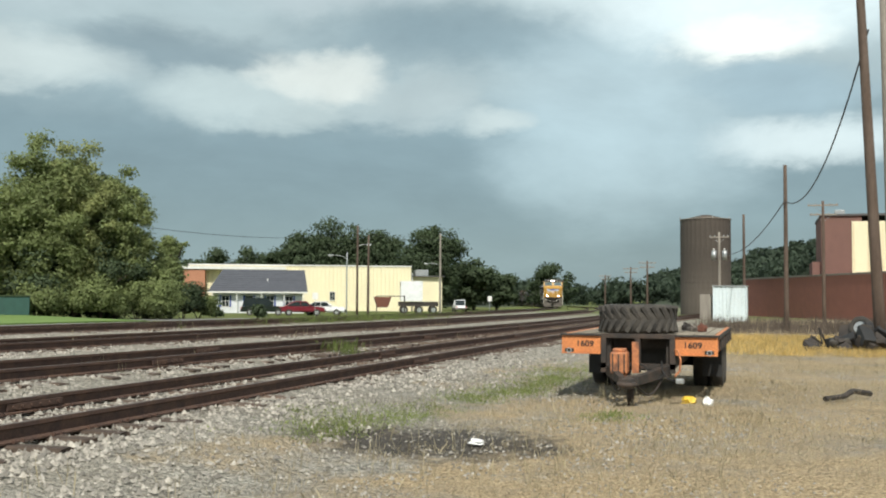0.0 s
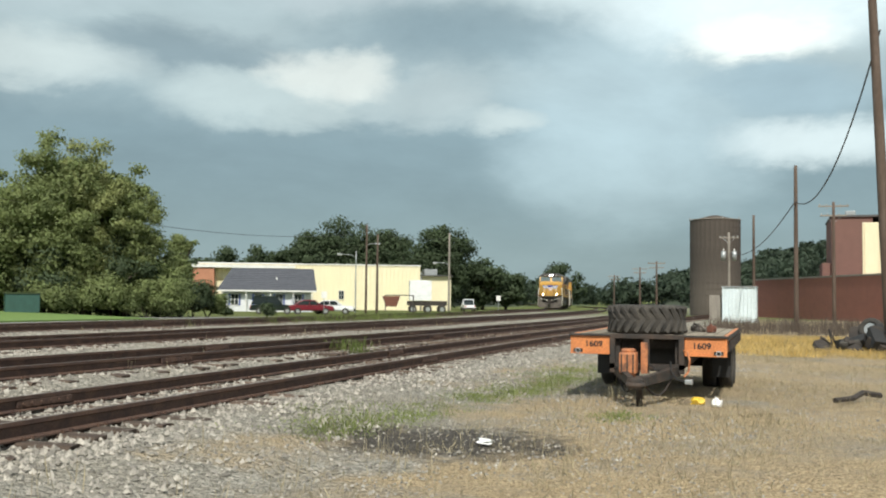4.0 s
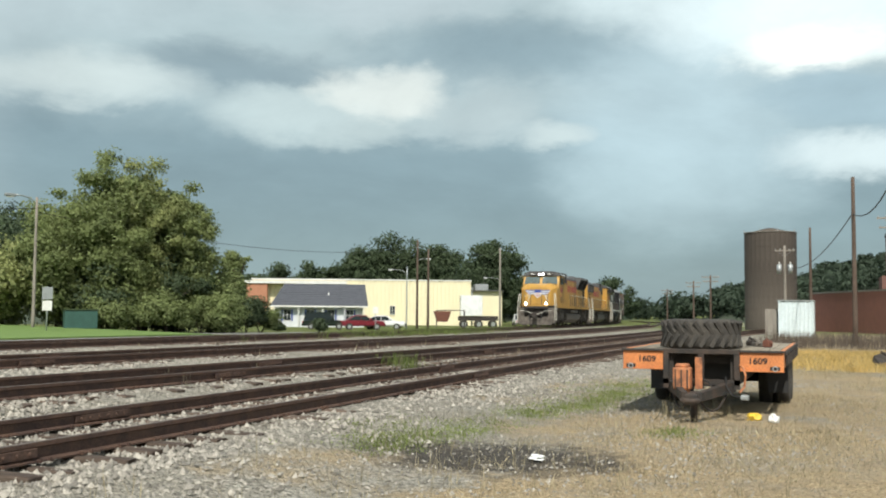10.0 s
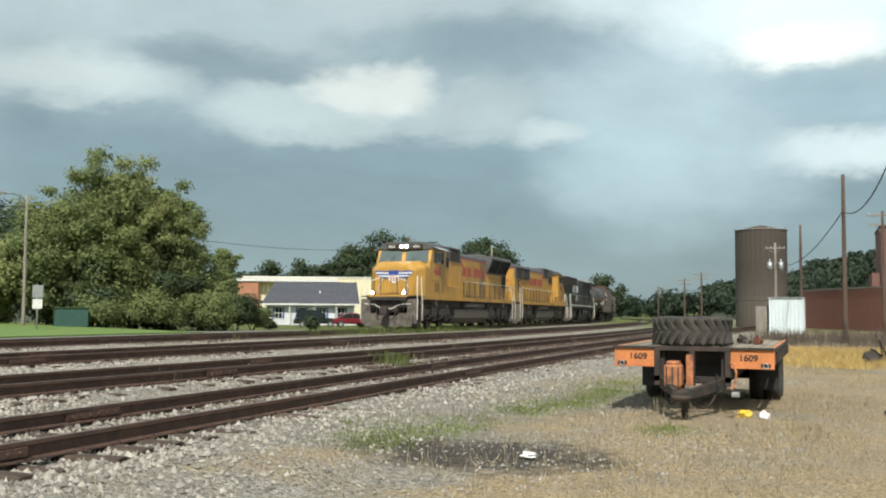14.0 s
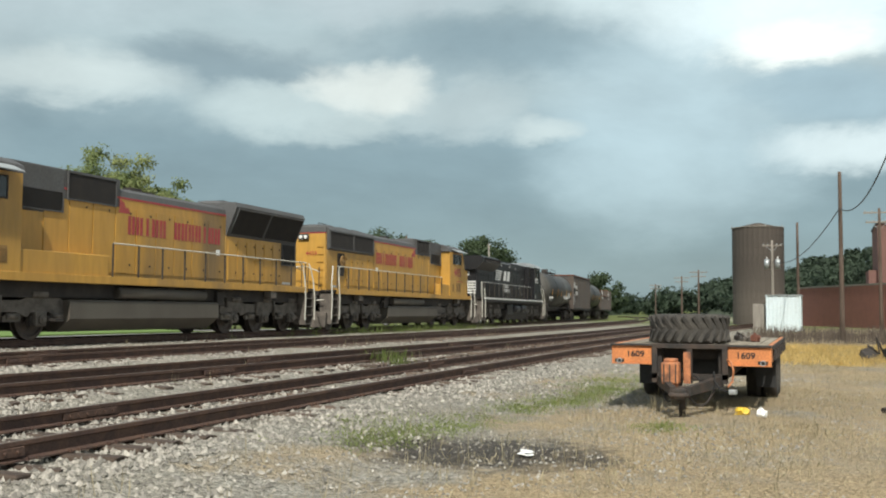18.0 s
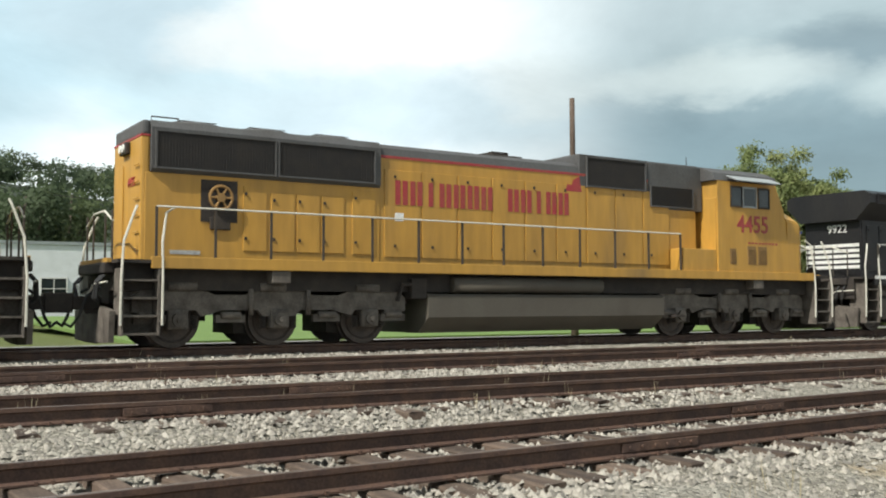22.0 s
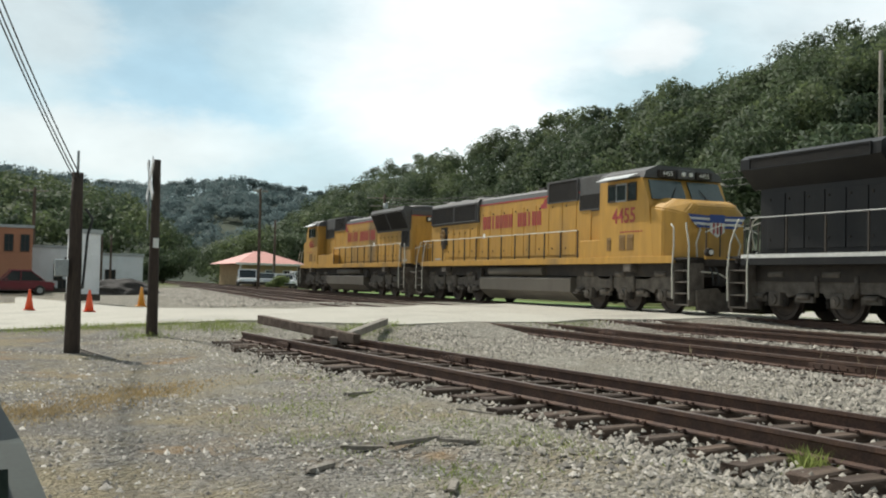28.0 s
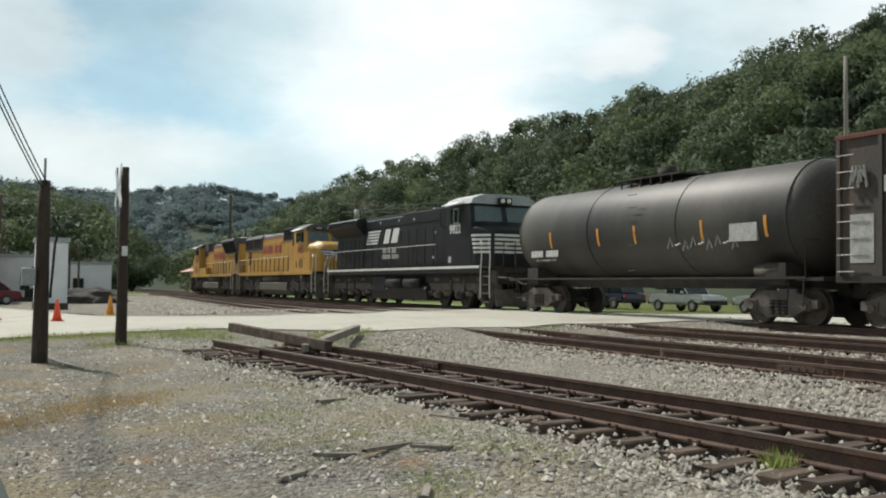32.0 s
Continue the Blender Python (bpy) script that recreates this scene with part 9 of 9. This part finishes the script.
def build_depot():
    d = tagged(new("railway_depot"), "small tan depot with a pale red hipped roof", "depot")
    d.matrix_basis = pose(-106.5, 29.0, 0.55, 0, 0, 6)
    part("wall", boxm(-3.5, 3.5, -3.2, 3.2, 0, 2.9, 0.02), mat("tan_stucco", (0.42, 0.30, 0.17), 0.9, bump=0.2), d)
    bm = bmesh.new()
    e = [bm.verts.new(c) for c in ((-4.3, -4.1, 2.85), (4.3, -4.1, 2.85), (4.3, 4.1, 2.85), (-4.3, 4.1, 2.85))]
    r = [bm.verts.new(c) for c in ((0, -0.6, 4.3), (0, 0.6, 4.3))]
    for f in ((e[0], e[1], r[0]), (e[1], e[2], r[1], r[0]), (e[2], e[3], r[1]), (e[3], e[0], r[0], r[1]), tuple(e[::-1])):
        bm.faces.new(f)
    bmesh.ops.recalc_face_normals(bm, faces=bm.faces[:])
    part("roof", bm, mat("pale_red_tile_roof", (0.62, 0.30, 0.26), 0.7, second=(0.5, 0.24, 0.2), scale=1.5), d, "pale red hipped roof")
    part("eaves_board", boxm(4.25, 4.36, -4.15, 4.15, 2.74, 2.95), M_WHITE, d)
    for y in (-2.4, -0.6, 1.4):
        window(d, pose(3.5, y, 0.8, 0, 0, 90), 0.9, 1.4)
    for y in (-3.6, 0.0, 3.6):
        part("porch_post", boxm(4.0, 4.15, y - 0.08, y + 0.08, 0, 2.8), M_WHITE, d)
    h = tagged(new("brown_house"), "low house with a tan hipped roof behind the car park", "house")
    h.matrix_basis = pose(-123.0, 42.0, 1.2)
    part("wall", boxm(-3, 3, -3, 3, 0, 2.4), M_SIDING, h)
    bm = bmesh.new()
    e = [bm.verts.new(c) for c in ((-3.8, -3.8, 2.3), (3.8, -3.8, 2.3), (3.8, 3.8, 2.3), (-3.8, 3.8, 2.3))]
    t = bm.verts.new((0, 0, 4.4))
    for k in range(4):
        bm.faces.new((e[k], e[(k + 1) % 4], t))
    bm.faces.new(e[::-1])
    part("roof", bm, M_POLEGREY, h)
    window(h, pose(3.0, -1.5, 0.8, 0, 0, 90), 1.0, 1.1)
    window(h, pose(3.0, 0.8, 0.8, 0, 0, 90), 1.0, 1.1)
    s = tagged(new("steeple"), "pale pointed steeple top among the trees", "steeple")
    s.matrix_basis = pose(-124.1, 38.7, 1.0)
    part("tower", boxm(-0.7, 0.7, -0.7, 0.7, 0, 4.0), M_SILO, s)
    part("spire", tubem([(0, 0, 4.0), (0, 0, 4.3), (0, 0, 6.6)], [0.8, 0.95, 0.03], 6), M_POLEGREY, s)
    b = block_building("brick_store", "two-storey red brick store by the crossing", -132, -127, 58, 74, 1.0, 7.6, M_BRICK, windows=())
    for k in range(6):
        for zz in (1.2, 4.4):
            window(b, pose(5.0, 1.0 + k * 2.5, zz, 0, 0, 90), 1.1, 1.9)
    c = block_building("brick_storehouse", "red-brown brick storehouse beyond the main line", -30, -6, 70, 80, 0.6, 6.2, M_BRICK, windows=())
    for k in range(8):
        window(c, pose(1.5 + k * 2.8, -0.02, 1.6), 1.1, 1.5)
    w = block_building("white_garage", "white garage beyond the main line", -4.5, 16.0, 62, 72, 0.5, 4.6, M_SIDING, windows=())
    for k in range(4):
        window(w, pose(2.0 + k * 4.6, -0.02, 1.4), 1.4, 1.2)
    s = tagged(new("stepped_building"), "pale building with a stepped parapet beyond the main line", "building")
    s.matrix_basis = pose(-47.0, 68.0, 0.6, 0, 0, 22)
    for k in range(5):
        wl = part("parapet_wall", boxm(k * 2.3, k * 2.3 + 2.28, -0.15, 0.15, 0, 6.6 + 0.55 * k), M_SIDING, s)
        part("coping", boxm(k * 2.3 - 0.05, k * 2.3 + 2.3, -0.22, 0.22, 6.6 + 0.55 * k, 6.75 + 0.55 * k), M_POLEGREY, wl)
    part("body", boxm(0.1, 11.4, 0.15, 9.0, 0, 6.4), M_SIDING, s)
    for k in range(4):
        window(s, pose(1.0 + k * 2.6, -0.16, 2.2), 1.2, 1.5)
    g = block_building("white_cottage", "small white cottage among trees", -128, -122, 50.5, 55, 0.8, 2.6, M_SIDING, windows=((0.8, 0.9, 0.9, 1.1), (2.8, 0.9, 0.9, 1.1)))


build_depot()
rc = random.Random(3)
# mostly white and silver: sun glare on the row is put into the paint
glare_paints = [M_CARWHITE, M_CARSILVER, M_CARWHITE, M_CARWHITE, M_CARSILVER, M_CARWHITE, M_CARBLUE, M_CARSILVER, M_CARWHITE, M_CARSILVER]
names = {M_CARWHITE: "white", M_CARSILVER: "silver", M_CARBLUE: "dark blue", M_CARRED: "dark red"}
for i in range(14):
    az = -75.4 + i * 1.02
    x, y = at_bearing(az, 96 - 0.5 * i)
    car(x, y, 172 + rc.uniform(-8, 8), glare_paints[i % 10], names[glare_paints[i % 10]] + " car parked in the glare-whitened row by the crossing", 1.05, 0.25 if i % 3 == 0 else 0.0)
for i, (x, y) in enumerate(((-50.5, 38.0), (-44.0, 38.4), (-37.5, 38.8), (-31.0, 39.0))):
    car(x, y, 180 if i % 2 else 0, (M_CARBLUE, M_CARSILVER, M_CARSILVER, M_CARWHITE)[i], ("dark blue", "silver", "silver", "white")[i] + " car parked on the grass beyond the train", 1.05, 0.3, i in (1, 2))
strip("far_verge", "green verge beyond the crossing", "lawn", M_LAWN, [((x, track_y("c", x) + 4.0), (x, track_y("c", x) + 12)) for x in range(-110, -37, 5)] , 0.04)
strip("near_verge", "green verge beside the main line", "lawn", M_LAWN, [((x, track_y("c", x) + 3.4), (x, track_y("c", x) + 8.8)) for x in range(-25, 30, 5)], 0.02)
# the car beside the viewer
car(-5.5, -0.67, 182.4, M_CARDARK, "glossy dark green car parked beside the gravel", 1.0, 0.15, mirrors=False)


# ---- what moves ----
ARC_X = [-330 + i * 0.5 for i in range(1400)]
ARC_S = [0.0]
for i in range(1, len(ARC_X)):
    ARC_S.append(ARC_S[-1] + math.hypot(0.5, track_y("c", ARC_X[i]) - track_y("c", ARC_X[i - 1])))
ARC_0 = float(np.interp(0.0, ARC_X, ARC_S))


def on_track(s):
    x = float(np.interp(s + ARC_0, ARC_S, ARC_X))
    return Vector((x, track_y("c", x) + GAUGE / 2, rail_z("c", x)))


def car_pose(s, half, turn):
    a, b = on_track(s - half), on_track(s + half)
    d = b - a
    return Matrix.Translation((a + b) / 2) @ pose(0, 0, 0, 0, -math.degrees(math.asin(d.z / d.length)), math.degrees(math.atan2(d.y, d.x))) @ pose(0, 0, 0, 0, 0, turn)


def train_at(t):
    return 1.88 - 7.945 * (t - 22.5)


def motions():
    for car, offset, half, turn in CARS:
        walk(car, [(float(t), car_pose(train_at(t) + offset, half, turn)) for t in range(0, 33)])
    turned = {car: turn for car, _, _, turn in CARS}
    for wheel, r in WHEELS:
        at = wheel.matrix_basis.copy()
        spin = -7.945 / r if turned[wheel.parent] == 0 else 7.945 / r
        rest = at.to_3x3().to_4x4()
        walk(wheel, [(i * 0.1, Matrix.Translation(at.translation) @ Matrix.Rotation(spin * i * 0.1, 4, "Y") @ rest) for i in range(0, 321)])


motions()
